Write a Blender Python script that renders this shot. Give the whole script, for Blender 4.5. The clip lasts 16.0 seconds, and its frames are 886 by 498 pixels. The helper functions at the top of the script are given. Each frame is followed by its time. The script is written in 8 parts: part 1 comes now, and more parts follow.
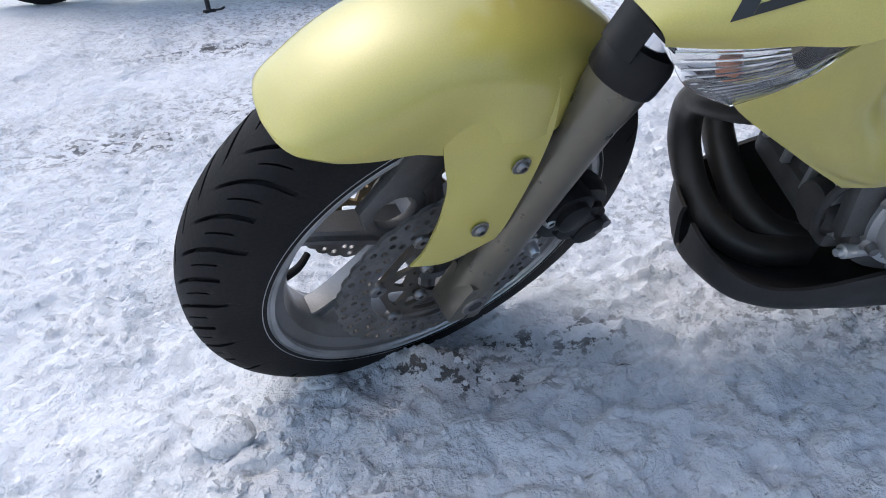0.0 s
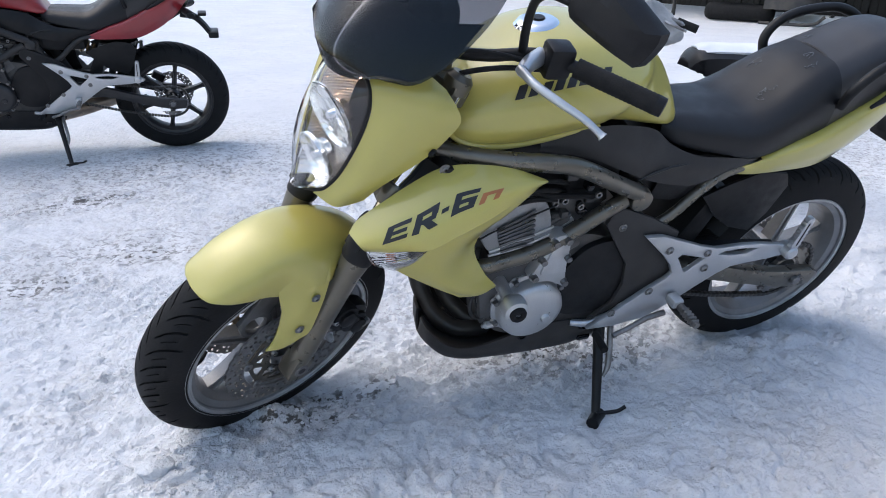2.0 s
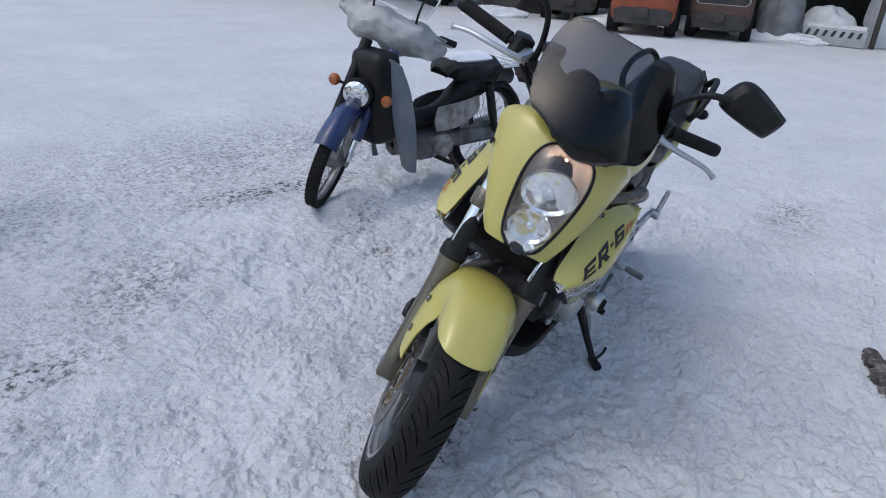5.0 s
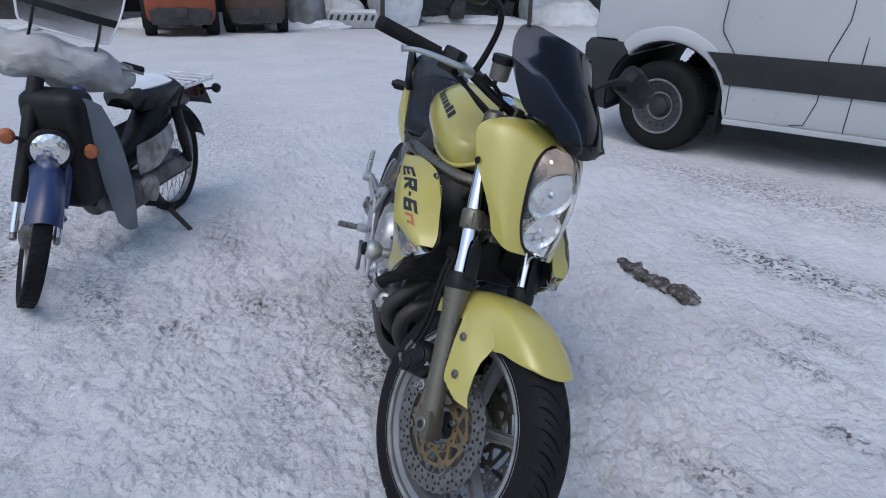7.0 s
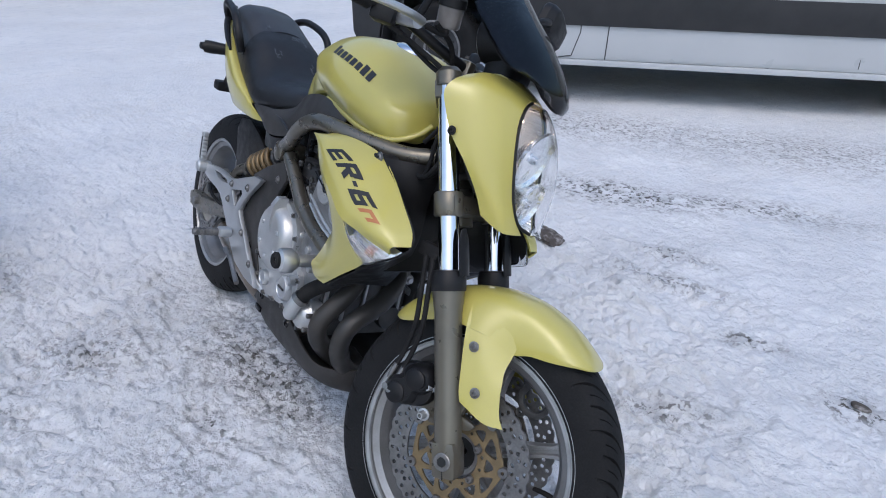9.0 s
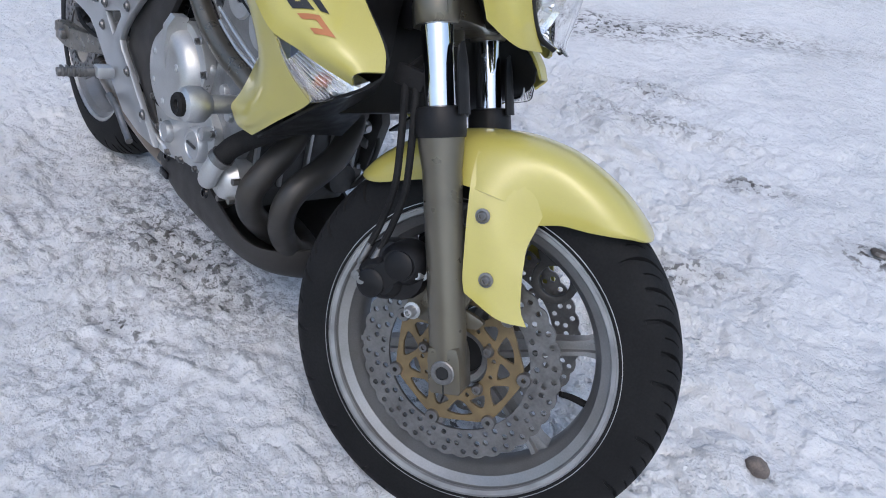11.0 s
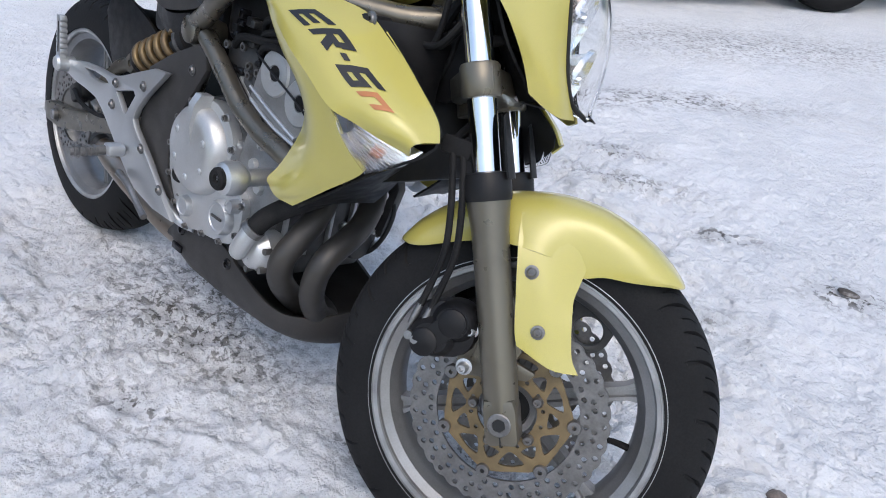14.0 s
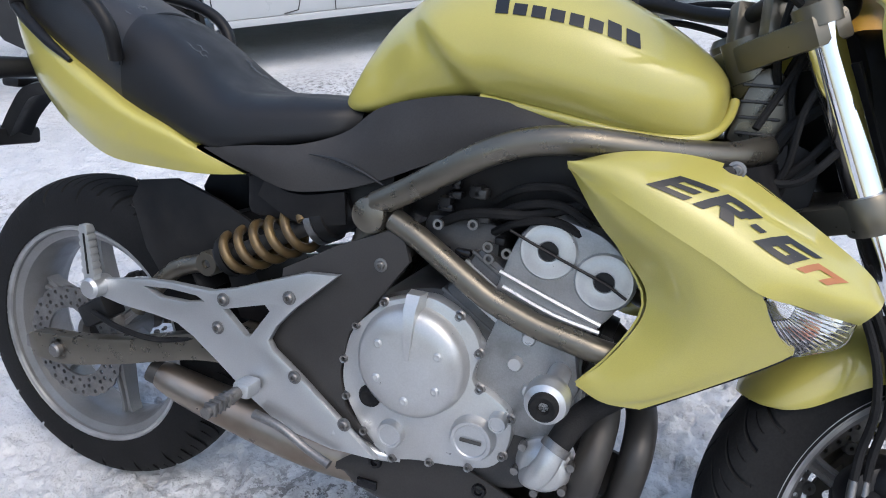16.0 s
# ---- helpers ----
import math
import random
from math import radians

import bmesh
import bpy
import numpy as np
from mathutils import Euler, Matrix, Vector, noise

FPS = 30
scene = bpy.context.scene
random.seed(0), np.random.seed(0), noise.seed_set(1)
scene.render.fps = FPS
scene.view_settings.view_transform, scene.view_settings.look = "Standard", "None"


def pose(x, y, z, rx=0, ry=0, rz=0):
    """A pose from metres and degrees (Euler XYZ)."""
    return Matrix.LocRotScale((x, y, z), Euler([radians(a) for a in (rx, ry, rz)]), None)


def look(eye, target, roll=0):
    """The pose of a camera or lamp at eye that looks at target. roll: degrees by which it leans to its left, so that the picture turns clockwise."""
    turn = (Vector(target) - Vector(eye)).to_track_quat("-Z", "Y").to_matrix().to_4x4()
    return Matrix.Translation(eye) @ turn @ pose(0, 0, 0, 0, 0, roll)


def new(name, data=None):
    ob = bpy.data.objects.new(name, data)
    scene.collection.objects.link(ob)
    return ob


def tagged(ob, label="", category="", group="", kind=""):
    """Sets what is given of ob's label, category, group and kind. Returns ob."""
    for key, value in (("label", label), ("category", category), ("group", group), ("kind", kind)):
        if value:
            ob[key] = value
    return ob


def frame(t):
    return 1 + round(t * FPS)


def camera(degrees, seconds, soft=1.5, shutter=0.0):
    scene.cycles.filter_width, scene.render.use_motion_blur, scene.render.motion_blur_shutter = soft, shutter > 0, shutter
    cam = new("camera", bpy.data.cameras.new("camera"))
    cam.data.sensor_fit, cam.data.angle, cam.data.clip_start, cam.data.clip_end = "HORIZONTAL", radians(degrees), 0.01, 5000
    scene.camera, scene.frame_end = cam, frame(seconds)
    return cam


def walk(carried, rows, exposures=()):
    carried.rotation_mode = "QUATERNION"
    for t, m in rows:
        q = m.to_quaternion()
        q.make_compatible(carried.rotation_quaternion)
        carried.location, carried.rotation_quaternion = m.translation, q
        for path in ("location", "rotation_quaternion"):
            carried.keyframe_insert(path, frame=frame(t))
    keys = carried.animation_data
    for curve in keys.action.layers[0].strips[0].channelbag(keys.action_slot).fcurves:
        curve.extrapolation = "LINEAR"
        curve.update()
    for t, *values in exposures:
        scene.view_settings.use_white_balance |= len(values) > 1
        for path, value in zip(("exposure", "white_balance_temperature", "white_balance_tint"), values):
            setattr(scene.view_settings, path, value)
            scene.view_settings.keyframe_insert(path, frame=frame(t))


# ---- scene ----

# ---------------------------------------------------------------- camera
PATH = [
    (0.0, 1.4505, 0.8169, 0.6787, 58.10, 0.94, 174.01),
    (0.5, 1.4510, 0.8469, 0.6966, 58.94, -0.02, 173.96),
    (1.0, 1.4436, 0.9886, 0.7868, 60.37, 0.49, 173.69),
    (1.5, 1.4432, 1.2064, 0.9352, 62.97, -1.03, 167.05),
    (2.0, 1.4872, 1.4572, 1.0343, 66.87, -1.15, 160.62),
    (2.3, 1.5550, 1.5770, 1.0720, 66.10, -1.37, 155.29),
    (2.5, 1.6397, 1.6158, 1.1195, 67.25, -2.52, 152.37),
    (3.0, 1.8846, 1.6121, 1.1631, 65.42, -2.40, 146.42),
    (3.5, 2.0306, 1.4434, 1.1805, 65.56, -3.43, 140.47),
    (3.7, 2.1063, 1.3745, 1.1946, 65.32, -2.56, 138.34),
    (5.8, 2.7110, 0.3588, 1.2808, 69.46, -2.76, 105.23),
    (6.0, 2.7053, 0.2567, 1.2637, 70.29, -1.34, 100.54),
    (6.3, 2.6820, 0.1300, 1.2800, 68.68, 0.65, 94.02),
    (6.5, 2.6775, 0.0461, 1.2766, 68.21, -0.57, 90.48),
    (7.0, 2.6489, -0.1904, 1.2634, 66.92, -1.53, 80.33),
    (7.5, 2.5060, -0.3457, 1.2341, 66.93, 0.54, 72.63),
    (8.0, 2.3554, -0.4784, 1.2203, 65.72, 0.45, 64.84),
    (8.2, 2.3132, -0.5329, 1.2226, 65.99, 0.33, 61.72),
    (10.3, 2.0168, -0.5056, 1.1005, 57.99, -3.00, 51.14),
    (10.5, 1.9759, -0.4697, 1.0699, 55.81, -2.35, 50.59),
    (11.0, 1.8791, -0.4158, 1.0105, 51.03, -2.31, 49.18),
    (11.5, 1.8140, -0.3567, 0.9666, 48.16, -1.75, 46.61),
    (12.0, 1.8001, -0.3152, 0.9370, 45.56, -2.04, 47.02),
    (12.5, 1.8022, -0.3080, 0.9362, 44.99, -1.72, 47.84),
    (13.0, 1.8114, -0.3149, 0.9424, 44.95, -1.32, 47.90),
    (13.5, 1.8193, -0.3743, 0.9718, 49.17, -3.04, 47.55),
    (14.0, 1.8068, -0.5529, 1.0268, 56.80, -3.06, 43.49),
    (14.5, 1.6815, -0.6614, 1.0672, 61.85, -1.86, 44.04),
    (14.8, 1.5570, -0.6960, 1.0860, 63.19, 0.80, 40.71),
    (15.0, 1.4764, -0.7174, 1.0946, 63.10, -0.40, 40.69),
    (15.5, 1.2377, -0.7798, 1.1135, 61.19, 1.34, 30.36),
    (16.0, 1.0363, -0.6907, 1.0958, 59.81, 1.52, 20.75),
]
cam = camera(67.63, 16.0, soft=1.0)
walk(cam, [(t, pose(x, y, z, rx, ry, rz)) for t, x, y, z, rx, ry, rz in PATH],
     exposures=[(0, 1.42, 5950, 10), (1.5, 1.38, 5950, 10), (2.6, 1.28, 6000, 10), (3.5, 1.12, 6000, 10), (6, 0.55, 5680, 10), (7, 0.57, 5680, 10), (8, 0.82, 5650, 10), (10.5, 0.98, 5800, 10), (12.5, 1.15, 5850, 10), (14.5, 1.2, 6050, 10), (15.3, 1.2, 6000, 10), (16, 1.3, 6050, 10)])

# ---------------------------------------------------------------- light
SUN_AZ, SUN_EL = radians(-36), radians(61)      # direction towards the sun, from +x to +y
world = bpy.data.worlds.new("winter_sky")
scene.world = world
world.use_nodes = True
wn = world.node_tree
sky = wn.nodes.new("ShaderNodeTexSky")
sky.sky_type = 'NISHITA'
sky.sun_disc = False
sky.sun_elevation = SUN_EL
sky.sun_rotation = math.pi / 2 - SUN_AZ
sky.air_density, sky.dust_density, sky.ozone_density = 1.5, 4.0, 1.0
wn.links.new(sky.outputs[0], wn.nodes["Background"].inputs[0])
wn.nodes["Background"].inputs[1].default_value = 0.10
sun_data = bpy.data.lights.new("sun", 'SUN')
sun_data.energy, sun_data.angle, sun_data.color = 0.13, radians(60), (1.0, 0.95, 0.88)
sun = new("sun", sun_data)
sd = Vector((math.cos(SUN_AZ) * math.cos(SUN_EL), math.sin(SUN_AZ) * math.cos(SUN_EL), math.sin(SUN_EL)))
sun.matrix_world = look(sd * 20, (0, 0, 0))


# ---------------------------------------------------------------- materials
def material(name, color, rough=0.5, metal=0.0, color2=None, scale=12.0, mix=(0.4, 0.65), grain=0.0, grain_scale=400.0,
             coat=0.0, bump=0.0, bump_scale=60.0, rough_var=0.0, spec=0.5):
    """Principled surface: a base colour broken by a second one (wear, dust), fine grain, bump and uneven gloss."""
    m = bpy.data.materials.new(name)
    m.use_nodes = True
    nt = m.node_tree
    p = nt.nodes["Principled BSDF"]
    p.inputs["Roughness"].default_value = rough
    p.inputs["Metallic"].default_value = metal
    p.inputs["Coat Weight"].default_value = coat
    p.inputs["Coat Roughness"].default_value = 0.06
    p.inputs["Specular IOR Level"].default_value = spec
    co = nt.nodes.new("ShaderNodeTexCoord")

    def tex(s, detail=5.0):
        n = nt.nodes.new("ShaderNodeTexNoise")
        n.inputs["Scale"].default_value, n.inputs["Detail"].default_value = s, detail
        nt.links.new(co.outputs["Object"], n.inputs["Vector"])
        return n

    big = tex(scale)
    ramp = nt.nodes.new("ShaderNodeMapRange")
    ramp.inputs[1].default_value, ramp.inputs[2].default_value = mix
    nt.links.new(big.outputs["Fac"], ramp.inputs[0])
    mixc = nt.nodes.new("ShaderNodeMix")
    mixc.data_type = 'RGBA'
    mixc.inputs[6].default_value = (*color, 1)
    c2 = color2 or tuple(c * 0.82 for c in color)
    mixc.inputs[7].default_value = (*c2, 1)
    nt.links.new(ramp.outputs[0], mixc.inputs[0])
    out = mixc.outputs[2]
    if grain:
        fine = tex(grain_scale, 2.0)
        g = nt.nodes.new("ShaderNodeMapRange")
        g.inputs[1].default_value, g.inputs[2].default_value = 0.3, 0.7
        g.inputs[3].default_value, g.inputs[4].default_value = 1 - grain, 1 + grain
        nt.links.new(fine.outputs["Fac"], g.inputs[0])
        mul = nt.nodes.new("ShaderNodeMix")
        mul.data_type, mul.blend_type = 'RGBA', 'MULTIPLY'
        mul.inputs[0].default_value = 1
        nt.links.new(out, mul.inputs[6])
        nt.links.new(g.outputs[0], mul.inputs[7])
        out = mul.outputs[2]
    nt.links.new(out, p.inputs["Base Color"])
    if rough_var:
        rv = nt.nodes.new("ShaderNodeMapRange")
        rv.inputs[1].default_value, rv.inputs[2].default_value = 0.3, 0.7
        rv.inputs[3].default_value, rv.inputs[4].default_value = max(rough - rough_var, 0.02), min(rough + rough_var, 1)
        nt.links.new(tex(scale * 2.7).outputs["Fac"], rv.inputs[0])
        nt.links.new(rv.outputs[0], p.inputs["Roughness"])
    if bump:
        b = nt.nodes.new("ShaderNodeBump")
        b.inputs["Strength"].default_value, b.inputs["Distance"].default_value = bump, 0.004
        nt.links.new(tex(bump_scale, 6.0).outputs["Fac"], b.inputs["Height"])
        nt.links.new(b.outputs[0], p.inputs["Normal"])
    return m


def glass_material(name, color=(1, 1, 1), rough=0.02, ior=1.45):
    m = bpy.data.materials.new(name)
    m.use_nodes = True
    p = m.node_tree.nodes["Principled BSDF"]
    p.inputs["Base Color"].default_value = (*color, 1)
    p.inputs["Transmission Weight"].default_value = 1.0
    p.inputs["Roughness"].default_value, p.inputs["IOR"].default_value = rough, ior
    return m


def tinted_sheet(name, tint):
    """Thin clear-through plastic: tinted passage with a glossy skin."""
    m = bpy.data.materials.new(name)
    m.use_nodes = True
    nt = m.node_tree
    nt.nodes.remove(nt.nodes["Principled BSDF"])
    clear, skin, fresnel, both = (nt.nodes.new("ShaderNode" + k) for k in ("BsdfTransparent", "BsdfGlossy", "Fresnel", "MixShader"))
    clear.inputs["Color"].default_value = (*tint, 1)
    skin.inputs["Roughness"].default_value, fresnel.inputs["IOR"].default_value = 0.05, 1.4
    nt.links.new(fresnel.outputs[0], both.inputs[0])
    nt.links.new(clear.outputs[0], both.inputs[1])
    nt.links.new(skin.outputs[0], both.inputs[2])
    nt.links.new(both.outputs[0], nt.nodes["Material Output"].inputs["Surface"])
    return m


YELLOW = material("pearl_yellow_paint", (0.455, 0.40, 0.092), 0.36, 0.0, (0.425, 0.372, 0.085), 5, coat=0.75, grain=0.05, grain_scale=900, rough_var=0.06)
RED = material("dark_red_paint", (0.28, 0.02, 0.025), 0.3, 0.0, (0.2, 0.015, 0.02), 5, coat=0.6)
TYRE = material("tyre_rubber", (0.007, 0.007, 0.0075), 0.7, 0, (0.011, 0.011, 0.0115), 9, spec=0.2, grain=0.2, grain_scale=300, bump=0.15, bump_scale=200)
CAST = material("cast_wheel_aluminium", (0.27, 0.27, 0.274), 0.38, 0.6, (0.215, 0.212, 0.21), 14, (0.4, 0.7), grain=0.06, rough_var=0.1)
DARKRED = material("dirty_red_lens", (0.035, 0.008, 0.008), 0.35, 0, (0.02, 0.008, 0.008), 20)
STANDRUST = material("rusty_stand_steel", (0.05, 0.035, 0.028), 0.7, 0.2, (0.03, 0.024, 0.022), 40)
CASTBLACK = material("black_cast_wheel", (0.02, 0.02, 0.022), 0.4, 0.2, (0.035, 0.033, 0.033), 14)
STEEL = material("brushed_disc_steel", (0.24, 0.233, 0.228), 0.40, 0.85, (0.18, 0.173, 0.167), 30, grain=0.1, grain_scale=250, rough_var=0.1)
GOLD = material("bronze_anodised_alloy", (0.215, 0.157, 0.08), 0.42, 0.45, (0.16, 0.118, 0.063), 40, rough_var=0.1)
FORK = material("champagne_grey_fork_paint", (0.15, 0.136, 0.105), 0.34, 0.6, (0.12, 0.109, 0.087), 18, (0.45, 0.75), coat=0.2, rough_var=0.08)
FRAME = material("champagne_grey_frame_paint", (0.165, 0.15, 0.122), 0.32, 0.75, (0.14, 0.127, 0.104), 16, (0.45, 0.75), rough_var=0.1)
CHROME = material("chromed_steel", (0.78, 0.79, 0.81), 0.07, 1.0, (0.7, 0.71, 0.74), 20)
ALLOY = material("silver_painted_alloy", (0.52, 0.53, 0.54), 0.34, 0.75, (0.48, 0.487, 0.495), 12, (0.42, 0.7), grain=0.04, rough_var=0.03)
ENGINE = material("grey_engine_casting", (0.50, 0.508, 0.512), 0.33, 0.6, (0.44, 0.44, 0.437), 14, (0.42, 0.68), grain=0.04, rough_var=0.06, bump=0.03, bump_scale=300)
ENGINEHEAD = material("grey_head_casting", (0.30, 0.303, 0.306), 0.38, 0.6, (0.22, 0.218, 0.215), 22, (0.42, 0.68), grain=0.07, rough_var=0.1, bump=0.06, bump_scale=300)
# dark barrel paint; also darkens the engine's left flank in place of shadow
ENGINEMID = material("dark_grey_barrel_and_shaded_side", (0.11, 0.11, 0.112), 0.5, 0.4, (0.075, 0.073, 0.07), 24, grain=0.08)
RESERVOIR = material("cloudy_reservoir_plastic", (0.2, 0.185, 0.17), 0.35, 0, (0.14, 0.128, 0.118), 30)
ENGINEDARK = material("dark_engine_metal", (0.04, 0.04, 0.041), 0.48, 0.3, (0.07, 0.066, 0.062), 25, grain=0.1)
BLACKP = material("black_moulded_plastic", (0.007, 0.007, 0.008), 0.46, 0, (0.013, 0.0125, 0.0125), 15, spec=0.25, grain=0.12, rough_var=0.1, bump=0.05, bump_scale=900)
GREYP = material("dark_grey_plastic", (0.033, 0.0312, 0.0305), 0.52, 0, (0.041, 0.039, 0.038), 10, spec=0.25, grain=0.1, rough_var=0.08, bump=0.05, bump_scale=900)
BLACKG = material("gloss_black_plastic", (0.006, 0.006, 0.0075), 0.10, 0, (0.009, 0.009, 0.0105), 10, spec=0.32)
RUBBER = material("black_rubber", (0.009, 0.009, 0.0095), 0.75, 0, (0.016, 0.0155, 0.0155), 30, spec=0.2, grain=0.15, bump=0.2, bump_scale=400)
VINYL = material("black_seat_vinyl", (0.012, 0.0125, 0.014), 0.46, 0, (0.014, 0.014, 0.0155), 7, spec=0.3, grain=0.1, grain_scale=800, rough_var=0.1, bump=0.12, bump_scale=700)
VINYLGREY = material("worn_pillion_vinyl", (0.022, 0.021, 0.022), 0.45, 0, (0.034, 0.032, 0.032), 9, spec=0.5, grain=0.15, grain_scale=700, bump=0.15, bump_scale=600)
SHADEDBRONZE = material("shaded_bronze_alloy", (0.085, 0.075, 0.06), 0.5, 0.4, (0.06, 0.054, 0.046), 40)
LIP = material("turned_rim_aluminium", (0.46, 0.465, 0.47), 0.36, 0.7, (0.29, 0.29, 0.293), 18, (0.4, 0.7), rough_var=0.08)
DECAL = material("black_decal", (0.012, 0.012, 0.012), 0.4)
DECALO = material("copper_decal", (0.42, 0.15, 0.045), 0.4)
HEADER = material("blackened_exhaust_steel", (0.042, 0.040, 0.038), 0.46, 0.4, (0.062, 0.055, 0.048), 15, (0.4, 0.7), rough_var=0.12)
MUFFLER = material("browned_muffler_steel", (0.3, 0.26, 0.22), 0.35, 0.9, (0.2, 0.15, 0.11), 9, (0.4, 0.7), rough_var=0.1)
SPRING = material("bronze_spring_paint", (0.16, 0.108, 0.045), 0.35, 0.4, (0.10, 0.068, 0.034), 30)
LENS = glass_material("clear_lamp_lens")
SMOKE = tinted_sheet("smoked_acrylic", (0.45, 0.45, 0.465))
AMBER = material("amber_bulb", (0.38, 0.12, 0.04), 0.3)
REFLECT = material("lamp_reflector", (0.88, 0.88, 0.87), 0.2, 0.95, (0.82, 0.82, 0.82), 30)
FLUTED = material("fluted_lamp_reflector", (0.88, 0.88, 0.87), 0.24, 0.9, (0.82, 0.82, 0.82), 30)


def flute(mat, scale, strength):
    """Fine horizontal flutes moulded into a lamp."""
    nt = mat.node_tree
    co, wave, b = nt.nodes.new("ShaderNodeTexCoord"), nt.nodes.new("ShaderNodeTexWave"), nt.nodes.new("ShaderNodeBump")
    wave.bands_direction = 'Z'
    wave.inputs["Scale"].default_value, wave.inputs["Distortion"].default_value = scale, 0.6
    b.inputs["Strength"].default_value, b.inputs["Distance"].default_value = strength, 0.003
    nt.links.new(co.outputs["Object"], wave.inputs["Vector"])
    nt.links.new(wave.outputs["Fac"], b.inputs["Height"])
    nt.links.new(b.outputs[0], nt.nodes["Principled BSDF"].inputs["Normal"])


flute(FLUTED, 55.0, 0.8)


def facet(mat, scale, depth):
    """Pressed facets of a lamp bowl."""
    nt = mat.node_tree
    co, cell, b = nt.nodes.new("ShaderNodeTexCoord"), nt.nodes.new("ShaderNodeTexVoronoi"), nt.nodes.new("ShaderNodeBump")
    cell.inputs["Scale"].default_value = scale
    b.inputs["Strength"].default_value, b.inputs["Distance"].default_value = 1.0, depth
    nt.links.new(co.outputs["Object"], cell.inputs["Vector"])
    nt.links.new(cell.outputs["Distance"], b.inputs["Height"])
    nt.links.new(b.outputs[0], nt.nodes["Principled BSDF"].inputs["Normal"])


facet(REFLECT, 46.0, 0.003)
BULB = bpy.data.materials.new("lit_position_bulb")
BULB.use_nodes = True
BULB.node_tree.nodes["Principled BSDF"].inputs["Emission Color"].default_value = (1.0, 0.58, 0.33, 1)
BULB.node_tree.nodes["Principled BSDF"].inputs["Emission Strength"].default_value = 130.0


# ---------------------------------------------------------------- mesh helpers
def part(name, bm, mat, parent=None, label="", m=None, angle=38, mats=None):
    """Links a bmesh as one mesh object under a thing or a part."""
    bmesh.ops.recalc_face_normals(bm, faces=bm.faces)
    me = bpy.data.meshes.new(name)
    bm.to_mesh(me)
    bm.free()
    for poly in me.polygons:
        poly.use_smooth = True
    me.set_sharp_from_angle(angle=radians(angle))
    me.materials.append(mat)
    for extra in mats or ():
        me.materials.append(extra)
    ob = new(name, me)
    if parent is not None:
        ob.parent = parent
    if m is not None:
        ob.matrix_local = m
    if label:
        tagged(ob, label)
    return ob


def share(name, ob, parent, m):
    """Another object on the same mesh."""
    o = new(name, ob.data)
    o.parent = parent
    o.matrix_local = m
    if "label" in ob:
        o["label"] = ob["label"]
    return o


def thing(name, label, category, m=None, group="", kind=""):
    ob = new(name)
    ob.empty_display_size = 0.1
    if m is not None:
        ob.matrix_world = m
    return tagged(ob, label, category, group, kind)


def spline(pts, n):
    """Catmull-Rom through the points, n samples at even steps of length."""
    P = np.array(pts, float)
    Q = np.vstack([2 * P[0] - P[1], P, 2 * P[-1] - P[-2]])
    out = []
    for i in range(len(P) - 1):
        a, b, c, d = Q[i:i + 4]
        for t in np.linspace(0, 1, 16, endpoint=False):
            out.append(0.5 * (2 * b + (c - a) * t + (2 * a - 5 * b + 4 * c - d) * t * t + (3 * b - a - 3 * c + d) * t ** 3))
    out.append(P[-1])
    out = np.array(out)
    s = np.r_[0, np.cumsum(np.linalg.norm(np.diff(out, axis=0), axis=1))]
    w = np.linspace(0, s[-1], n)
    return np.stack([np.interp(w, s, out[:, k]) for k in range(out.shape[1])], 1)


def loft(rings, bm=None, closed=True, caps=True):
    bm = bm or bmesh.new()
    R = [[bm.verts.new(p) for p in ring] for ring in rings]
    n = len(R[0])
    for a, b in zip(R, R[1:]):
        for i in range(n if closed else n - 1):
            bm.faces.new((a[i], a[(i + 1) % n], b[(i + 1) % n], b[i]))
    if caps and closed:
        bm.faces.new(R[0][::-1])
        bm.faces.new(R[-1])
    return bm


def tube(pts, r, seg=12, n=None, bm=None, smooth=True):
    """A round bar along points; r is one radius or one for each point."""
    P = np.array(pts, float)
    rr = np.full(len(P), r, float) if np.isscalar(r) else np.array(r, float)
    if smooth and len(P) > 2:
        n = n or 8 * len(P)
        Q = spline(np.c_[P, rr], n)
        P, rr = Q[:, :3], Q[:, 3]
    T = np.gradient(P, axis=0)
    T /= np.linalg.norm(T, axis=1, keepdims=True)
    ref = np.array([0, 0, 1.0]) if abs(T[0][2]) < 0.9 else np.array([0, 1.0, 0])
    rings = []
    v = np.cross(T[0], ref)
    for p, t, rad in zip(P, T, rr):
        v = v - t * v.dot(t)
        v /= np.linalg.norm(v)
        w = np.cross(t, v)
        rings.append([p + rad * (math.cos(a) * v + math.sin(a) * w) for a in np.linspace(0, 2 * math.pi, seg, endpoint=False)])
    return loft(rings, bm)


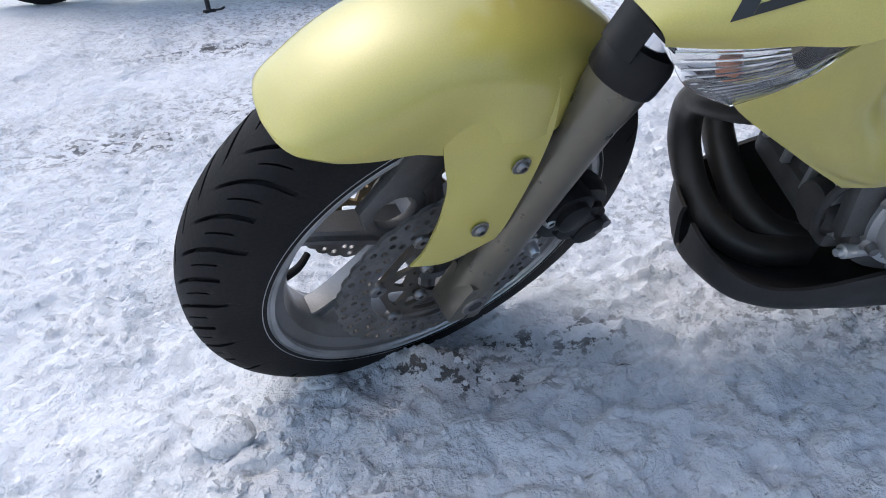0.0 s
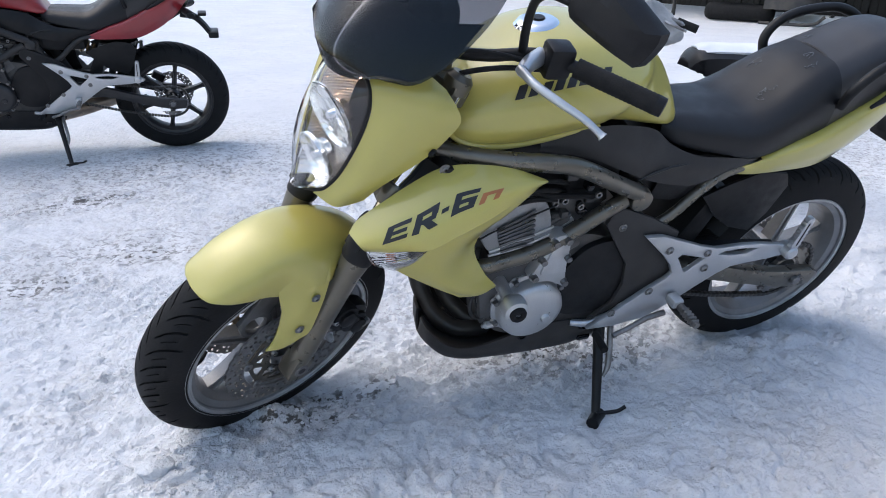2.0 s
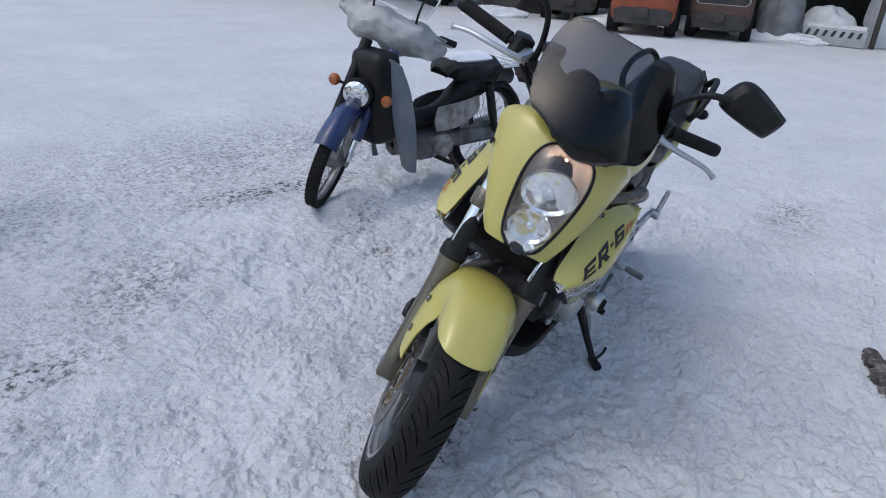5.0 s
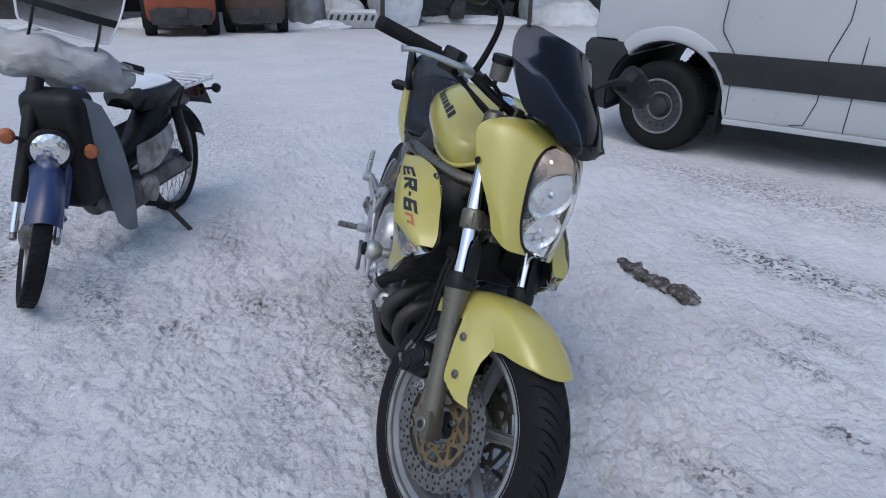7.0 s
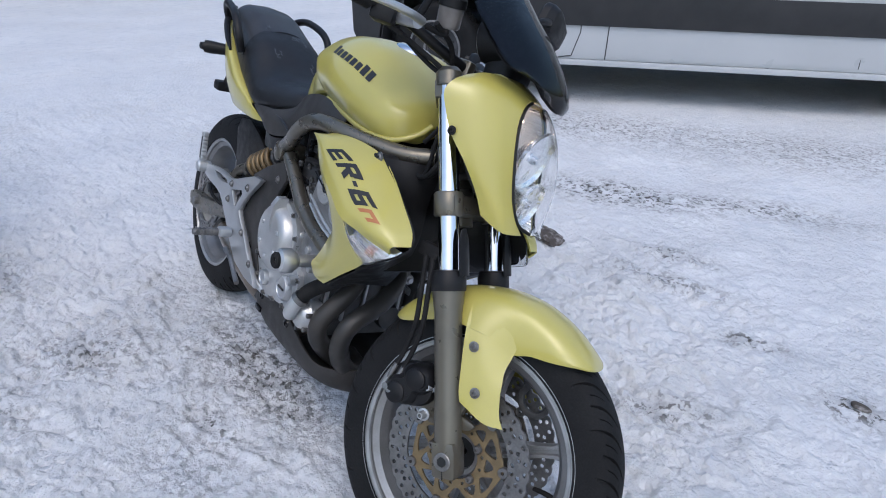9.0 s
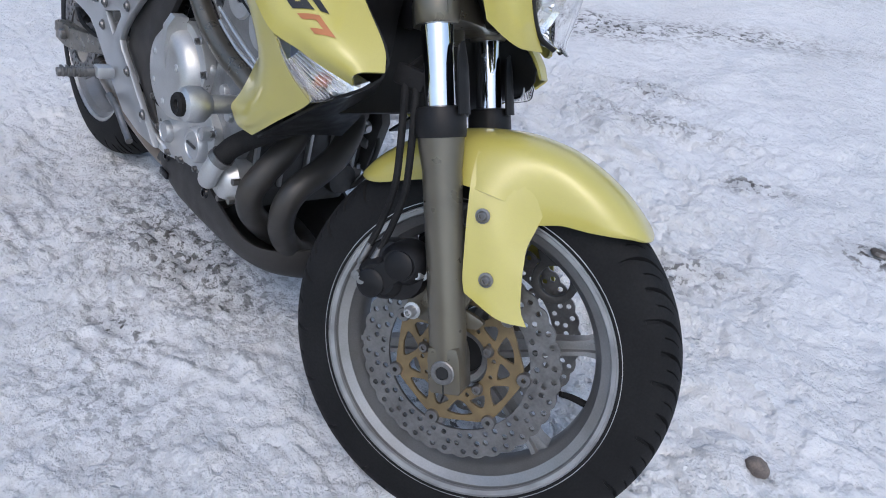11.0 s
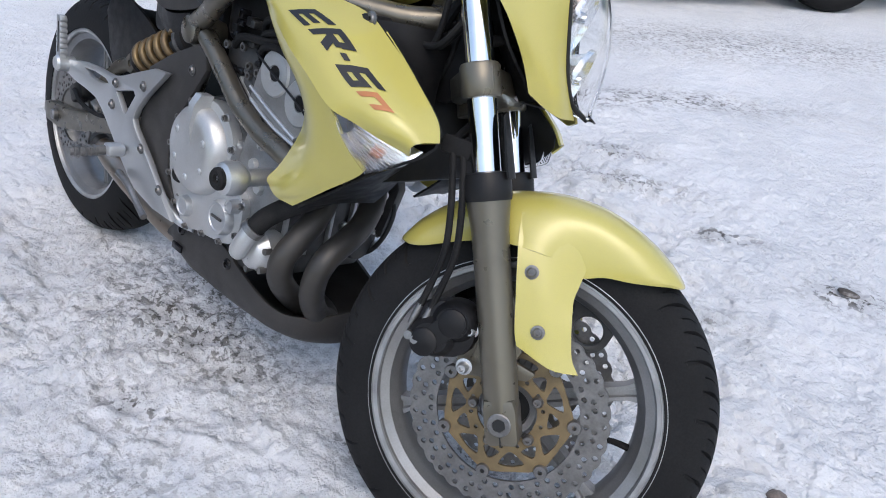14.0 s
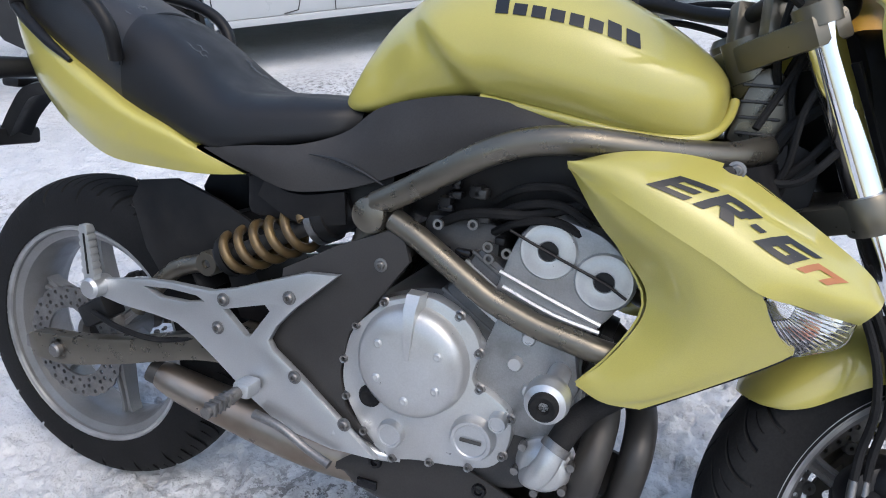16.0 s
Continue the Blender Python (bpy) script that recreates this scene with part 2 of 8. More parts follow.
def lathe(profile, centre=(0, 0, 0), seg=48, bm=None, axis='Y', closed=False):
    """Turns (radius, along) about an axis through centre."""
    bm = bm or bmesh.new()
    c = Vector(centre)
    rings = []
    for a in np.linspace(0, 2 * math.pi, seg, endpoint=False):
        ca, sa = math.cos(a), math.sin(a)
        ring = []
        for r, h in profile:
            v = {'Y': (r * ca, h, r * sa), 'Z': (r * ca, r * sa, h), 'X': (h, r * ca, r * sa)}[axis]
            ring.append(bm.verts.new(c + Vector(v)))
        rings.append(ring)
    k = len(profile)
    for i in range(seg):
        a, b = rings[i], rings[(i + 1) % seg]
        for j in range(k if closed else k - 1):
            bm.faces.new((a[j], a[(j + 1) % k], b[(j + 1) % k], b[j]))
    if not closed:
        for j in (0, k - 1):
            if profile[j][0] > 1e-6:
                bm.faces.new([r[j] for r in rings])
    bmesh.ops.remove_doubles(bm, verts=bm.verts, dist=1e-6)
    return bm


def plate(outline, y0, y1, holes=(), bevel=0.0, warp=None):
    """An outline in (x, z), with holes, from y0 to y1; warp moves each point at the end."""
    bm = bmesh.new()
    edges = []
    for loop in (outline, *holes):
        vs = [bm.verts.new((x, 0, z)) for x, z in loop]
        edges += [bm.edges.new((vs[i], vs[(i + 1) % len(vs)])) for i in range(len(vs))]
    bmesh.ops.triangle_fill(bm, edges=edges, use_beauty=True, normal=(0, 1, 0))
    bmesh.ops.dissolve_limit(bm, angle_limit=0.01, verts=bm.verts, edges=bm.edges)
    ext = bmesh.ops.extrude_face_region(bm, geom=list(bm.faces))
    top = [g for g in ext["geom"] if isinstance(g, bmesh.types.BMVert)]
    for v in bm.verts:
        v.co.y = y0
    for v in top:
        v.co.y = y1
    if bevel:
        bmesh.ops.recalc_face_normals(bm, faces=bm.faces)
        sharp = [e for e in bm.edges if len(e.link_faces) == 2 and e.calc_face_angle(0) > 1.0
                 and abs(abs(e.link_faces[0].normal.y) - abs(e.link_faces[1].normal.y)) > 0.5]
        bmesh.ops.bevel(bm, geom=sharp, offset=bevel, segments=2, affect='EDGES', profile=0.6, clamp_overlap=True)
    if warp:
        for v in bm.verts:
            v.co = warp(v.co)
    return bm


def block(x0, x1, y0, y1, z0, z1, bevel=0.0, seg=2, bm=None):
    b = bmesh.new()
    bmesh.ops.create_cube(b, size=1)
    for v in b.verts:
        v.co = (x0 + (v.co.x + .5) * (x1 - x0), y0 + (v.co.y + .5) * (y1 - y0), z0 + (v.co.z + .5) * (z1 - z0))
    if bevel:
        bmesh.ops.bevel(b, geom=list(b.edges), offset=bevel, segments=seg, affect='EDGES', profile=0.5)
    if bm is None:
        return b
    return join(bm, b)


def join(bm, other, m=None):
    me = bpy.data.meshes.new("joined")
    if m is not None:
        bmesh.ops.transform(other, matrix=m, verts=other.verts)
    other.to_mesh(me)
    other.free()
    bm.from_mesh(me)
    bpy.data.meshes.remove(me)
    return bm


def sheet(rows, nu, nv, thick=0.004, inward=None):
    """A smooth shell through rows of points, with thickness. Returns the bmesh and a function (u, v, lift) -> place."""
    A = np.array([spline(r, nu) for r in rows])
    G = np.array([spline(A[:, i], nv) for i in range(nu)])          # nu x nv x 3
    N = np.cross(np.gradient(G, axis=0), np.gradient(G, axis=1))
    L = np.linalg.norm(N, axis=2, keepdims=True)
    N = np.where(L > 1e-9, N / np.maximum(L, 1e-9), 0)
    if inward is not None:
        d = (G - np.array(inward)) * N
        if d.sum() < 0:
            N = -N
    bm = bmesh.new()
    top = [[bm.verts.new(G[i, j]) for j in range(nv)] for i in range(nu)]
    low = [[bm.verts.new(G[i, j] - thick * N[i, j]) for j in range(nv)] for i in range(nu)]
    for i in range(nu - 1):
        for j in range(nv - 1):
            bm.faces.new((top[i][j], top[i + 1][j], top[i + 1][j + 1], top[i][j + 1]))
            bm.faces.new((low[i][j], low[i][j + 1], low[i + 1][j + 1], low[i + 1][j]))
    for i in range(nu - 1):
        for j in (0, nv - 1):
            bm.faces.new((top[i][j], low[i][j], low[i + 1][j], top[i + 1][j]))
    for j in range(nv - 1):
        for i in (0, nu - 1):
            bm.faces.new((top[i][j], top[i][j + 1], low[i][j + 1], low[i][j]))
    bmesh.ops.remove_doubles(bm, verts=bm.verts, dist=1e-5)

    def spot(u, v, lift=0.0):
        x, y = min(max(u, 0), 1) * (nu - 1), min(max(v, 0), 1) * (nv - 1)
        i, j = min(int(x), nu - 2), min(int(y), nv - 2)
        a, b = x - i, y - j

        def mix(F):
            return (F[i, j] * (1 - a) + F[i + 1, j] * a) * (1 - b) + (F[i, j + 1] * (1 - a) + F[i + 1, j + 1] * a) * b
        return mix(G) + lift * mix(N)
    return bm, spot


def decal(spot, strokes, lift=0.0012):
    """Flat strokes (four-cornered, in the sheet's u and v) laid on a sheet as a thin film."""
    bm = bmesh.new()
    for q in strokes:
        q = np.array(q, float)
        n, k = 6, 3
        up = [[bm.verts.new(spot(*((q[0] * (1 - a) + q[1] * a) * (1 - b) + (q[3] * (1 - a) + q[2] * a) * b), lift))
               for b in np.linspace(0, 1, k)] for a in np.linspace(0, 1, n)]
        for i in range(n - 1):
            for j in range(k - 1):
                bm.faces.new((up[i][j], up[i + 1][j], up[i + 1][j + 1], up[i][j + 1]))
    return bm


def bolt(parent, at, mat, r=0.009, m=None, out=-1, name="bolt", h=0.006):
    """A domed socket-head bolt whose axis is y."""
    o = out
    bm = lathe([(r * 1.45, 0), (r * 1.45, o * 0.0015), (r, o * 0.002), (r * 0.95, o * h * 0.7), (r * 0.7, o * h), (r * 0.45, o * h), (r * 0.45, o * h * 0.4), (0, o * h * 0.4)], seg=14)
    return part(name, bm, mat, parent, m=(m or Matrix()) @ Matrix.Translation(at))


# ---------------------------------------------------------------- ground
def axis_steps(lo, hi, fine_lo, fine_hi, step, grow, middle):
    """Even steps in the middle, twice as wide round it, growing towards the horizon."""
    a = list(np.arange(fine_lo, fine_hi + step / 2, step))
    step *= 2
    a = list(np.arange(middle[0], a[0] - step / 2, step)) + a + list(np.arange(a[-1] + step, middle[1], step))
    s, x = step, a[-1]
    while x < hi:
        s *= grow
        x += s
        a.append(x)
    s, x = step, a[0]
    while x > lo:
        s *= grow
        x -= s
        a.insert(0, x)
    return np.array(a)


# dirty patches in the snow: x, y, length, width, turn, strength
PATCHES = [(0.60, -0.06, 0.36, 0.14, 10, 0.8), (0.24, -0.48, 0.22, 0.16, 60, 0.6), (0.76, -0.26, 0.12, 0.05, 20, 0.8), (0.35, -0.8, 0.15, 0.1, 20, 0.6), (1.37, 0.10, 0.16, 0.035, -8, 1.2), (1.27, 0.03, 0.1, 0.05, 0, 0.9), (1.15, 0.02, 0.1, 0.06, 20, 0.9), (0.95, 0.2, 0.08, 0.04, 0, 0.4),
           (2.13, -0.89, 0.25, 0.12, 10, 0.8), (2.04, -1.8, 0.4, 0.15, 10, 0.7), (1.36, 0.80, 0.08, 0.05, 0, 0.8), (1.30, 1.30, 0.10, 0.05, 30, 0.8), (0.76, 1.6, 0.15, 0.06, 30, 0.7), (0.5, 0.05, 0.3, 0.12, 10, 0.7), (-1.48, 0.74, 0.3, 0.15, 0, 0.6),
           (1.77, -1.1, 0.3, 0.12, -15, 0.8), (2.15, -0.85, 0.25, 0.12, 10, 0.8), (0.07, -1.72, 0.6, 0.15, -18, 1.0), (1.2, -1.35, 0.4, 0.25, 30, 0.6),
           (1.66, 1.26, 0.1, 0.06, 40, 1.1), (1.77, 0.45, 0.03, 0.025, 0, 0.9), (0.16, 1.92, 0.4, 0.14, 30, 1.0), (-0.1, 1.8, 0.25, 0.1, 35, 0.7), (0.6, 2.3, 0.5, 0.12, 35, 0.7), (0.9, 1.4, 0.25, 0.08, 20, 0.6), (1.36, 0.80, 0.15, 0.06, 40, 0.8), (-0.5, -0.7, 0.4, 0.12, 10, 0.5), (0.15, -1.1, 0.35, 0.12, 25, 0.6), (0.9, -0.35, 0.25, 0.15, 0, 0.4),
           (0.4, -0.72, 0.2, 0.1, 0, 0.5), (-0.9, 2.6, 1.3, 0.35, 36, 0.55), (0.4, 3.5, 1.6, 0.4, 36, 0.5), (2.5, -0.9, 0.7, 0.3, -10, 0.35), (-0.5, -2.2, 2.0, 0.8, -20, 0.5), (1.6, -2.3, 1.2, 0.6, 10, 0.5), (-2.5, -1.6, 1.6, 1.0, 0, 0.45), (1.9, -1.2, 0.5, 0.2, 15, 0.5)]


# ridges pressed up by boots and tyres: from x, y to x, y, width, height
RIDGES = [(0.86, -0.24, 1.03, -0.16, 0.009, 0.009), (0.88, -0.16, 1.02, -0.105, 0.009, 0.008), (1.0, 0.06, 1.09, 0.02, 0.008, 0.009), (1.09, 0.02, 1.15, 0.07, 0.009, 0.010),
          (1.15, 0.07, 1.12, 0.12, 0.010, 0.010), (1.12, 0.12, 1.05, 0.10, 0.012, 0.008), (0.70, -0.32, 0.80, -0.27, 0.009, 0.008), (0.72, -0.36, 0.82, -0.34, 0.009, 0.007),
          (1.40, 0.075, 1.50, 0.035, 0.035, 0.022), (1.33, 0.07, 1.40, 0.075, 0.03, 0.015), (1.0, 0.24, 1.16, 0.20, 0.010, 0.010), (1.16, 0.20, 1.22, 0.25, 0.010, 0.010),
          *[(.10 - .085 * k + .02, .16 + .055 * k, .10 - .085 * k - .055, .25 + .055 * k, .013, .010) for k in range(9)],
          (1.55, 0.75, 1.75, 0.70, 0.010, 0.009), (1.50, 0.60, 1.60, 0.70, 0.009, 0.008), (1.35, 0.85, 1.5, 0.95, 0.012, 0.009)]


LATTICE = np.random.RandomState(5).permutation(512)
LATTICE = np.concatenate([LATTICE, LATTICE])


def gradient_noise(x, y, seed=0):
    """Smooth noise between about -1 and 1 over whole arrays."""
    xi, yi = np.floor(x).astype(int), np.floor(y).astype(int)
    fx, fy = x - xi, y - yi
    u, v = fx * fx * fx * (fx * (fx * 6 - 15) + 10), fy * fy * fy * (fy * (fy * 6 - 15) + 10)

    def corner(a, b):
        h = LATTICE[(LATTICE[(xi + a + seed * 37) % 512] + yi + b) % 512] * (2 * math.pi / 512)
        return np.cos(h) * (fx - a) + np.sin(h) * (fy - b)
    n0 = corner(0, 0) * (1 - u) + corner(1, 0) * u
    n1 = corner(0, 1) * (1 - u) + corner(1, 1) * u
    return 1.5 * (n0 * (1 - v) + n1 * v)


def snow_field(x, y):
    """Height of the trodden snow: swells, wind laps, crusted flakes, curled ridges and crumbs."""
    N = gradient_noise
    fade = np.clip((5.6 - np.hypot(x - 0.6, y)) / 3.2, 0, 1)
    out = np.maximum.reduce([-0.35 - x, x - 2.05, -0.85 - y, y - 1.25, np.zeros_like(x)])
    near, mid = np.clip(1 - out / 0.9, 0, 1), np.clip(1 - out / 4.0, 0, 1)
    loose = np.clip(0.55 + 1.3 * N(x * 2.2, y * 2.2, 1), 0.25, 1)
    h = 0.014 * N(x * 2.1, y * 2.1, 2) + 0.007 * N(x * 5.3, y * 5.3, 3) + 0.010 * np.maximum(0, N(x * 5 + y * 2, y * 12 - x * 3, 4)) * (0.3 + 0.7 * mid)
    rx, ry = 0.8 * x - 0.6 * y, 0.6 * x + 0.8 * y
    h = h + mid * (0.006 * N(rx * 11, ry * 11, 5) + 0.003 * N(0.5 * x * 19 + 0.87 * y * 19, 0.87 * x * 19 - 0.5 * y * 19, 6))
    wx, wy = x + 0.012 * N(x * 9, y * 9, 7), y + 0.012 * N(x * 9, y * 9, 8)
    flake = np.clip((N(wx * 15, wy * 15, 9) + 0.5 * N(wx * 31, wy * 31, 10) - 0.05) / 0.14, 0, 1)
    h = h + near * loose * 0.0072 * flake * flake * (3 - 2 * flake)
    h = h + near * loose * 0.0062 * np.clip(1 - np.abs(N(wx * 22, wy * 22, 11)) / 0.16, 0, 1)
    h = h + near * loose * 0.0058 * np.clip(1 - np.abs(N(wx * 37, wy * 37, 12)) / 0.18, 0, 1)
    h = h + near * (0.013 * np.clip(N(rx * 46, ry * 46, 13) - 0.22, 0, 1) * loose + 0.0018 * N(rx * 80, ry * 80, 14))
    # trodden plates with broken edges, and the creases between them
    tx, ty = x + 0.03 * N(x * 5, y * 5, 15), y + 0.03 * N(x * 5, y * 5, 16)
    tread = np.clip((N(tx * 6.5, ty * 9.5, 17) + 0.45 * N(tx * 16, ty * 21, 18) + 0.02) / 0.13, 0, 1)
    worn = np.clip(0.6 + 1.1 * N(x * 0.8, y * 0.8, 19), 0.15, 1)
    h = h + mid * worn * (0.014 * tread * tread * (3 - 2 * tread) - 0.012 * np.clip(1 - np.abs(N(tx * 9, ty * 13, 20)) / 0.12, 0, 1))
    h = h + mid * 0.010 * np.clip(N(tx * 27, ty * 33, 21) - 0.1, 0, 1)
    # the packed hollow of each wheel's rut beside the motorcycle
    h = h - 0.006 * np.exp(-((y - 0.02) / 0.09) ** 2) * ((x > -1.5) & (x < 1.6))
    for ax, ay, bx, by, wide, rise in RIDGES:
        ux, uy = bx - ax, by - ay
        t = np.clip(((x - ax) * ux + (y - ay) * uy) / (ux * ux + uy * uy), 0, 1)
        h = h + rise * np.exp(-np.minimum((np.hypot(x - ax - t * ux, y - ay - t * uy) / wide) ** 2, 40))
    return h * fade


def snow_height(x, y):
    return float(snow_field(np.array([x], float), np.array([y], float))[0])


def build_ground():
    xs = axis_steps(-260, 260, -0.35, 2.05, 0.0068, 1.05, (-1.9, 2.7))
    ys = axis_steps(-260, 260, -0.85, 1.25, 0.0068, 1.05, (-2.3, 2.2))
    X, Y = np.meshgrid(xs, ys, indexing="ij")
    H = snow_field(X, Y)
    nx, ny = X.shape
    idx = np.arange(nx * ny).reshape(nx, ny)
    faces = np.stack([idx[:-1, :-1], idx[1:, :-1], idx[1:, 1:], idx[:-1, 1:]], -1).reshape(-1, 4)
    me = bpy.data.meshes.new("ground")
    me.vertices.add(nx * ny)
    me.vertices.foreach_set("co", np.stack([X, Y, H], -1).ravel().astype(np.float32))
    me.loops.add(faces.size)
    me.loops.foreach_set("vertex_index", faces.ravel().astype(np.int32))
    me.polygons.add(len(faces))
    me.polygons.foreach_set("loop_start", np.arange(0, faces.size, 4, dtype=np.int32))
    me.polygons.foreach_set("use_smooth", np.ones(len(faces), dtype=bool))
    me.update(calc_edges=True)
    D = np.zeros_like(X)
    for px, py, a, b, turn, k in PATCHES:
        c, s = math.cos(radians(turn)), math.sin(radians(turn))
        U, V = ((X - px) * c + (Y - py) * s) / a, (-(X - px) * s + (Y - py) * c) / b
        D = np.maximum(D, k * np.exp(-(U * U + V * V)))
    at = me.attributes.new("dirt", 'FLOAT', 'POINT')
    at.data.foreach_set("value", D.ravel().astype(np.float32))
    ob = new("ground", me)
    m = bpy.data.materials.new("packed_snow")
    m.use_nodes = True
    nt = m.node_tree
    L = nt.links.new
    p = nt.nodes["Principled BSDF"]
    p.inputs["Roughness"].default_value = 0.85
    p.inputs["Specular IOR Level"].default_value = 0.12
    co = nt.nodes.new("ShaderNodeTexCoord")

    def tex(s, d=6.0, r=0.55):
        n = nt.nodes.new("ShaderNodeTexNoise")
        n.inputs["Scale"].default_value, n.inputs["Detail"].default_value, n.inputs["Roughness"].default_value = s, d, r
        L(co.outputs["Object"], n.inputs["Vector"])
        return n.outputs["Fac"]

    def rng(src, a, b, c=0.0, d=1.0):
        n = nt.nodes.new("ShaderNodeMapRange")
        for i, val in enumerate((a, b, c, d)):
            n.inputs[i + 1].default_value = val
        L(src, n.inputs[0])
        return n.outputs[0]

    def math_node(op, a, b):
        n = nt.nodes.new("ShaderNodeMath")
        n.operation = op
        for i, val in enumerate((a, b)):
            if isinstance(val, (int, float)):
                n.inputs[i].default_value = val
            else:
                L(val, n.inputs[i])
        return n.outputs[0]

    def mix(f, a, b):
        n = nt.nodes.new("ShaderNodeMix")
        n.data_type = 'RGBA'
        L(f, n.inputs[0])
        for i, val in ((6, a), (7, b)):
            if isinstance(val, tuple):
                n.inputs[i].default_value = (*val, 1)
            else:
                L(val, n.inputs[i])
        return n.outputs[2]

    base = mix(rng(tex(1.3), 0.35, 0.65), (0.67, 0.676, 0.688), (0.60, 0.61, 0.63))
    # fine grey mottle: shade of small cavities put into the snow colour
    base = mix(rng(tex(48, 7, 0.7), 0.48, 0.68, 0, 0.5), base, (0.58, 0.585, 0.60))
    # icy, trodden-down patches; their darker blue also stands in for shade in hollows
    crust_shade = math_node('MULTIPLY', rng(tex(10, 6, 0.62), 0.50, 0.62, 0, 0.5), rng(tex(1.6, 4, 0.6), 0.36, 0.60, 0.25, 1.0))
    base = mix(crust_shade, base, (0.50, 0.525, 0.56))
    grime = rng(tex(0.9, 6, 0.65), 0.46, 0.66, 0, 0.5)
    grime = math_node('MULTIPLY', grime, rng(tex(17, 8, 0.7), 0.42, 0.62))
    base = mix(grime, base, (0.56, 0.54, 0.515))
    a = nt.nodes.new("ShaderNodeAttribute")
    a.attribute_name = "dirt"
    spots = math_node('ADD', rng(tex(38, 7, 0.68), 0.515, 0.565, 0, 0.85), rng(tex(13, 6, 0.6), 0.42, 0.62, 0, 0.38))
    dirt = math_node('MINIMUM', math_node('MULTIPLY', math_node('MULTIPLY', a.outputs["Fac"], 1.2), spots), 1.0)
    specks = math_node('MULTIPLY', rng(tex(60, 5, 0.65), 0.63, 0.70, 0, 0.55), rng(tex(1.9, 3), 0.40, 0.65))
    base = mix(specks, base, (0.22, 0.21, 0.2))
    base = mix(dirt, base, (0.10, 0.095, 0.09))
    L(base, p.inputs["Base Color"])
    b1 = nt.nodes.new("ShaderNodeBump")
    b1.inputs["Strength"].default_value, b1.inputs["Distance"].default_value = 0.45, 0.02
    L(tex(16, 5, 0.62), b1.inputs["Height"])
    b3 = nt.nodes.new("ShaderNodeBump")
    b3.inputs["Strength"].default_value, b3.inputs["Distance"].default_value = 0.8, 0.007
    L(math_node('MULTIPLY', rng(tex(44, 5, 0.6), 0.40, 0.62), rng(tex(2.3, 3), 0.42, 0.60, 0.5, 1.0)), b3.inputs["Height"])
    L(b1.outputs[0], b3.inputs["Normal"])
    b2 = nt.nodes.new("ShaderNodeBump")
    b2.inputs["Strength"].default_value, b2.inputs["Distance"].default_value = 0.9, 0.0036
    L(tex(120, 6, 0.6), b2.inputs["Height"])
    L(b3.outputs[0], b2.inputs["Normal"])
    L(b2.outputs[0], p.inputs["Normal"])
    me.materials.append(m)
    tagged(ob, "packed trodden snow with grey dirt patches", "snow", kind="structure")
    return ob, m


ground, SNOW = build_ground()

# ---------------------------------------------------------------- the motorcycles: geometry in an upright frame, x ahead, z up, origin under the rear axle
RAKE = radians(24.5)
UP = Vector((-math.sin(RAKE), 0, math.cos(RAKE)))       # up the fork
AHEAD = Vector((math.cos(RAKE), 0, math.sin(RAKE)))
AXF, AXR = Vector((1.405, 0, 0.300)), Vector((0, 0, 0.312))
STEM = AXF - 0.032 * AHEAD


def leaning(lean, pitch, lift=0.0):
    return Matrix.Translation((0, 0, lift)) @ Matrix.Rotation(radians(-lean), 4, 'X') @ Matrix.Rotation(radians(pitch), 4, 'Y')


def steering(deg):
    return Matrix.Translation(STEM) @ Matrix.Rotation(radians(deg), 4, UP) @ Matrix.Translation(-STEM)


def along(s, n=0.0, y=0.0):
    p = AXF + s * UP + n * AHEAD
    return Vector((p.x, y, p.z))


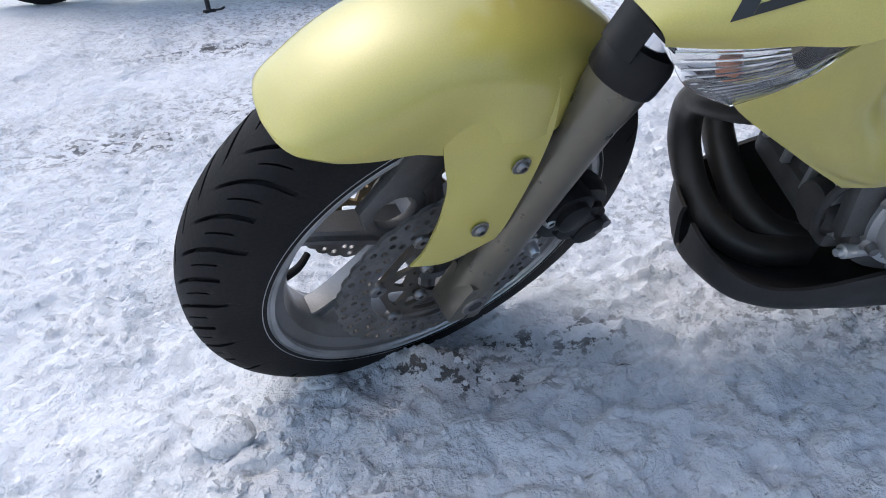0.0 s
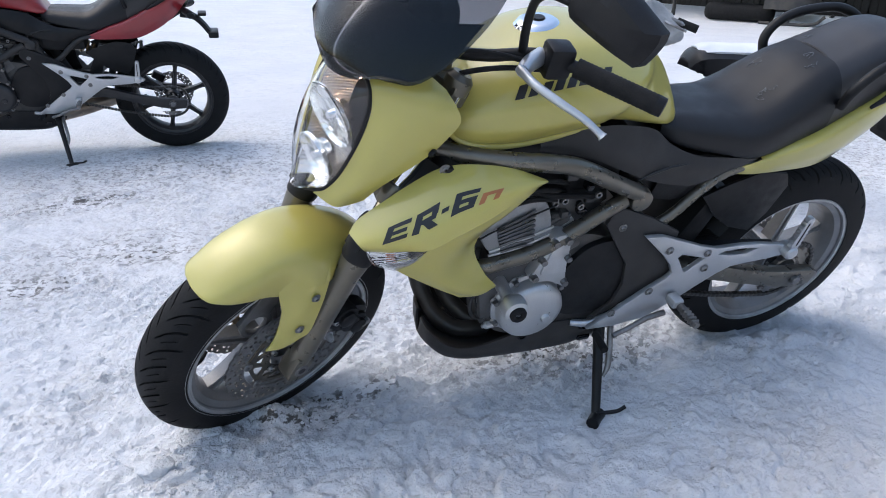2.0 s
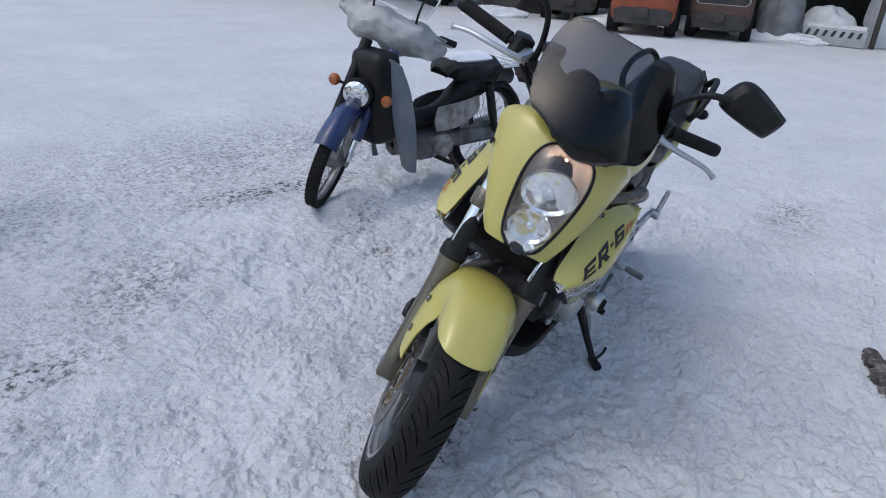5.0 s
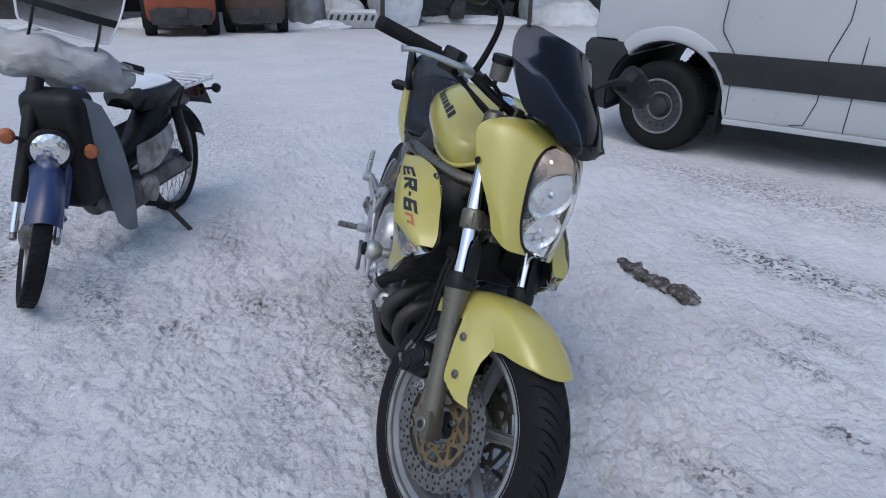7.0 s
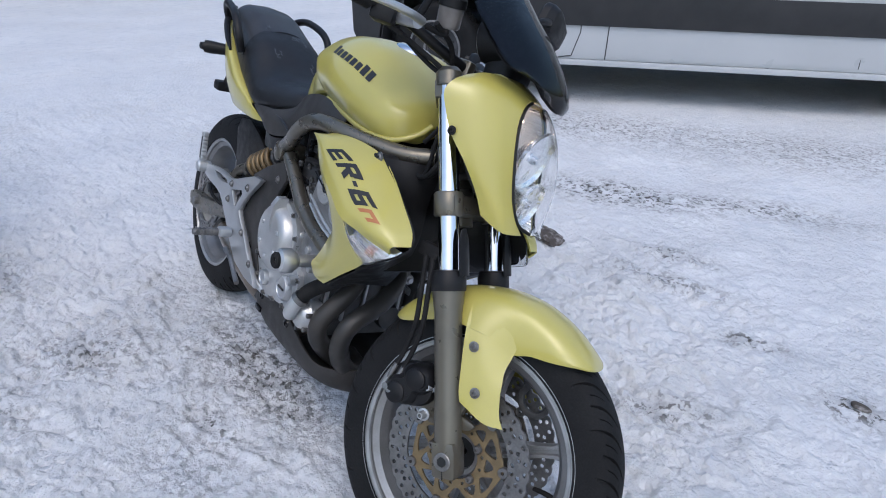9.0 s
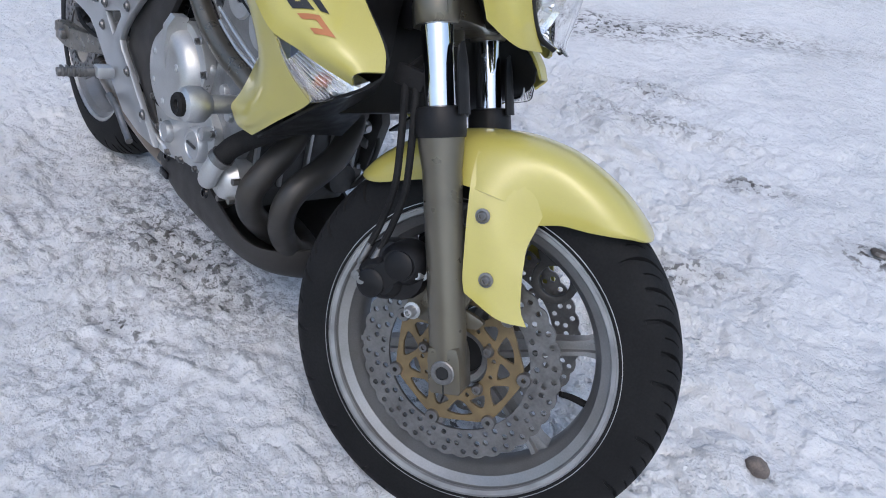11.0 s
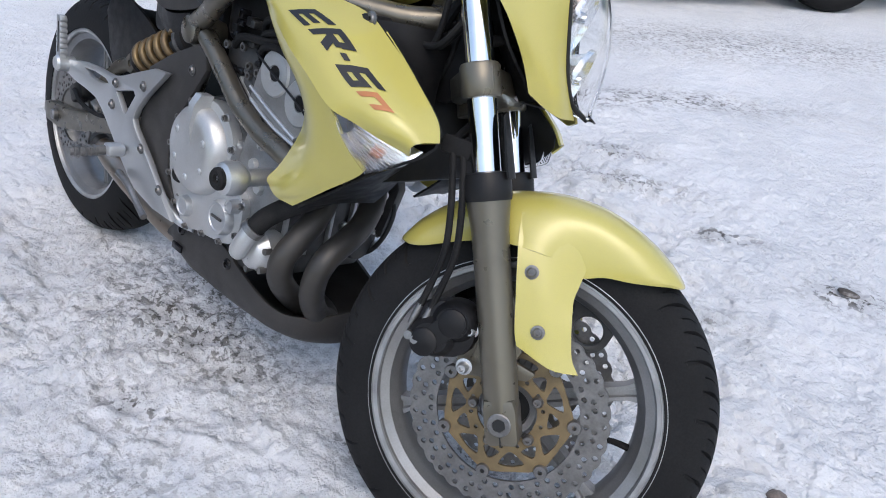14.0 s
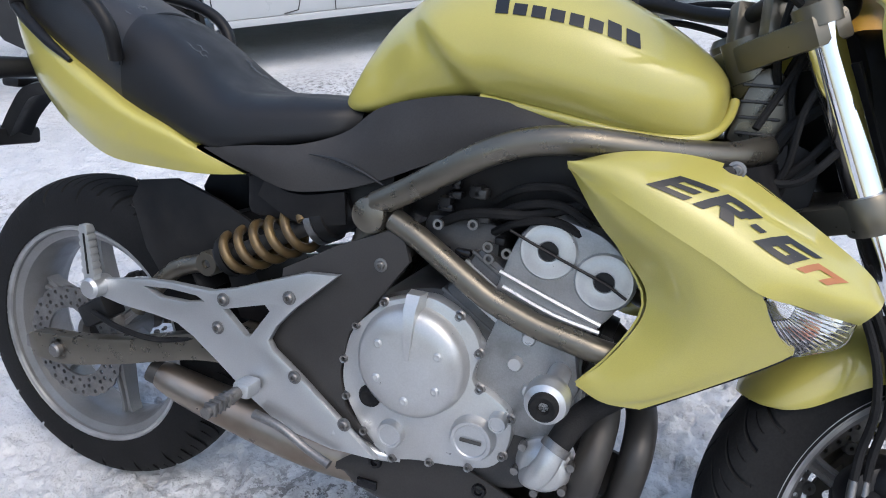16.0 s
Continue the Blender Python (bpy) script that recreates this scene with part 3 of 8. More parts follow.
def tyre_mesh(R, half, rim_r, count=40, k=44):
    """Rounded section; slanted tread grooves run along the skewed rows of the mesh."""
    prof = []
    for j in range(k + 1):
        a = -1.18 + 2.36 * j / k
        # crown to bead
        w = math.sin(a) / math.sin(1.18)
        y = half * 1.0 * math.copysign(abs(w) ** 0.92, w)
        r = R - (R - rim_r) * (1 - math.cos(a)) / (1 - math.cos(1.18)) * (0.52 + 0.48 * abs(w) ** 3)
        prof.append((r, y * (1 - 0.12 * max(0, abs(w) - 0.75) / 0.25), w))
    bm = bmesh.new()
    rings = []
    steps = ((-.03, 0), (-.022, 2), (.022, 2), (.03, 0), (.2, 0), (.40, 0), (.425, 0), (.44, 1), (.56, 1), (.575, 0), (.60, 0), (.8, 0))
    seg = count * len(steps)
    for i in range(seg):
        ph, cut = steps[i % len(steps)]
        ring = []
        for r, y, w in prof:
            aw = abs(w)
            long = 0.74 if (i // len(steps)) % 2 else 0.84
            lo, hi = (0.10, long) if cut < 2 else (0.36, 0.66)
            depth = 0.0075 * min(max((aw - lo) / 0.07, 0), 1) * min(max((hi - aw) / 0.06, 0), 1) * min(cut, 1)
            skew = 2.9 * aw - 1.5 * aw * aw + (0.5 if w < 0 else 0.0)
            a = 2 * math.pi * (i // len(steps) + ph + skew) / count
            ring.append(bm.verts.new(((r - depth) * math.cos(a), y, (r - depth) * math.sin(a))))
        rings.append(ring)
    for i in range(seg):
        a, b = rings[i], rings[(i + 1) % seg]
        for j in range(k):
            bm.faces.new((a[j], a[j + 1], b[j + 1], b[j]))
    # inner carcass that closes the tyre on the rim
    inner = [bm.verts.new(((rim_r - 0.012) * math.cos(2 * math.pi * i / seg), 0, (rim_r - 0.012) * math.sin(2 * math.pi * i / seg))) for i in range(seg)]
    for i in range(seg):
        q = (i + 1) % seg
        bm.faces.new((rings[i][0], rings[q][0], inner[q], inner[i]))
        bm.faces.new((rings[i][-1], inner[i], inner[q], rings[q][-1]))
    return bm


def rim_mesh(half, r=0.231):
    out = [(r - .019, half - .004), (r - .0205, half - .010), (r - .034, half - .016), (r - .036, half - .022), (r - .042, half * .42), (r - .045, half * .30)]
    top = [(r - .036, 0), (r - .034, half * .45), (r - .017, half - .022), (r - .014, half - .010)]
    pr = top + out + [(a, -y) for a, y in out[::-1]] + [(a, -y) for a, y in top[:0:-1]]
    return lathe(pr, seg=120, closed=True)


def lip_mesh(half, o, r=0.231):
    """The bright rolled flange of a rim, with a fine groove turned into it."""
    return lathe([(q, o * y) for q, y in ((r - .002, half - .012), (r + .001, half - .004), (r + .0005, half), (r - .004, half + .0015), (r - .0095, half + .001), (r - .0105, half - .0015), (r - .012, half - .0015), (r - .013, half),
                                          (r - .0185, half - .0005), (r - .020, half - .004), (r - .016, half - .012))], seg=120, closed=True)


def spoke_mesh(r1, half):
    """One tapered cast spoke along +x with a groove down each face."""
    rings = []
    for s in np.linspace(0.03, r1, 9):
        f = (s - 0.03) / (r1 - 0.03)
        w = 0.016 - 0.007 * f + 0.008 * max(0, f - 0.85) / 0.15
        t = half * (0.62 - 0.22 * math.sin(f * math.pi / 2))
        g = 0.006
        rings.append([(s, t, -w), (s, t, -w * .45), (s, t - g, -w * .3), (s, t - g, w * .3), (s, t, w * .45), (s, t, w),
                      (s, -t, w), (s, -t, w * .45), (s, -t + g, w * .3), (s, -t + g, -w * .3), (s, -t, -w * .45), (s, -t, -w)])
    return loft(rings)


def disc_mesh(ro, ri, waves, thick, rows=4, depth=0.0042, hole=0.0042):
    out = []
    n = waves * 10
    for i in range(n):
        a = 2 * math.pi * i / n
        r = ro - depth * (0.5 + 0.5 * math.cos(a * waves)) ** 2
        out.append((r * math.cos(a), r * math.sin(a)))
    inn = [(ri * math.cos(a), ri * math.sin(a)) for a in np.linspace(0, 2 * math.pi, 90, endpoint=False)]
    holes = [inn]
    for w in range(waves):
        for k in range(rows):
            a = 2 * math.pi * (w + 0.25 + 0.21 * k) / waves
            r = ri + (ro - ri) * (0.2 + 0.58 * (((k * 2 + (w % 2)) % rows) / (rows - 1)))
            holes.append([(r * math.cos(a) + hole * math.cos(b), r * math.sin(a) + hole * math.sin(b)) for b in np.linspace(0, 2 * math.pi, 9, endpoint=False)])
    return plate(out, -thick / 2, thick / 2, holes)


def soft_corners(loop, f=0.28):
    out = []
    for i, p in enumerate(loop):
        a, b = Vector(loop[i - 1]), Vector(loop[(i + 1) % len(loop)])
        p = Vector(p)
        s, e = p.lerp(a, f), p.lerp(b, f)
        out += [tuple(s), tuple((s + e) / 4 + p / 2), tuple(e)]
    return out


def carrier_mesh(ro, ri, arms, thick):
    n = arms * 20
    out = []
    for i in range(n):
        a = 2 * math.pi * i / n
        r = ro - 0.006 * (0.5 - 0.5 * math.cos(a * arms)) ** 0.8
        out.append((r * math.cos(a), r * math.sin(a)))
    holes = [[(ri * math.cos(a), ri * math.sin(a)) for a in np.linspace(0, 2 * math.pi, 50, endpoint=False)]]

    def P(r, a):
        return (r * math.cos(a), r * math.sin(a))
    step = 2 * math.pi / arms
    for k in range(arms):
        a = step * (k + .5)
        # a wide window between two buttons and a narrow one under each button
        holes.append(soft_corners([P(ro - .014, a - .30 * step), P(ro - .013, a), P(ro - .014, a + .30 * step), P(ri + .017, a + .07 * step), P(ri + .017, a - .07 * step)]))
        b = step * k
        holes.append(soft_corners([P(ri + .018, b - .27 * step), P(ro - .020, b - .05 * step), P(ro - .020, b + .05 * step), P(ri + .018, b + .27 * step)]))
    for k in range(arms * 2):
        a = step * (k + .5) / 2
        r = ri + .009
        holes.append([(r * math.cos(a) + .0033 * math.cos(b), r * math.sin(a) + .0033 * math.sin(b)) for b in np.linspace(0, 2 * math.pi, 7, endpoint=False)])
    return plate(out, -thick / 2, thick / 2, holes)


def roll(a):
    """Turns about the wheel's axle, so that an angle grows from ahead towards up."""
    return Matrix.Rotation(radians(-a), 4, 'Y')


def build_wheel(root, name, centre, m, R, half, rim_half, S, spokes, first, discs, disc_r, tyre_mat):
    mw = m @ Matrix.Translation(centre)
    wheel = part(name, rim_mesh(rim_half), S["wheel"], root, S["wheel_label"], mw)
    for o in (-1, 1):
        part("rim_lip", lip_mesh(rim_half, o), S["lip"], wheel, "bright turned rim edge")
    part("tyre", tyre_mesh(R, half, 0.222), tyre_mat, wheel, "black road tyre with slanted tread grooves")
    sp = part("spoke", spoke_mesh(0.192, 0.034), S["wheel"], wheel, m=roll(first))
    for i in range(1, spokes):
        share("spoke", sp, wheel, roll(first + 360 / spokes * i))
    part("hub", lathe([(.018, -.030), (.030, -.034), (.032, -.056), (.041, -.058), (.045, -.05), (.046, -.02), (.046, .02), (.045, .05), (.041, .058), (.032, .056), (.030, .034), (.018, .030)], seg=36, closed=True), S["wheel"], wheel)
    part("bearing_seal", lathe([(.008, -.040), (.031, -.040), (.031, .040), (.008, .040)], seg=28, closed=True), DECAL, wheel)
    part("valve", tube([(.188, 0, 0), (.165, -.006, .002), (.148, -.018, .004)], [.0055, .005, .0042], 10), RUBBER, wheel, "black rubber valve stem")
    for y in discs:
        d = part("brake_disc", disc_mesh(disc_r, disc_r - .043, 36 if disc_r > .12 else 24, .0048, 3, .0032, .0043), S["disc"], wheel, "drilled wave-edged steel brake disc", Matrix.Translation((0, y, 0)))
        if disc_r > .12:
            # left carrier takes a darker bronze, the shade of that side in its colour
            part("disc_carrier", carrier_mesh(.0985, .045, 7, .005), S["carrier"] if y < 0 else SHADEDBRONZE, wheel, "bronze disc carrier with windows", Matrix.Translation((0, y - math.copysign(.002, y), 0)) @ roll(12.7))
            o = math.copysign(1, y)
            bt = None
            for i in range(7):
                mm = Matrix.Translation((0, y, 0)) @ roll(12.7 + i * 360 / 7) @ Matrix.Translation((.100, 0, 0))
                if bt is None:
                    bt = part("disc_button", lathe([(.0035, -.006), (.0095, -.006), (.0105, -.004), (.0105, .004), (.0095, .006), (.0035, .006)], seg=16, closed=True), STEEL, wheel, m=mm)
                else:
                    share("disc_button", bt, wheel, mm)
            hb = None
            for i in range(5):
                mm = Matrix.Translation((0, y + o * .003, 0)) @ roll(43.4 + i * 72) @ Matrix.Translation((.0505, 0, 0))
                if hb is None:
                    hb = part("hub_bolt", lathe([(.0085, 0), (.0085, o * .004), (.006, o * .008), (.003, o * .008), (.003, o * .004), (0, o * .004)], seg=12), STEEL, wheel, m=mm)
                else:
                    share("hub_bolt", hb, wheel, mm)
    return wheel


def build_fork(root, st, S):
    for y in (-.105, .105):
        o = math.copysign(1, y)
        slider = [along(-.028, 0, y), along(-.02, 0, y), along(.05, 0, y), along(.12, 0, y), along(.27, 0, y), along(.30, 0, y), along(.318, 0, y)]
        leg = part("fork_leg", tube(slider, [.017, .024, .026, .0255, .0265, .030, .031], 28, smooth=False), S["fork"], root, S["fork_label"], st)
        lug = [along(s, n) for s, n in ((-.031, -.018), (-.031, .0215), (-.026, .0245), (.018, .0245), (.034, .021), (.034, -.020), (.018, -.0225), (-.026, -.0225))]
        part("axle_lug", plate([(p.x, p.z) for p in lug], min(y - o * .022, y + o * .024), max(y - o * .022, y + o * .024), bevel=.004), S["fork"], leg)
        slit = [along(s, n) for s, n in ((-.032, -.001), (-.032, .001), (-.016, .001), (-.016, -.001))]
        part("pinch_slit", plate([(p.x, p.z) for p in slit], y + o * .0235, y + o * .0248), DECAL, leg)
        part("axle_end", lathe([(.0095, y + o * .016), (.0095, y + o * .0262), (.0155, y + o * .0262), (.017, y + o * .025), (.017, y + o * .018)], AXF, 30, closed=True), STEEL, leg, "steel axle end with a socket")
        part("axle_socket", lathe([(.0097, y + o * .0258), (.0085, y + o * .020), (0, y + o * .0195)], AXF, 6), DECAL, leg)
        part("brake_mount", plate([(AXF.x - .075, .345), (AXF.x - .02, .335), (AXF.x - .01, .40), (AXF.x - .04, .46), (AXF.x - .075, .50), (AXF.x - .105, .47), (AXF.x - .07, .42)], y - o * .022, y - o * .006, bevel=.003), S["fork"], leg)
        part("fork_tube", tube([along(.30, 0, y), along(.72, 0, y)], .0205, 32), CHROME, root, "polished chrome fork tube", st)
        part("dust_guard", tube([along(.312, 0, y), along(.318, 0, y), along(.338, 0, y), along(.35, 0, y), along(.352, 0, y)], [.033, .034, .034, .030, .021], 28, smooth=False), BLACKP, root, "black plastic fork dust guard", st)
        shield = sheet([[along(.34, .034, y - .020), along(.34, .040, y), along(.34, .034, y + .020)], [along(.40, .034, y - .018), along(.40, .038, y), along(.40, .034, y + .018)],
                        [along(.425, .033, y - .010), along(.43, .036, y), along(.425, .033, y + .010)]], 9, 9, .003)[0]
        part("fork_guard", shield, BLACKP, root, m=st)
    yoke = plate([(-.125, -.02), (-.125, .022), (-.05, .03), (.05, .03), (.125, .022), (.125, -.02), (.05, -.058), (-.05, -.058)], -.018, .018, bevel=.006)
    # the outline above lies in (across, along the fork's normal): stand it at the clamp
    basis = Matrix(((0, UP.x, AHEAD.x, 0), (1, 0, 0, 0), (0, UP.z, AHEAD.z, 0), (0, 0, 0, 1)))
    low = part("lower_yoke", yoke, S["fork"], root, "grey forged fork yoke", st @ Matrix.Translation(along(.475)) @ basis)
    share("upper_yoke", low, root, st @ Matrix.Translation(along(.695)) @ basis)
    for y in (-.105, .105):
        part("fork_clamp", tube([along(.452, 0, y), along(.456, 0, y), along(.494, 0, y), along(.498, 0, y)], [.026, .0285, .0285, .026], 26, smooth=False), S["fork"], low).matrix_local = (st @ Matrix.Translation(along(.475)) @ basis).inverted() @ st
        part("fork_cap", tube([along(.70, 0, y), along(.725, 0, y), along(.735, 0, y)], [.026, .026, .018], 18, smooth=False), S["fork"], root, m=st)
    part("steering_stem", tube([along(.44, -.032), along(.72, -.032)], .03, 24), S["fork"], root, m=st)


def build_calipers(root, st):
    for o in (-1, 1):
        y0 = .098 * o
        cal = bmesh.new()
        for dx, dz, rx, rz, h in ((-.135, .075, .036, .030, .030), (-.112, .108, .034, .030, .030), (-.125, .09, .05, .042, .020)):
            b = lathe([(.001, -h), (.7, -h), (.95, -h * .7), (1, -h * .2), (1, h * .4), (.9, h * .8), (.001, h)], seg=20)
            for v in b.verts:
                v.co = (v.co.x * rx, v.co.y, v.co.z * rz)
            join(cal, b, Matrix.Translation((AXF.x + dx, y0, AXF.z + dz)))
        join(cal, block(-.035, .035, -.026, .026, -.02, .02, .006), Matrix.Translation((AXF.x - .12, y0 - o * .02, AXF.z + .085)) @ roll(50))
        c = part("brake_caliper", cal, BLACKP, root, "black two-piston brake caliper", st)
        for dx, dz in ((-.142, .066), (-.112, .108)):
            part("piston_cap", lathe([(.0, o * .036), (.016, o * .036), (.0205, o * .033), (.0215, o * .02)], (AXF.x + dx, y0, AXF.z + dz), 22), BLACKP, c)
        web = [(AXF.x - .150, AXF.z + .084), (AXF.x - .118, AXF.z + .128), (AXF.x - .100, AXF.z + .092), (AXF.x - .132, AXF.z + .050)]
        part("caliper_web", plate(web, min(y0 + o * .005, y0 + o * .032), max(y0 + o * .005, y0 + o * .032), bevel=.006), BLACKP, c)
        arm = [(AXF.x - .095, AXF.z + .045), (AXF.x - .068, AXF.z + .035), (AXF.x - .03, AXF.z + .050), (AXF.x + .012, AXF.z + .062), (AXF.x + .020, AXF.z + .078), (AXF.x - .02, AXF.z + .082), (AXF.x - .055, AXF.z + .095), (AXF.x - .068, AXF.z + .135), (AXF.x - .095, AXF.z + .130)]
        part("caliper_bracket", plate(soft_corners(arm, .2), min(y0 - o * .004, y0 - o * .014), max(y0 - o * .004, y0 - o * .014), bevel=.002), FORK, c)
        for dx, dz in ((-.087, .105), (-.078, .050)):
            bolt(c, (AXF.x + dx, y0 + o * .010, AXF.z + dz), ALLOY, .0085, out=o, h=.016)
        part("hose_joint", tube([(AXF.x - .166, y0 + o * .022, AXF.z + .066), (AXF.x - .166, y0 + o * .034, AXF.z + .067)], .0065, 12), STEEL, c)
        part("hose_joint", tube([(AXF.x - .155, y0 + o * .022, AXF.z + .064), (AXF.x - .155, y0 + o * .036, AXF.z + .065)], .006, 12), STEEL, c)


def build_hoses(root, st):
    for off in (0.0, .016):
        pts = [(AXF.x - .168 + off, -.114, AXF.z + .11), (AXF.x - .164 + off, -.112, AXF.z + .145), (AXF.x - .160 + off, -.120, AXF.z + .20), (AXF.x - .172 + off, -.124, AXF.z + .26), (AXF.x - .192 + off, -.116, AXF.z + .315), (AXF.x - .205 + off, -.10, AXF.z + .345),
               (AXF.x - .20 + off, -.07, AXF.z + .37), (AXF.x - .205, -.02, AXF.z + .40), (AXF.x - .24, .0, AXF.z + .52), (1.10, -.05, .90), (1.09, -.10, 1.0), (1.08, -.17, 1.03)]
        part("brake_hose", tube(pts, .0052, 8, 60), RUBBER, root, "black rubber brake hose", st)
        part("hose_fitting", tube([(AXF.x - .172 + off * .8, -.118, AXF.z + .080), (AXF.x - .170 + off, -.116, AXF.z + .095), (AXF.x - .168 + off, -.114, AXF.z + .112)], [.0042, .0055, .005], 10), STEEL, root, "zinc-plated brake hose fitting", st)
    part("hose_clip", block(AXF.x - .218, AXF.x - .172, -.116, -.094, AXF.z + .325, AXF.z + .352, .005), RUBBER, root, m=st)


def build_fender(root, st, mat):
    def P(a, r, y):
        return (AXF.x + r * math.cos(radians(a)), y, AXF.z + r * math.sin(radians(a)))
    # along the wheel from the tip to the rear: angle, crown radius, half width, side edge radius
    stations = [(57.4, .3085, .004, .3075), (57.9, .310, .026, .3065), (59.2, .312, .046, .302), (61.5, .314, .058, .294), (64.5, .316, .066, .281), (70, .319, .071, .262), (77, .322, .073, .246), (84, .325, .074, .228), (90, .326, .076, .238),
                (98, .326, .078, .245), (106, .324, .078, .25), (114, .323, .076, .254), (122, .322, .074, .258), (130, .320, .071, .264), (138, .316, .065, .274), (143, .311, .052, .288), (145.5, .309, .030, .302), (146, .308, .006, .307)]
    rows = []
    for a, r, w, e in stations:
        shoulder = max(e + (r - e) * .35, r - .026)
        fl = .026 * math.exp(-((a - 102) / 11) ** 2)
        half = [P(a, e, w + .002 + fl), P(a, (e + shoulder) / 2, w + .0035 + fl * .55), P(a, shoulder, w + fl * .12), P(a, shoulder + (r - shoulder) * .62, w * .80), P(a, shoulder + (r - shoulder) * .93, w * .42)]
        rows.append([(p[0], -p[1], p[2]) for p in half] + [P(a, r, 0)] + half[::-1])
    bm, _ = sheet(rows, 27, 76, .0035, inward=(AXF.x, 0, AXF.z))
    fender = part("front_fender", bm, mat, root, "glossy yellow front fender", st, angle=50)
    for o in (-1, 1):
        # side blade that runs down the fork leg and takes two bolts
        rows = [[(1.322, o * .0822, .585), (1.375, o * .0860, .585), (1.432, o * .0755, .575)],
                [(1.330, o * .0968, .560), (1.378, o * .0961, .552), (1.434, o * .0775, .543)],
                [(1.336, o * .1043, .543), (1.381, o * .1000, .535), (1.434, o * .0815, .520)],
                [(1.345, o * .1095, .518), (1.388, o * .1060, .508), (1.434, o * .0900, .497)],
                [(1.353, o * .1125, .495), (1.396, o * .1090, .486), (1.440, o * .0960, .478)],
                [(1.362, o * .1145, .470), (1.405, o * .1110, .460), (1.447, o * .1010, .458)],
                [(1.376, o * .1160, .430), (1.422, o * .1130, .420), (1.462, o * .1040, .422)],
                [(1.386, o * .1160, .412), (1.440, o * .1130, .399), (1.478, o * .1050, .405)]]
        b, _ = sheet(rows, 10, 22, .0035, inward=(1.40, 0, .45))
        part("fender_blade", b, mat, fender, angle=50)
        for x, y, z in ((1.368, .109, .515), (1.406, .114, .441)):
            bolt(fender, (x, o * y, z), STEEL, .0070, out=o, h=.006)


def build_fender_stays(root, st, S):
    """A cast stay with a round eye behind the fender blade."""
    cx, cz = AXF.x + .066, AXF.z + .132
    out = [(cx + .036 * math.cos(a), cz + .036 * math.sin(a)) for a in np.linspace(radians(150), radians(345), 15)]
    out += [(cx + .040, cz + .020), (cx + .002, cz + .062), (cx - .030, cz + .105), (cx - .070, cz + .100), (cx - .056, cz + .050)]
    eye = [(cx + .0235 * math.cos(a), cz + .0235 * math.sin(a)) for a in np.linspace(0, 2 * math.pi, 24, endpoint=False)]
    part("fender_stay", plate(out, .044, .056, [eye], bevel=.003), ENGINEMID, root, "grey cast fender stay with a round eye", st)


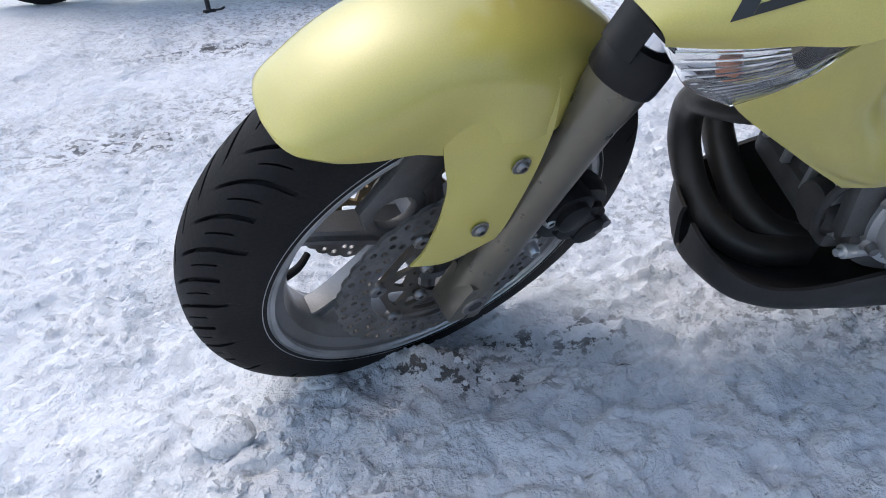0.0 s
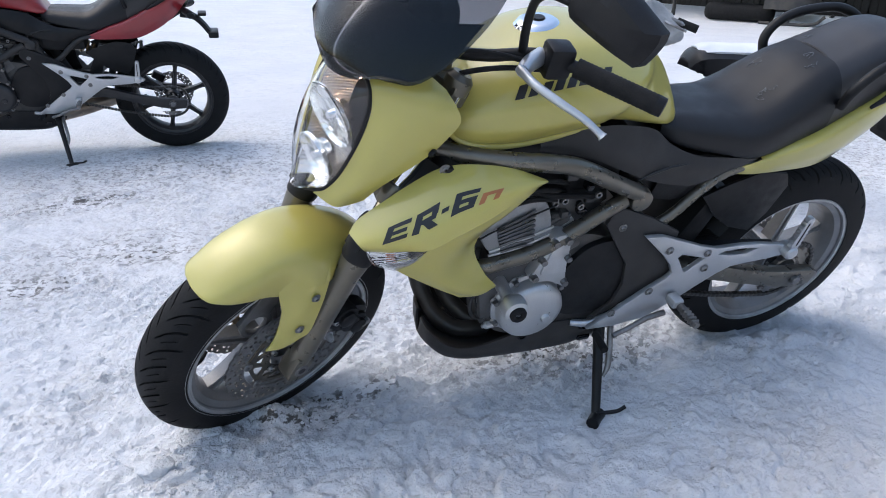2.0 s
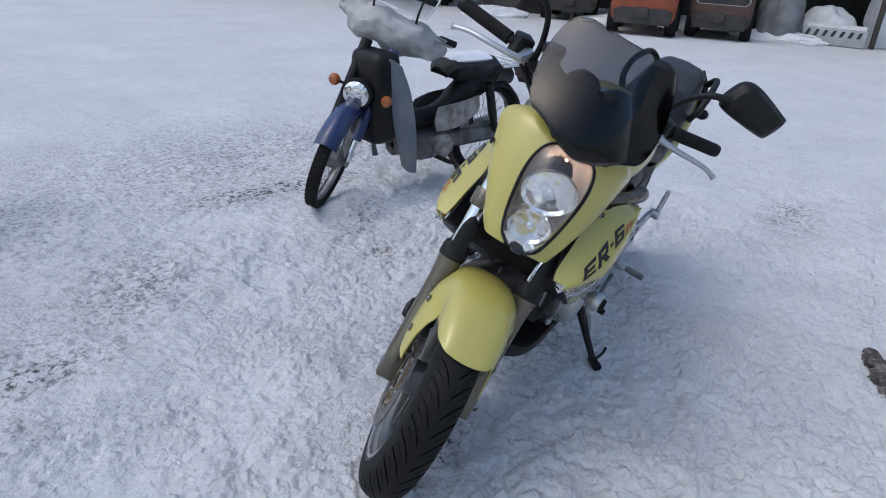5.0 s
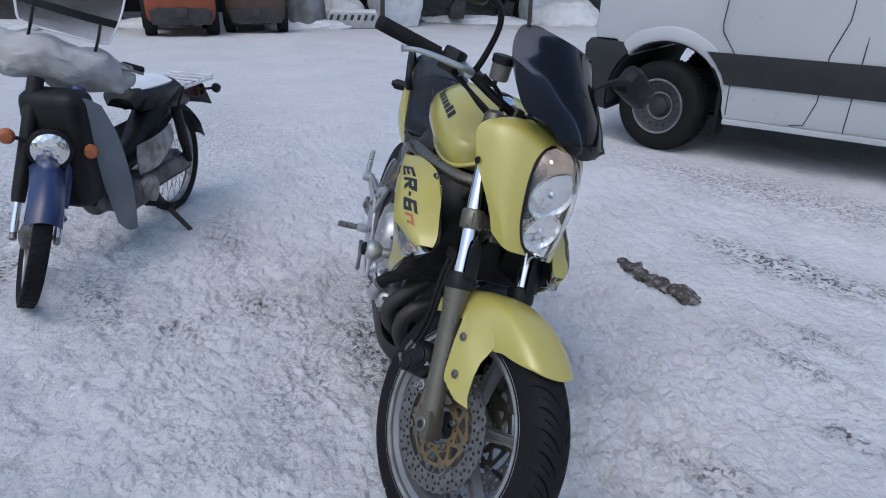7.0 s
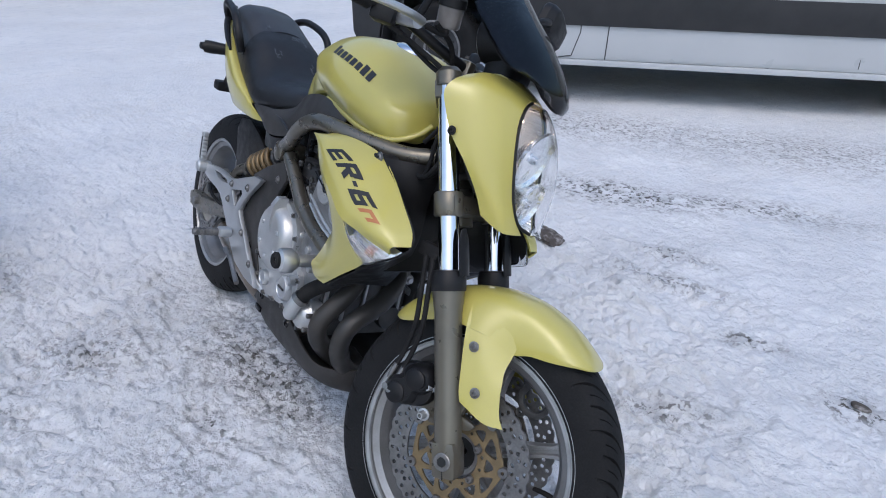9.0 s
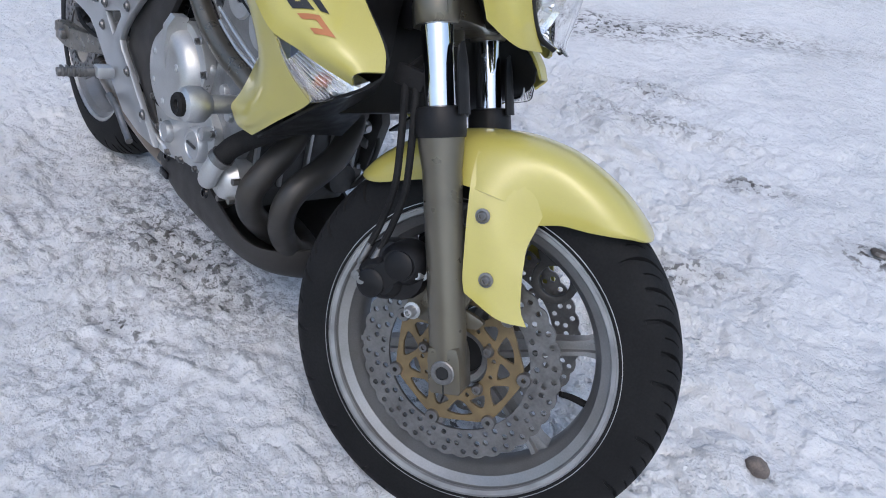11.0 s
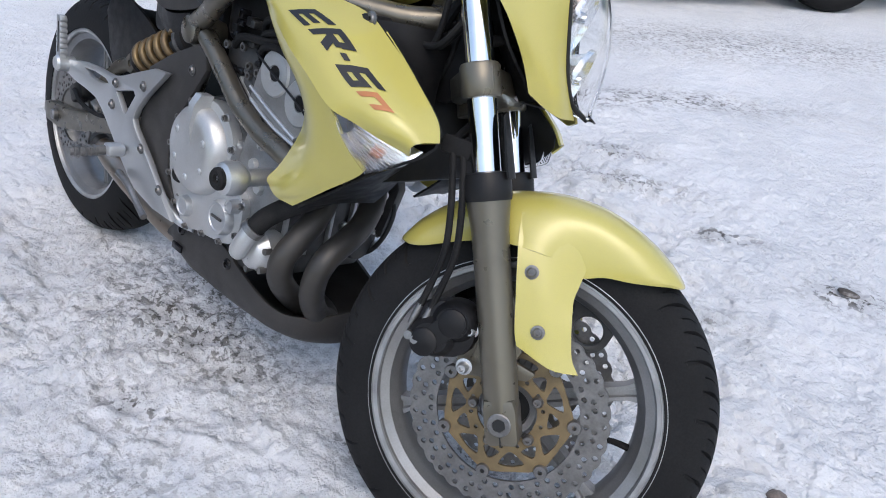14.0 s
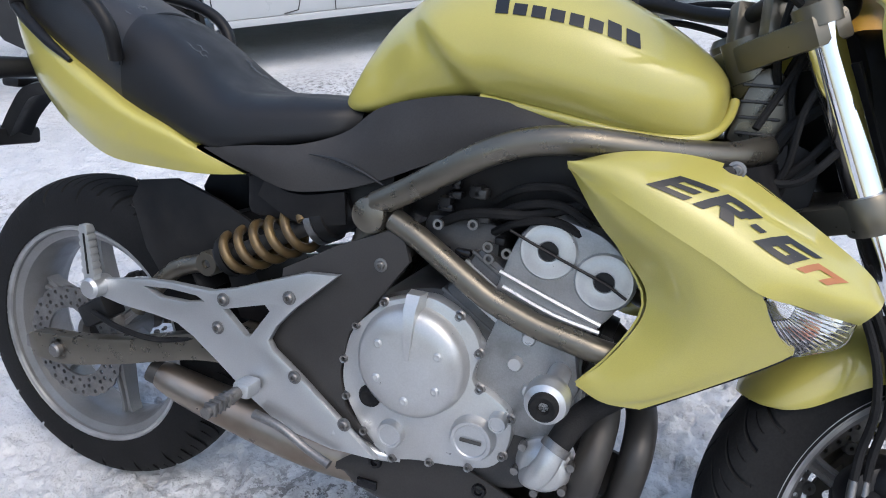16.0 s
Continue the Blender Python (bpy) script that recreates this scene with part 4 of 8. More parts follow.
def build_headlamp(root, st, mat, S):
    # outline of the lamp opening: z, half width, x of its edge
    prof = [(.735, .020, 1.345), (.745, .045, 1.326), (.78, .060, 1.306), (.83, .070, 1.289), (.88, .075, 1.274), (.92, .071, 1.263), (.95, .058, 1.256), (.966, .032, 1.252)]

    def bowl(depth, scale, edge):
        rows = []
        for z, w, x in prof:
            k = math.sin(max(0, min(1, (z - .725) / .25)) * math.pi) ** .55
            rows.append([(x + edge + depth * k * (1 - abs(f) ** 3.2), f * w * scale, z) for f in (-1, -.85, -.6, -.3, 0, .3, .6, .85, 1)])
        return rows
    shell, _ = sheet(bowl(.058, 1.0, .002), 21, 24, .0025, inward=(1.1, 0, .85))
    lamp = part("headlamp", sheet(bowl(-.075, .97, -.004), 17, 18, .003, inward=(1.6, 0, .85))[0], FLUTED, root, "faceted silver headlamp reflector with clear lens", st)
    lens = part("lens", shell, LENS, lamp, "clear curved headlamp lens")
    lens.visible_shadow = False
    for o in (-1, 1):
        edge = [(x + .004, o * w * 1.012, z) for z, w, x in prof]
        part("lamp_seal", tube(edge, .0034, 8, 50), BLACKP, lamp, "black rubber seal round the lens")
    for z, x, r in ((.868, 1.284, .060), (.785, 1.308, .047)):
        cup = lathe([(.002, -.030), (r * .3, -.026), (r * .6, -.016), (r * .9, .004), (r, .012), (r * 1.04, .012), (r * 1.02, .004)], seg=40, axis='X')
        part("reflector_bowl", cup, REFLECT, lamp, m=Matrix.Translation((x, 0, z)) @ Matrix.Rotation(radians(12), 4, 'Y'))
        part("bulb_shield", lathe([(0, .016), (.007, .014), (.009, .006), (.009, -.02)], seg=16, axis='X'), CHROME, lamp, m=Matrix.Translation((x, 0, z)))
    part("position_bulb", lathe([(0, .0030), (.0018, .0022), (.0024, 0), (.0018, -.002), (0, -.0027)], seg=14, axis='X'), BULB, lamp, "lit warm position bulb", Matrix.Translation((1.236, 0, .930)))
    part("lamp_back", sheet(bowl(-.083, 1.0, -.008), 17, 18, .003, inward=(1.6, 0, .85))[0], BLACKP, lamp, "black back of the headlamp")
    back = sheet([[(x - .01 - .05, f * w * .9, z) for f in (-1, 0, 1)] for z, w, x in prof], 7, 9, .004)[0]
    part("lamp_housing", back, BLACKP, lamp)
    for o in (-1, 1):
        # side cowl from the lamp's edge back to the fork
        rows = [[(1.338, o * .030, .727), (1.322, o * .074, .722), (1.300, o * .088, .727), (1.275, o * .100, .738)],
                [(1.327, o * .049, .747), (1.312, o * .085, .748), (1.285, o * .103, .760), (1.255, o * .116, .775)],
                [(1.308, o * .064, .782), (1.290, o * .100, .790), (1.258, o * .122, .802), (1.222, o * .138, .818)],
                [(1.291, o * .074, .832), (1.268, o * .110, .842), (1.230, o * .138, .850), (1.184, o * .154, .856)],
                [(1.276, o * .079, .882), (1.250, o * .116, .892), (1.208, o * .146, .900), (1.157, o * .166, .900)],
                [(1.263, o * .074, .925), (1.236, o * .110, .936), (1.196, o * .146, .940), (1.147, o * .170, .925)],
                [(1.257, o * .056, .956), (1.228, o * .096, .966), (1.188, o * .132, .966), (1.152, o * .160, .948)],
                [(1.250, o * .030, .972), (1.215, o * .065, .988), (1.180, o * .100, .985), (1.158, o * .130, .968)]]
        b, _ = sheet(rows, 16, 30, .004, inward=(1.15, 0, .84))
        cowl = part("side_cowl", b, mat, root, S["cowl_label"], st, angle=60)
        bolt(cowl, (1.185, o * .157, .862), BLACKP, .006, out=o)
    part("cowl_bridge", sheet([[(1.252, -.04, .968), (1.256, 0, .972), (1.252, .04, .968)], [(1.20, -.075, .992), (1.205, 0, .998), (1.20, .075, .992)], [(1.15, -.06, .985), (1.15, 0, .99), (1.15, .06, .985)]], 11, 9, .004)[0], mat, root, m=st)
    part("cowl_stay", tube([(1.19, -.10, .78), (1.215, -.06, .80), (1.22, 0, .80), (1.215, .06, .80), (1.19, .10, .78)], .008, 10), BLACKP, root, m=st)
    inner = sheet([[(1.28, -.06, .735), (1.25, 0, .73), (1.28, .06, .735)], [(1.22, -.10, .80), (1.19, 0, .80), (1.22, .10, .80)], [(1.16, -.12, .90), (1.13, 0, .90), (1.16, .12, .90)]], 11, 11, .004)[0]
    part("inner_cowl", inner, BLACKP, root, m=st)


def build_screen(root, st):
    # rows from the low tip upwards: z, x at the middle, half width, how far the sides sweep back
    st_rows = [(.965, 1.302, .066, .014), (.985, 1.306, .108, .038), (1.01, 1.296, .140, .062), (1.045, 1.270, .156, .082), (1.085, 1.230, .159, .090), (1.122, 1.186, .153, .085), (1.152, 1.150, .143, .07), (1.174, 1.124, .127, .05), (1.185, 1.110, .098, .02)]

    def P(row, f):
        z, x, w, s = row
        return (x - s * abs(f) ** 1.7, f * w, z + (.018 * abs(f) ** 2 if z < 1.0 else -.004 * f * f))
    across = (-1, -.8, -.5, -.2, 0, .2, .5, .8, 1)
    scr = part("windscreen", sheet([[P(r, f) for f in across] for r in st_rows], 31, 34, .003, inward=(1.0, 0, 1.05))[0], SMOKE, root, "translucent smoked fly screen above the headlamp", st, angle=60)
    # black shell behind the lower half, its upper edge dipping in the middle
    inner = []
    for z, x, w, sw in st_rows[:5]:
        inner.append([(x - .010 - sw * abs(f) ** 1.7, f * w * .95, z + (.018 * f * f if z < 1.0 else -.004 * f * f) + (.012 * math.cos(f * 6.0) if z > 1.05 else 0)) for f in across])
    part("screen_backing", sheet(inner, 31, 18, .003, inward=(1.0, 0, 1.05))[0], RUBBER, scr, "opaque black lower backing", angle=60)
    dash = part("instrument_pod", block(1.135, 1.20, -.055, .055, .965, 1.05, .018, 3), BLACKP, root, "black instrument pod behind the screen", st)
    for o in (-1, 1):
        part("gauge_hood", lathe([(0, .022), (.030, .020), (.041, .010), (.043, -.030), (.038, -.034)], seg=28, axis='X'), BLACKP, dash, m=Matrix.Translation((1.150, o * .046, 1.055)) @ Matrix.Rotation(radians(-15), 4, 'Y'))
    part("dial", lathe([(0, -.006), (.034, -.006), (.038, -.002), (.038, .004)], seg=28, axis='X'), BLACKG, dash, m=Matrix.Translation((1.136, 0, 1.01)) @ Matrix.Rotation(radians(-15), 4, 'Y'))


def build_controls(root, st):
    bar = [(.917, -.360, 1.024), (.945, -.30, 1.024), (.973, -.220, 1.024), (1.005, -.17, 1.022), (1.06, -.115, 1.0), (1.095, -.06, .985), (1.098, 0, .983),
           (1.095, .06, .985), (1.06, .115, 1.0), (1.005, .17, 1.022), (.973, .220, 1.024), (.945, .30, 1.024), (.917, .360, 1.024)]
    hb = part("handlebar", tube(bar, .011, 14, 90), BLACKP, root, "black tubular handlebar", st)
    for o in (-1, 1):
        c = Matrix.Translation((1.096, o * .045, .965))
        part("bar_clamp", block(-.018, .018, -.014, .014, -.035, .036, .006), FORK, hb, m=c)
        a, b = Vector((.914, o * .366, 1.024)), Vector((.968, o * .232, 1.024))
        ribs = [a + (b - a) * f for f in np.linspace(0, 1, 40)]
        part("grip", tube(ribs, [.0165 + .0009 * (i % 2) for i in range(40)], 16, smooth=False), RUBBER, hb, "ribbed black rubber grip")
        part("bar_end", tube([a + (a - b) * .10, a + (a - b) * .09, a], [.012, .0165, .0175], 14, smooth=False), BLACKP, hb)
        part("switch_box", block(-.024, .024, -.022, .022, -.028, .030, .008), BLACKP, hb, "black handlebar switch box", Matrix.Translation((.985, o * .200, 1.024)) @ Matrix.Rotation(o * radians(-24), 4, 'Z'))
        part("switch", block(-.010, .006, -.006, .006, -.006, .006, .003), GREYP, hb, m=Matrix.Translation((.958, o * .192, 1.036)))
        part("lever_perch", tube([(1.0, o * .178, 1.022), (1.035, o * .185, 1.02), (1.06, o * .195, 1.018)], [.016, .014, .012], 12), ALLOY, hb)
        lv = [(1.064, o * .190, 1.022), (1.07, o * .235, 1.021), (1.062, o * .285, 1.018), (1.048, o * .33, 1.012), (1.038, o * .358, 1.002), (1.036, o * .366, .999)]
        b = tube(lv, [.008, .0075, .007, .006, .006, .0085], 12, 40)
        part("brake_lever" if o < 0 else "clutch_lever", b, ALLOY, root, "silver alloy lever with a ball end", st)
        # mirror
        stalk = [(1.03, o * .16, 1.03), (1.045, o * .165, 1.075), (1.07, o * .185, 1.135), (1.085, o * .215, 1.168), (1.085, o * .245, 1.178), (1.08, o * .27, 1.182)]
        mir = part("mirror", mirror_mesh(o), BLACKP, root, "black angular rear-view mirror", st, angle=30)
        part("stalk", tube(stalk, [.008, .0075, .007, .0075, .009, .012], 12, 40), BLACKP, mir)
        part("mirror_glass", mirror_glass(o), CHROME, mir, "silvered mirror glass")
    res = part("brake_reservoir", lathe([(0, -.026), (.020, -.026), (.023, -.022), (.024, .012), (.026, .014), (.026, .026), (.022, .030), (0, .030)], seg=24, axis='Z'), RESERVOIR, root, "cloudy grey brake fluid reservoir with black cap", st @ Matrix.Translation((1.075, -.13, 1.06)) @ Matrix.Rotation(radians(15), 4, 'X'))
    part("reservoir_cap", lathe([(0, .031), (.024, .031), (.027, .028), (.027, .013), (.024, .012)], seg=24, axis='Z'), BLACKP, res, "black cap")
    part("reservoir_hose", tube([(1.075, -.132, 1.04), (1.085, -.14, 1.02), (1.06, -.17, 1.02)], .006, 8), RUBBER, root, m=st)
    for pts in ([(.99, .19, 1.0), (1.06, .14, .99), (1.12, .09, .955), (1.13, .05, .88), (1.11, .06, .80)], [(.99, -.19, 1.0), (1.05, -.15, .98), (1.11, -.10, .95), (1.12, -.06, .90), (1.08, -.06, .82)],
                [(1.02, .19, 1.02), (1.10, .12, 1.02), (1.17, .05, .98), (1.16, .0, .90), (1.12, .02, .80)], [(1.0, -.17, 1.0), (1.07, -.12, .96), (1.15, -.08, .94), (1.17, -.03, .90)]):
        part("control_cable", tube(pts, .0048, 8, 40), RUBBER, root, "black control cable", st)


def mirror_shape(o):
    # outline seen from behind, in (across, up): a leaning five-cornered shell
    return [(.245, 1.186), (.262, 1.224), (.300, 1.232), (.385, 1.206), (.400, 1.195), (.388, 1.150), (.372, 1.140), (.262, 1.152), (.246, 1.168)]


def mirror_mesh(o):
    out = mirror_shape(o)
    cx, cz = .32, 1.187
    rings = []
    for x, k in ((1.052, .97), (1.056, 1.0), (1.072, .97), (1.088, .78), (1.096, .45)):
        pts = spline([*out, out[0]], 37)[:-1]
        rings.append([(x - .10 * (abs(a) - .32) * .6, o * (cx + (a - cx) * k), cz + (b - cz) * k) for a, b in pts])
    return loft(rings)


def mirror_glass(o):
    cx, cz = .32, 1.187
    pts = spline([*mirror_shape(o), mirror_shape(o)[0]], 37)[:-1]
    return loft([[(x - .10 * (a - .32) * .6, o * (cx + (a - cx) * .92), cz + (b - cz) * .92) for a, b in pts] for x in (1.0505, 1.0525)])


def build_tank(root, mat, S, badge=True):
    # stations from the rear to the nose: x, bottom edge, half width at the edge, widest, its height, top height, top half width
    st = [(.530, .796, .050, .055, .80, .802, .03), (.548, .800, .078, .084, .82, .835, .05), (.575, .803, .094, .098, .84, .893, .058), (.615, .812, .104, .110, .86, .943, .066), (.66, .825, .116, .136, .875, .972, .078), (.685, .831, .119, .144, .88, .981, .084), (.71, .836, .123, .150, .885, .988, .090),
          (.77, .843, .128, .158, .89, .998, .098), (.83, .836, .132, .167, .885, 1.0, .102), (.90, .825, .134, .166, .874, .990, .10), (.95, .818, .132, .159, .866, .970, .092), (.995, .815, .126, .149, .861, .947, .084), (1.032, .816, .116, .135, .859, .924, .074), (1.056, .821, .098, .115, .858, .904, .062), (1.068, .834, .07, .082, .860, .888, .045), (1.0735, .850, .022, .026, .863, .874, .014), (1.074, .860, .002, .0025, .864, .866, .001)]
    rows = []
    for x, zb, wb, wm, zm, zt, wt in st:
        half = [(x, wb * .55, zb - .004), (x, wb, zb), (x, (wb + wm) / 2 + .004, (zb + zm) / 2 - .004), (x, wm, zm), (x, wm * .93, zm + (zt - zm) * .45), (x, wt, zt - (zt - zm) * .12), (x, wt * .45, zt - .001)]
        rows.append(half + [(x, 0, zt)] + [(a, -b, c) for a, b, c in half[::-1]])
    bm, spot = sheet(rows, 61, 56, .003, inward=(.8, 0, .88))
    # knee panel: the sides step in behind a slanting crease
    for v in bm.verts:
        f = (.64 + (.975 - v.co.z) * 1.05 - v.co.x) / .03
        f = min(max(f, 0), 1)
        v.co.y *= 1 - .13 * f * f * (3 - 2 * f)
    tank = part("fuel_tank", bm, mat, root, S["tank_label"], angle=60)
    # a folded seam round the lower edge
    for o in (-1, 1):
        seam = [(.56, o * .092, .800), (.615, o * .106, .808), (.66, o * .114, .821), (.71, o * .122, .832), (.77, o * .130, .839), (.83, o * .134, .832), (.90, o * .138, .822), (.95, o * .136, .815), (.995, o * .130, .812), (1.034, o * .118, .814), (1.060, o * .096, .824), (1.074, o * .066, .842), (1.079, o * .045, .862)]
        part("tank_seam", tube(seam[4:], .0065, 10, 70), mat, tank, "folded seam along the lower edge")
        if badge:
            # maker's word on the tank side as a row of slanted blocks
            strokes = []
            n = 8
            for i in range(n):
                f0, f1 = i / n, (i + .78) / n
                hi = 1.0 if i in (0, 6, 7) else .72
                strokes.append((f0, f1, hi * .80))
            q = []
            for f0, f1, hi in strokes:
                if o < 0:
                    v0, v1 = .452 + .262 * f0, .452 + .262 * f1
                    base, top = (.745, .745 - .045 * hi)
                else:
                    v0, v1 = .714 - .262 * f0, .714 - .262 * f1
                    base, top = (.255, .255 + .045 * hi)
                sl = (v1 - v0) * .22
                q += [((base, v0), (base, v0 + (v1 - v0) * .95), (top, v0 + (v1 - v0) * .95 + sl), (top, v0 + sl))]
            for stroke in q:
                part("tank_badge", decal(spot, [stroke]), DECAL, tank, "black slanted badge block")
    cap = part("filler_cap", lathe([(0, .012), (.030, .012), (.038, .009), (.042, .004), (.046, .0), (.046, -.012)], seg=40, axis='Z'), CHROME, root, "silver fuel filler cap", Matrix.Translation((.875, 0, .990)) @ Matrix.Rotation(radians(6), 4, 'Y'))
    part("cap_lock", lathe([(0, .015), (.012, .015), (.014, .012), (.014, .01)], seg=18, axis='Z'), BLACKP, cap)


def build_seat(root, S):
    # x, bottom z, half width at the bottom, widest, top z
    rows = []
    st = [(.572, .772, .070, .074, .812), (.54, .758, .096, .100, .818), (.48, .745, .112, .116, .818), (.42, .735, .122, .128, .815), (.36, .724, .128, .136, .816), (.31, .728, .127, .136, .838), (.26, .742, .123, .132, .872), (.21, .757, .118, .127, .905), (.16, .775, .114, .122, .926),
          (.10, .806, .109, .116, .950), (.04, .836, .103, .110, .974), (-.02, .868, .095, .102, .984), (-.07, .892, .083, .090, .978), (-.11, .91, .064, .069, .962), (-.13, .925, .04, .045, .945)]
    for x, zb, wb, wm, zt in st:
        h = zt - zb
        half = [(x, wb * .5, zb), (x, wb, zb + .002), (x, wm, zb + h * .35), (x, wm * .93, zb + h * .68), (x, wm * .66, zt - h * .08), (x, wm * .33, zt - .003)]
        rows.append(half + [(x, 0, zt)] + [(a, -b, c) for a, b, c in half[::-1]])
    k = 9
    front, _ = sheet(rows[:k], 49, 36, .004, inward=(.35, 0, .76))
    rear, _ = sheet(rows[k - 1:], 49, 28, .004, inward=(.05, 0, .86))
    seat = part("seat", front, VINYL, root, "black vinyl motorcycle seat with scuffs", angle=60)
    part("pillion_pad", rear, VINYLGREY, seat, "dull dark pillion pad", angle=60)
    pts = [(x, wm * 1.0 * math.cos(a), zb + (zt - zb) * .4 + (zt - zb) * .6 * math.sin(a)) for x, zb, wb, wm, zt in (st[k - 1],) for a in np.linspace(.0, math.pi, 15)]
    part("seat_seam", tube(pts, .003, 6), VINYL, seat)
    # scuffed scribbles where the cover is scratched
    r = random.Random(4)
    for cx, cy in ((.255, -.055), (.20, .03), (.13, -.06), (.30, .045)):
        b = bmesh.new()
        for _ in range(5):
            ox, oy, lean = r.uniform(-.02, .02), r.uniform(-.018, .018), r.uniform(-.5, .5)
            p = []
            for t in np.linspace(0, 1, 5):
                x = cx + ox + .016 * (t - .5) + r.uniform(-.003, .003)
                y = cy + oy + .014 * lean * (t - .5) + r.uniform(-.006, .006)
                zt = np.interp(-x, [-s[0] for s in st], [s[4] for s in st])
                w = np.interp(-x, [-s[0] for s in st], [s[3] for s in st])
                p.append((x, y, zt - .040 * (abs(y) / w) ** 2.2 + .0032))
            tube(p, .0006, 4, 16, bm=b)
        part("scuff_mark", b, SCUFF, seat, "pale scratched scuff mark")


def build_tail(root, mat, S):
    for o in (-1, 1):
        rows = [[(.400, o * .122, .690), (.36, o * .126, .704), (.315, o * .130, .722), (.312, o * .112, .729)],
                [(.330, o * .126, .682), (.30, o * .134, .706), (.262, o * .140, .742), (.258, o * .115, .752)],
                [(.24, o * .124, .680), (.215, o * .138, .715), (.185, o * .142, .766), (.180, o * .112, .778)],
                [(.13, o * .118, .684), (.115, o * .135, .735), (.10, o * .136, .806), (.096, o * .106, .818)],
                [(.05, o * .106, .712), (.045, o * .127, .765), (.035, o * .128, .838), (.032, o * .100, .849)],
                [(-.02, o * .092, .750), (-.025, o * .113, .805), (-.03, o * .115, .872), (-.03, o * .092, .882)],
                [(-.09, o * .072, .805), (-.09, o * .090, .855), (-.09, o * .096, .905), (-.088, o * .076, .914)],
                [(-.145, o * .04, .868), (-.148, o * .05, .905), (-.145, o * .052, .945), (-.140, o * .036, .950)],
                [(-.158, o * .0, .885), (-.162, o * .0, .918), (-.158, o * .0, .955), (-.150, o * .0, .958)]]
        b, _ = sheet(rows, 22, 60, .004, inward=(.1, 0, .8))
        part("tail_cowl", b, mat, root, S["tail_label"], angle=60)
        # grab rail
        rail = [(.16, o * .130, .845), (.165, o * .146, .89), (.135, o * .150, .93), (.08, o * .146, .955), (.0, o * .136, .968), (-.05, o * .124, .960), (-.08, o * .110, .940), (-.09, o * .096, .915)]
        part("grab_rail", tube(rail, .0115, 14, 60), BLACKP, root, "black tubular grab rail")
        part("side_strip", tube([(.06, o * .128, .835), (.0, o * .123, .868), (-.08, o * .104, .915), (-.15, o * .06, .955)], [.004, .009, .010, .006], 10), BLACKP, root)
        stem = part("rear_indicator", tube([(-.115, o * .05, .815), (-.135, o * .09, .812), (-.150, o * .125, .809), (-.156, o * .142, .808)], [.017, .019, .0215, .020], 16, smooth=False), BLACKP, root, "black rear turn signal on a short stalk")
        pod = lathe([(0, -.03), (.018, -.026), (.024, 0), (.022, .022), (0, .03)], seg=18, axis='Y')
        for v in pod.verts:
            v.co.x *= 1.5
        part("lamp_pod", pod, BLACKP, stem, m=Matrix.Translation((-.156, o * .138, .808)) @ Matrix.Scale(.62, 4))
    under = sheet([[(.40, -.11, .69), (.40, 0, .70), (.40, .11, .69)], [(.15, -.10, .69), (.15, 0, .71), (.15, .10, .69)], [(-.10, -.06, .80), (-.10, 0, .79), (-.10, .06, .80)], [(-.155, -.03, .88), (-.155, 0, .87), (-.155, .03, .88)]], 9, 17, .004)[0]
    part("undertray", under, BLACKP, root)
    part("tail_lamp", sheet([[(-.150, -.045, .94), (-.165, 0, .945), (-.150, .045, .94)], [(-.148, -.045, .90), (-.168, 0, .90), (-.148, .045, .90)]], 11, 7, .01)[0], BLACKP, root, "dark tail lamp")
    hold = part("plate_holder", sheet([[(-.10, -.04, .79), (-.10, 0, .80), (-.10, .04, .79)], [(-.17, -.035, .775), (-.17, 0, .785), (-.17, .035, .775)], [(-.215, -.03, .735), (-.218, 0, .742), (-.215, .03, .735)], [(-.25, -.03, .685), (-.255, 0, .69), (-.25, .03, .685)]], 9, 17, .022)[0], BLACKP, root, "black number plate holder without a plate")
    part("plate_lamp", block(-.235, -.19, -.03, .03, .772, .79, .006), BLACKP, hold)
    part("plate_foot", block(-.29, -.235, -.05, .05, .655, .69, .008), BLACKP, hold)


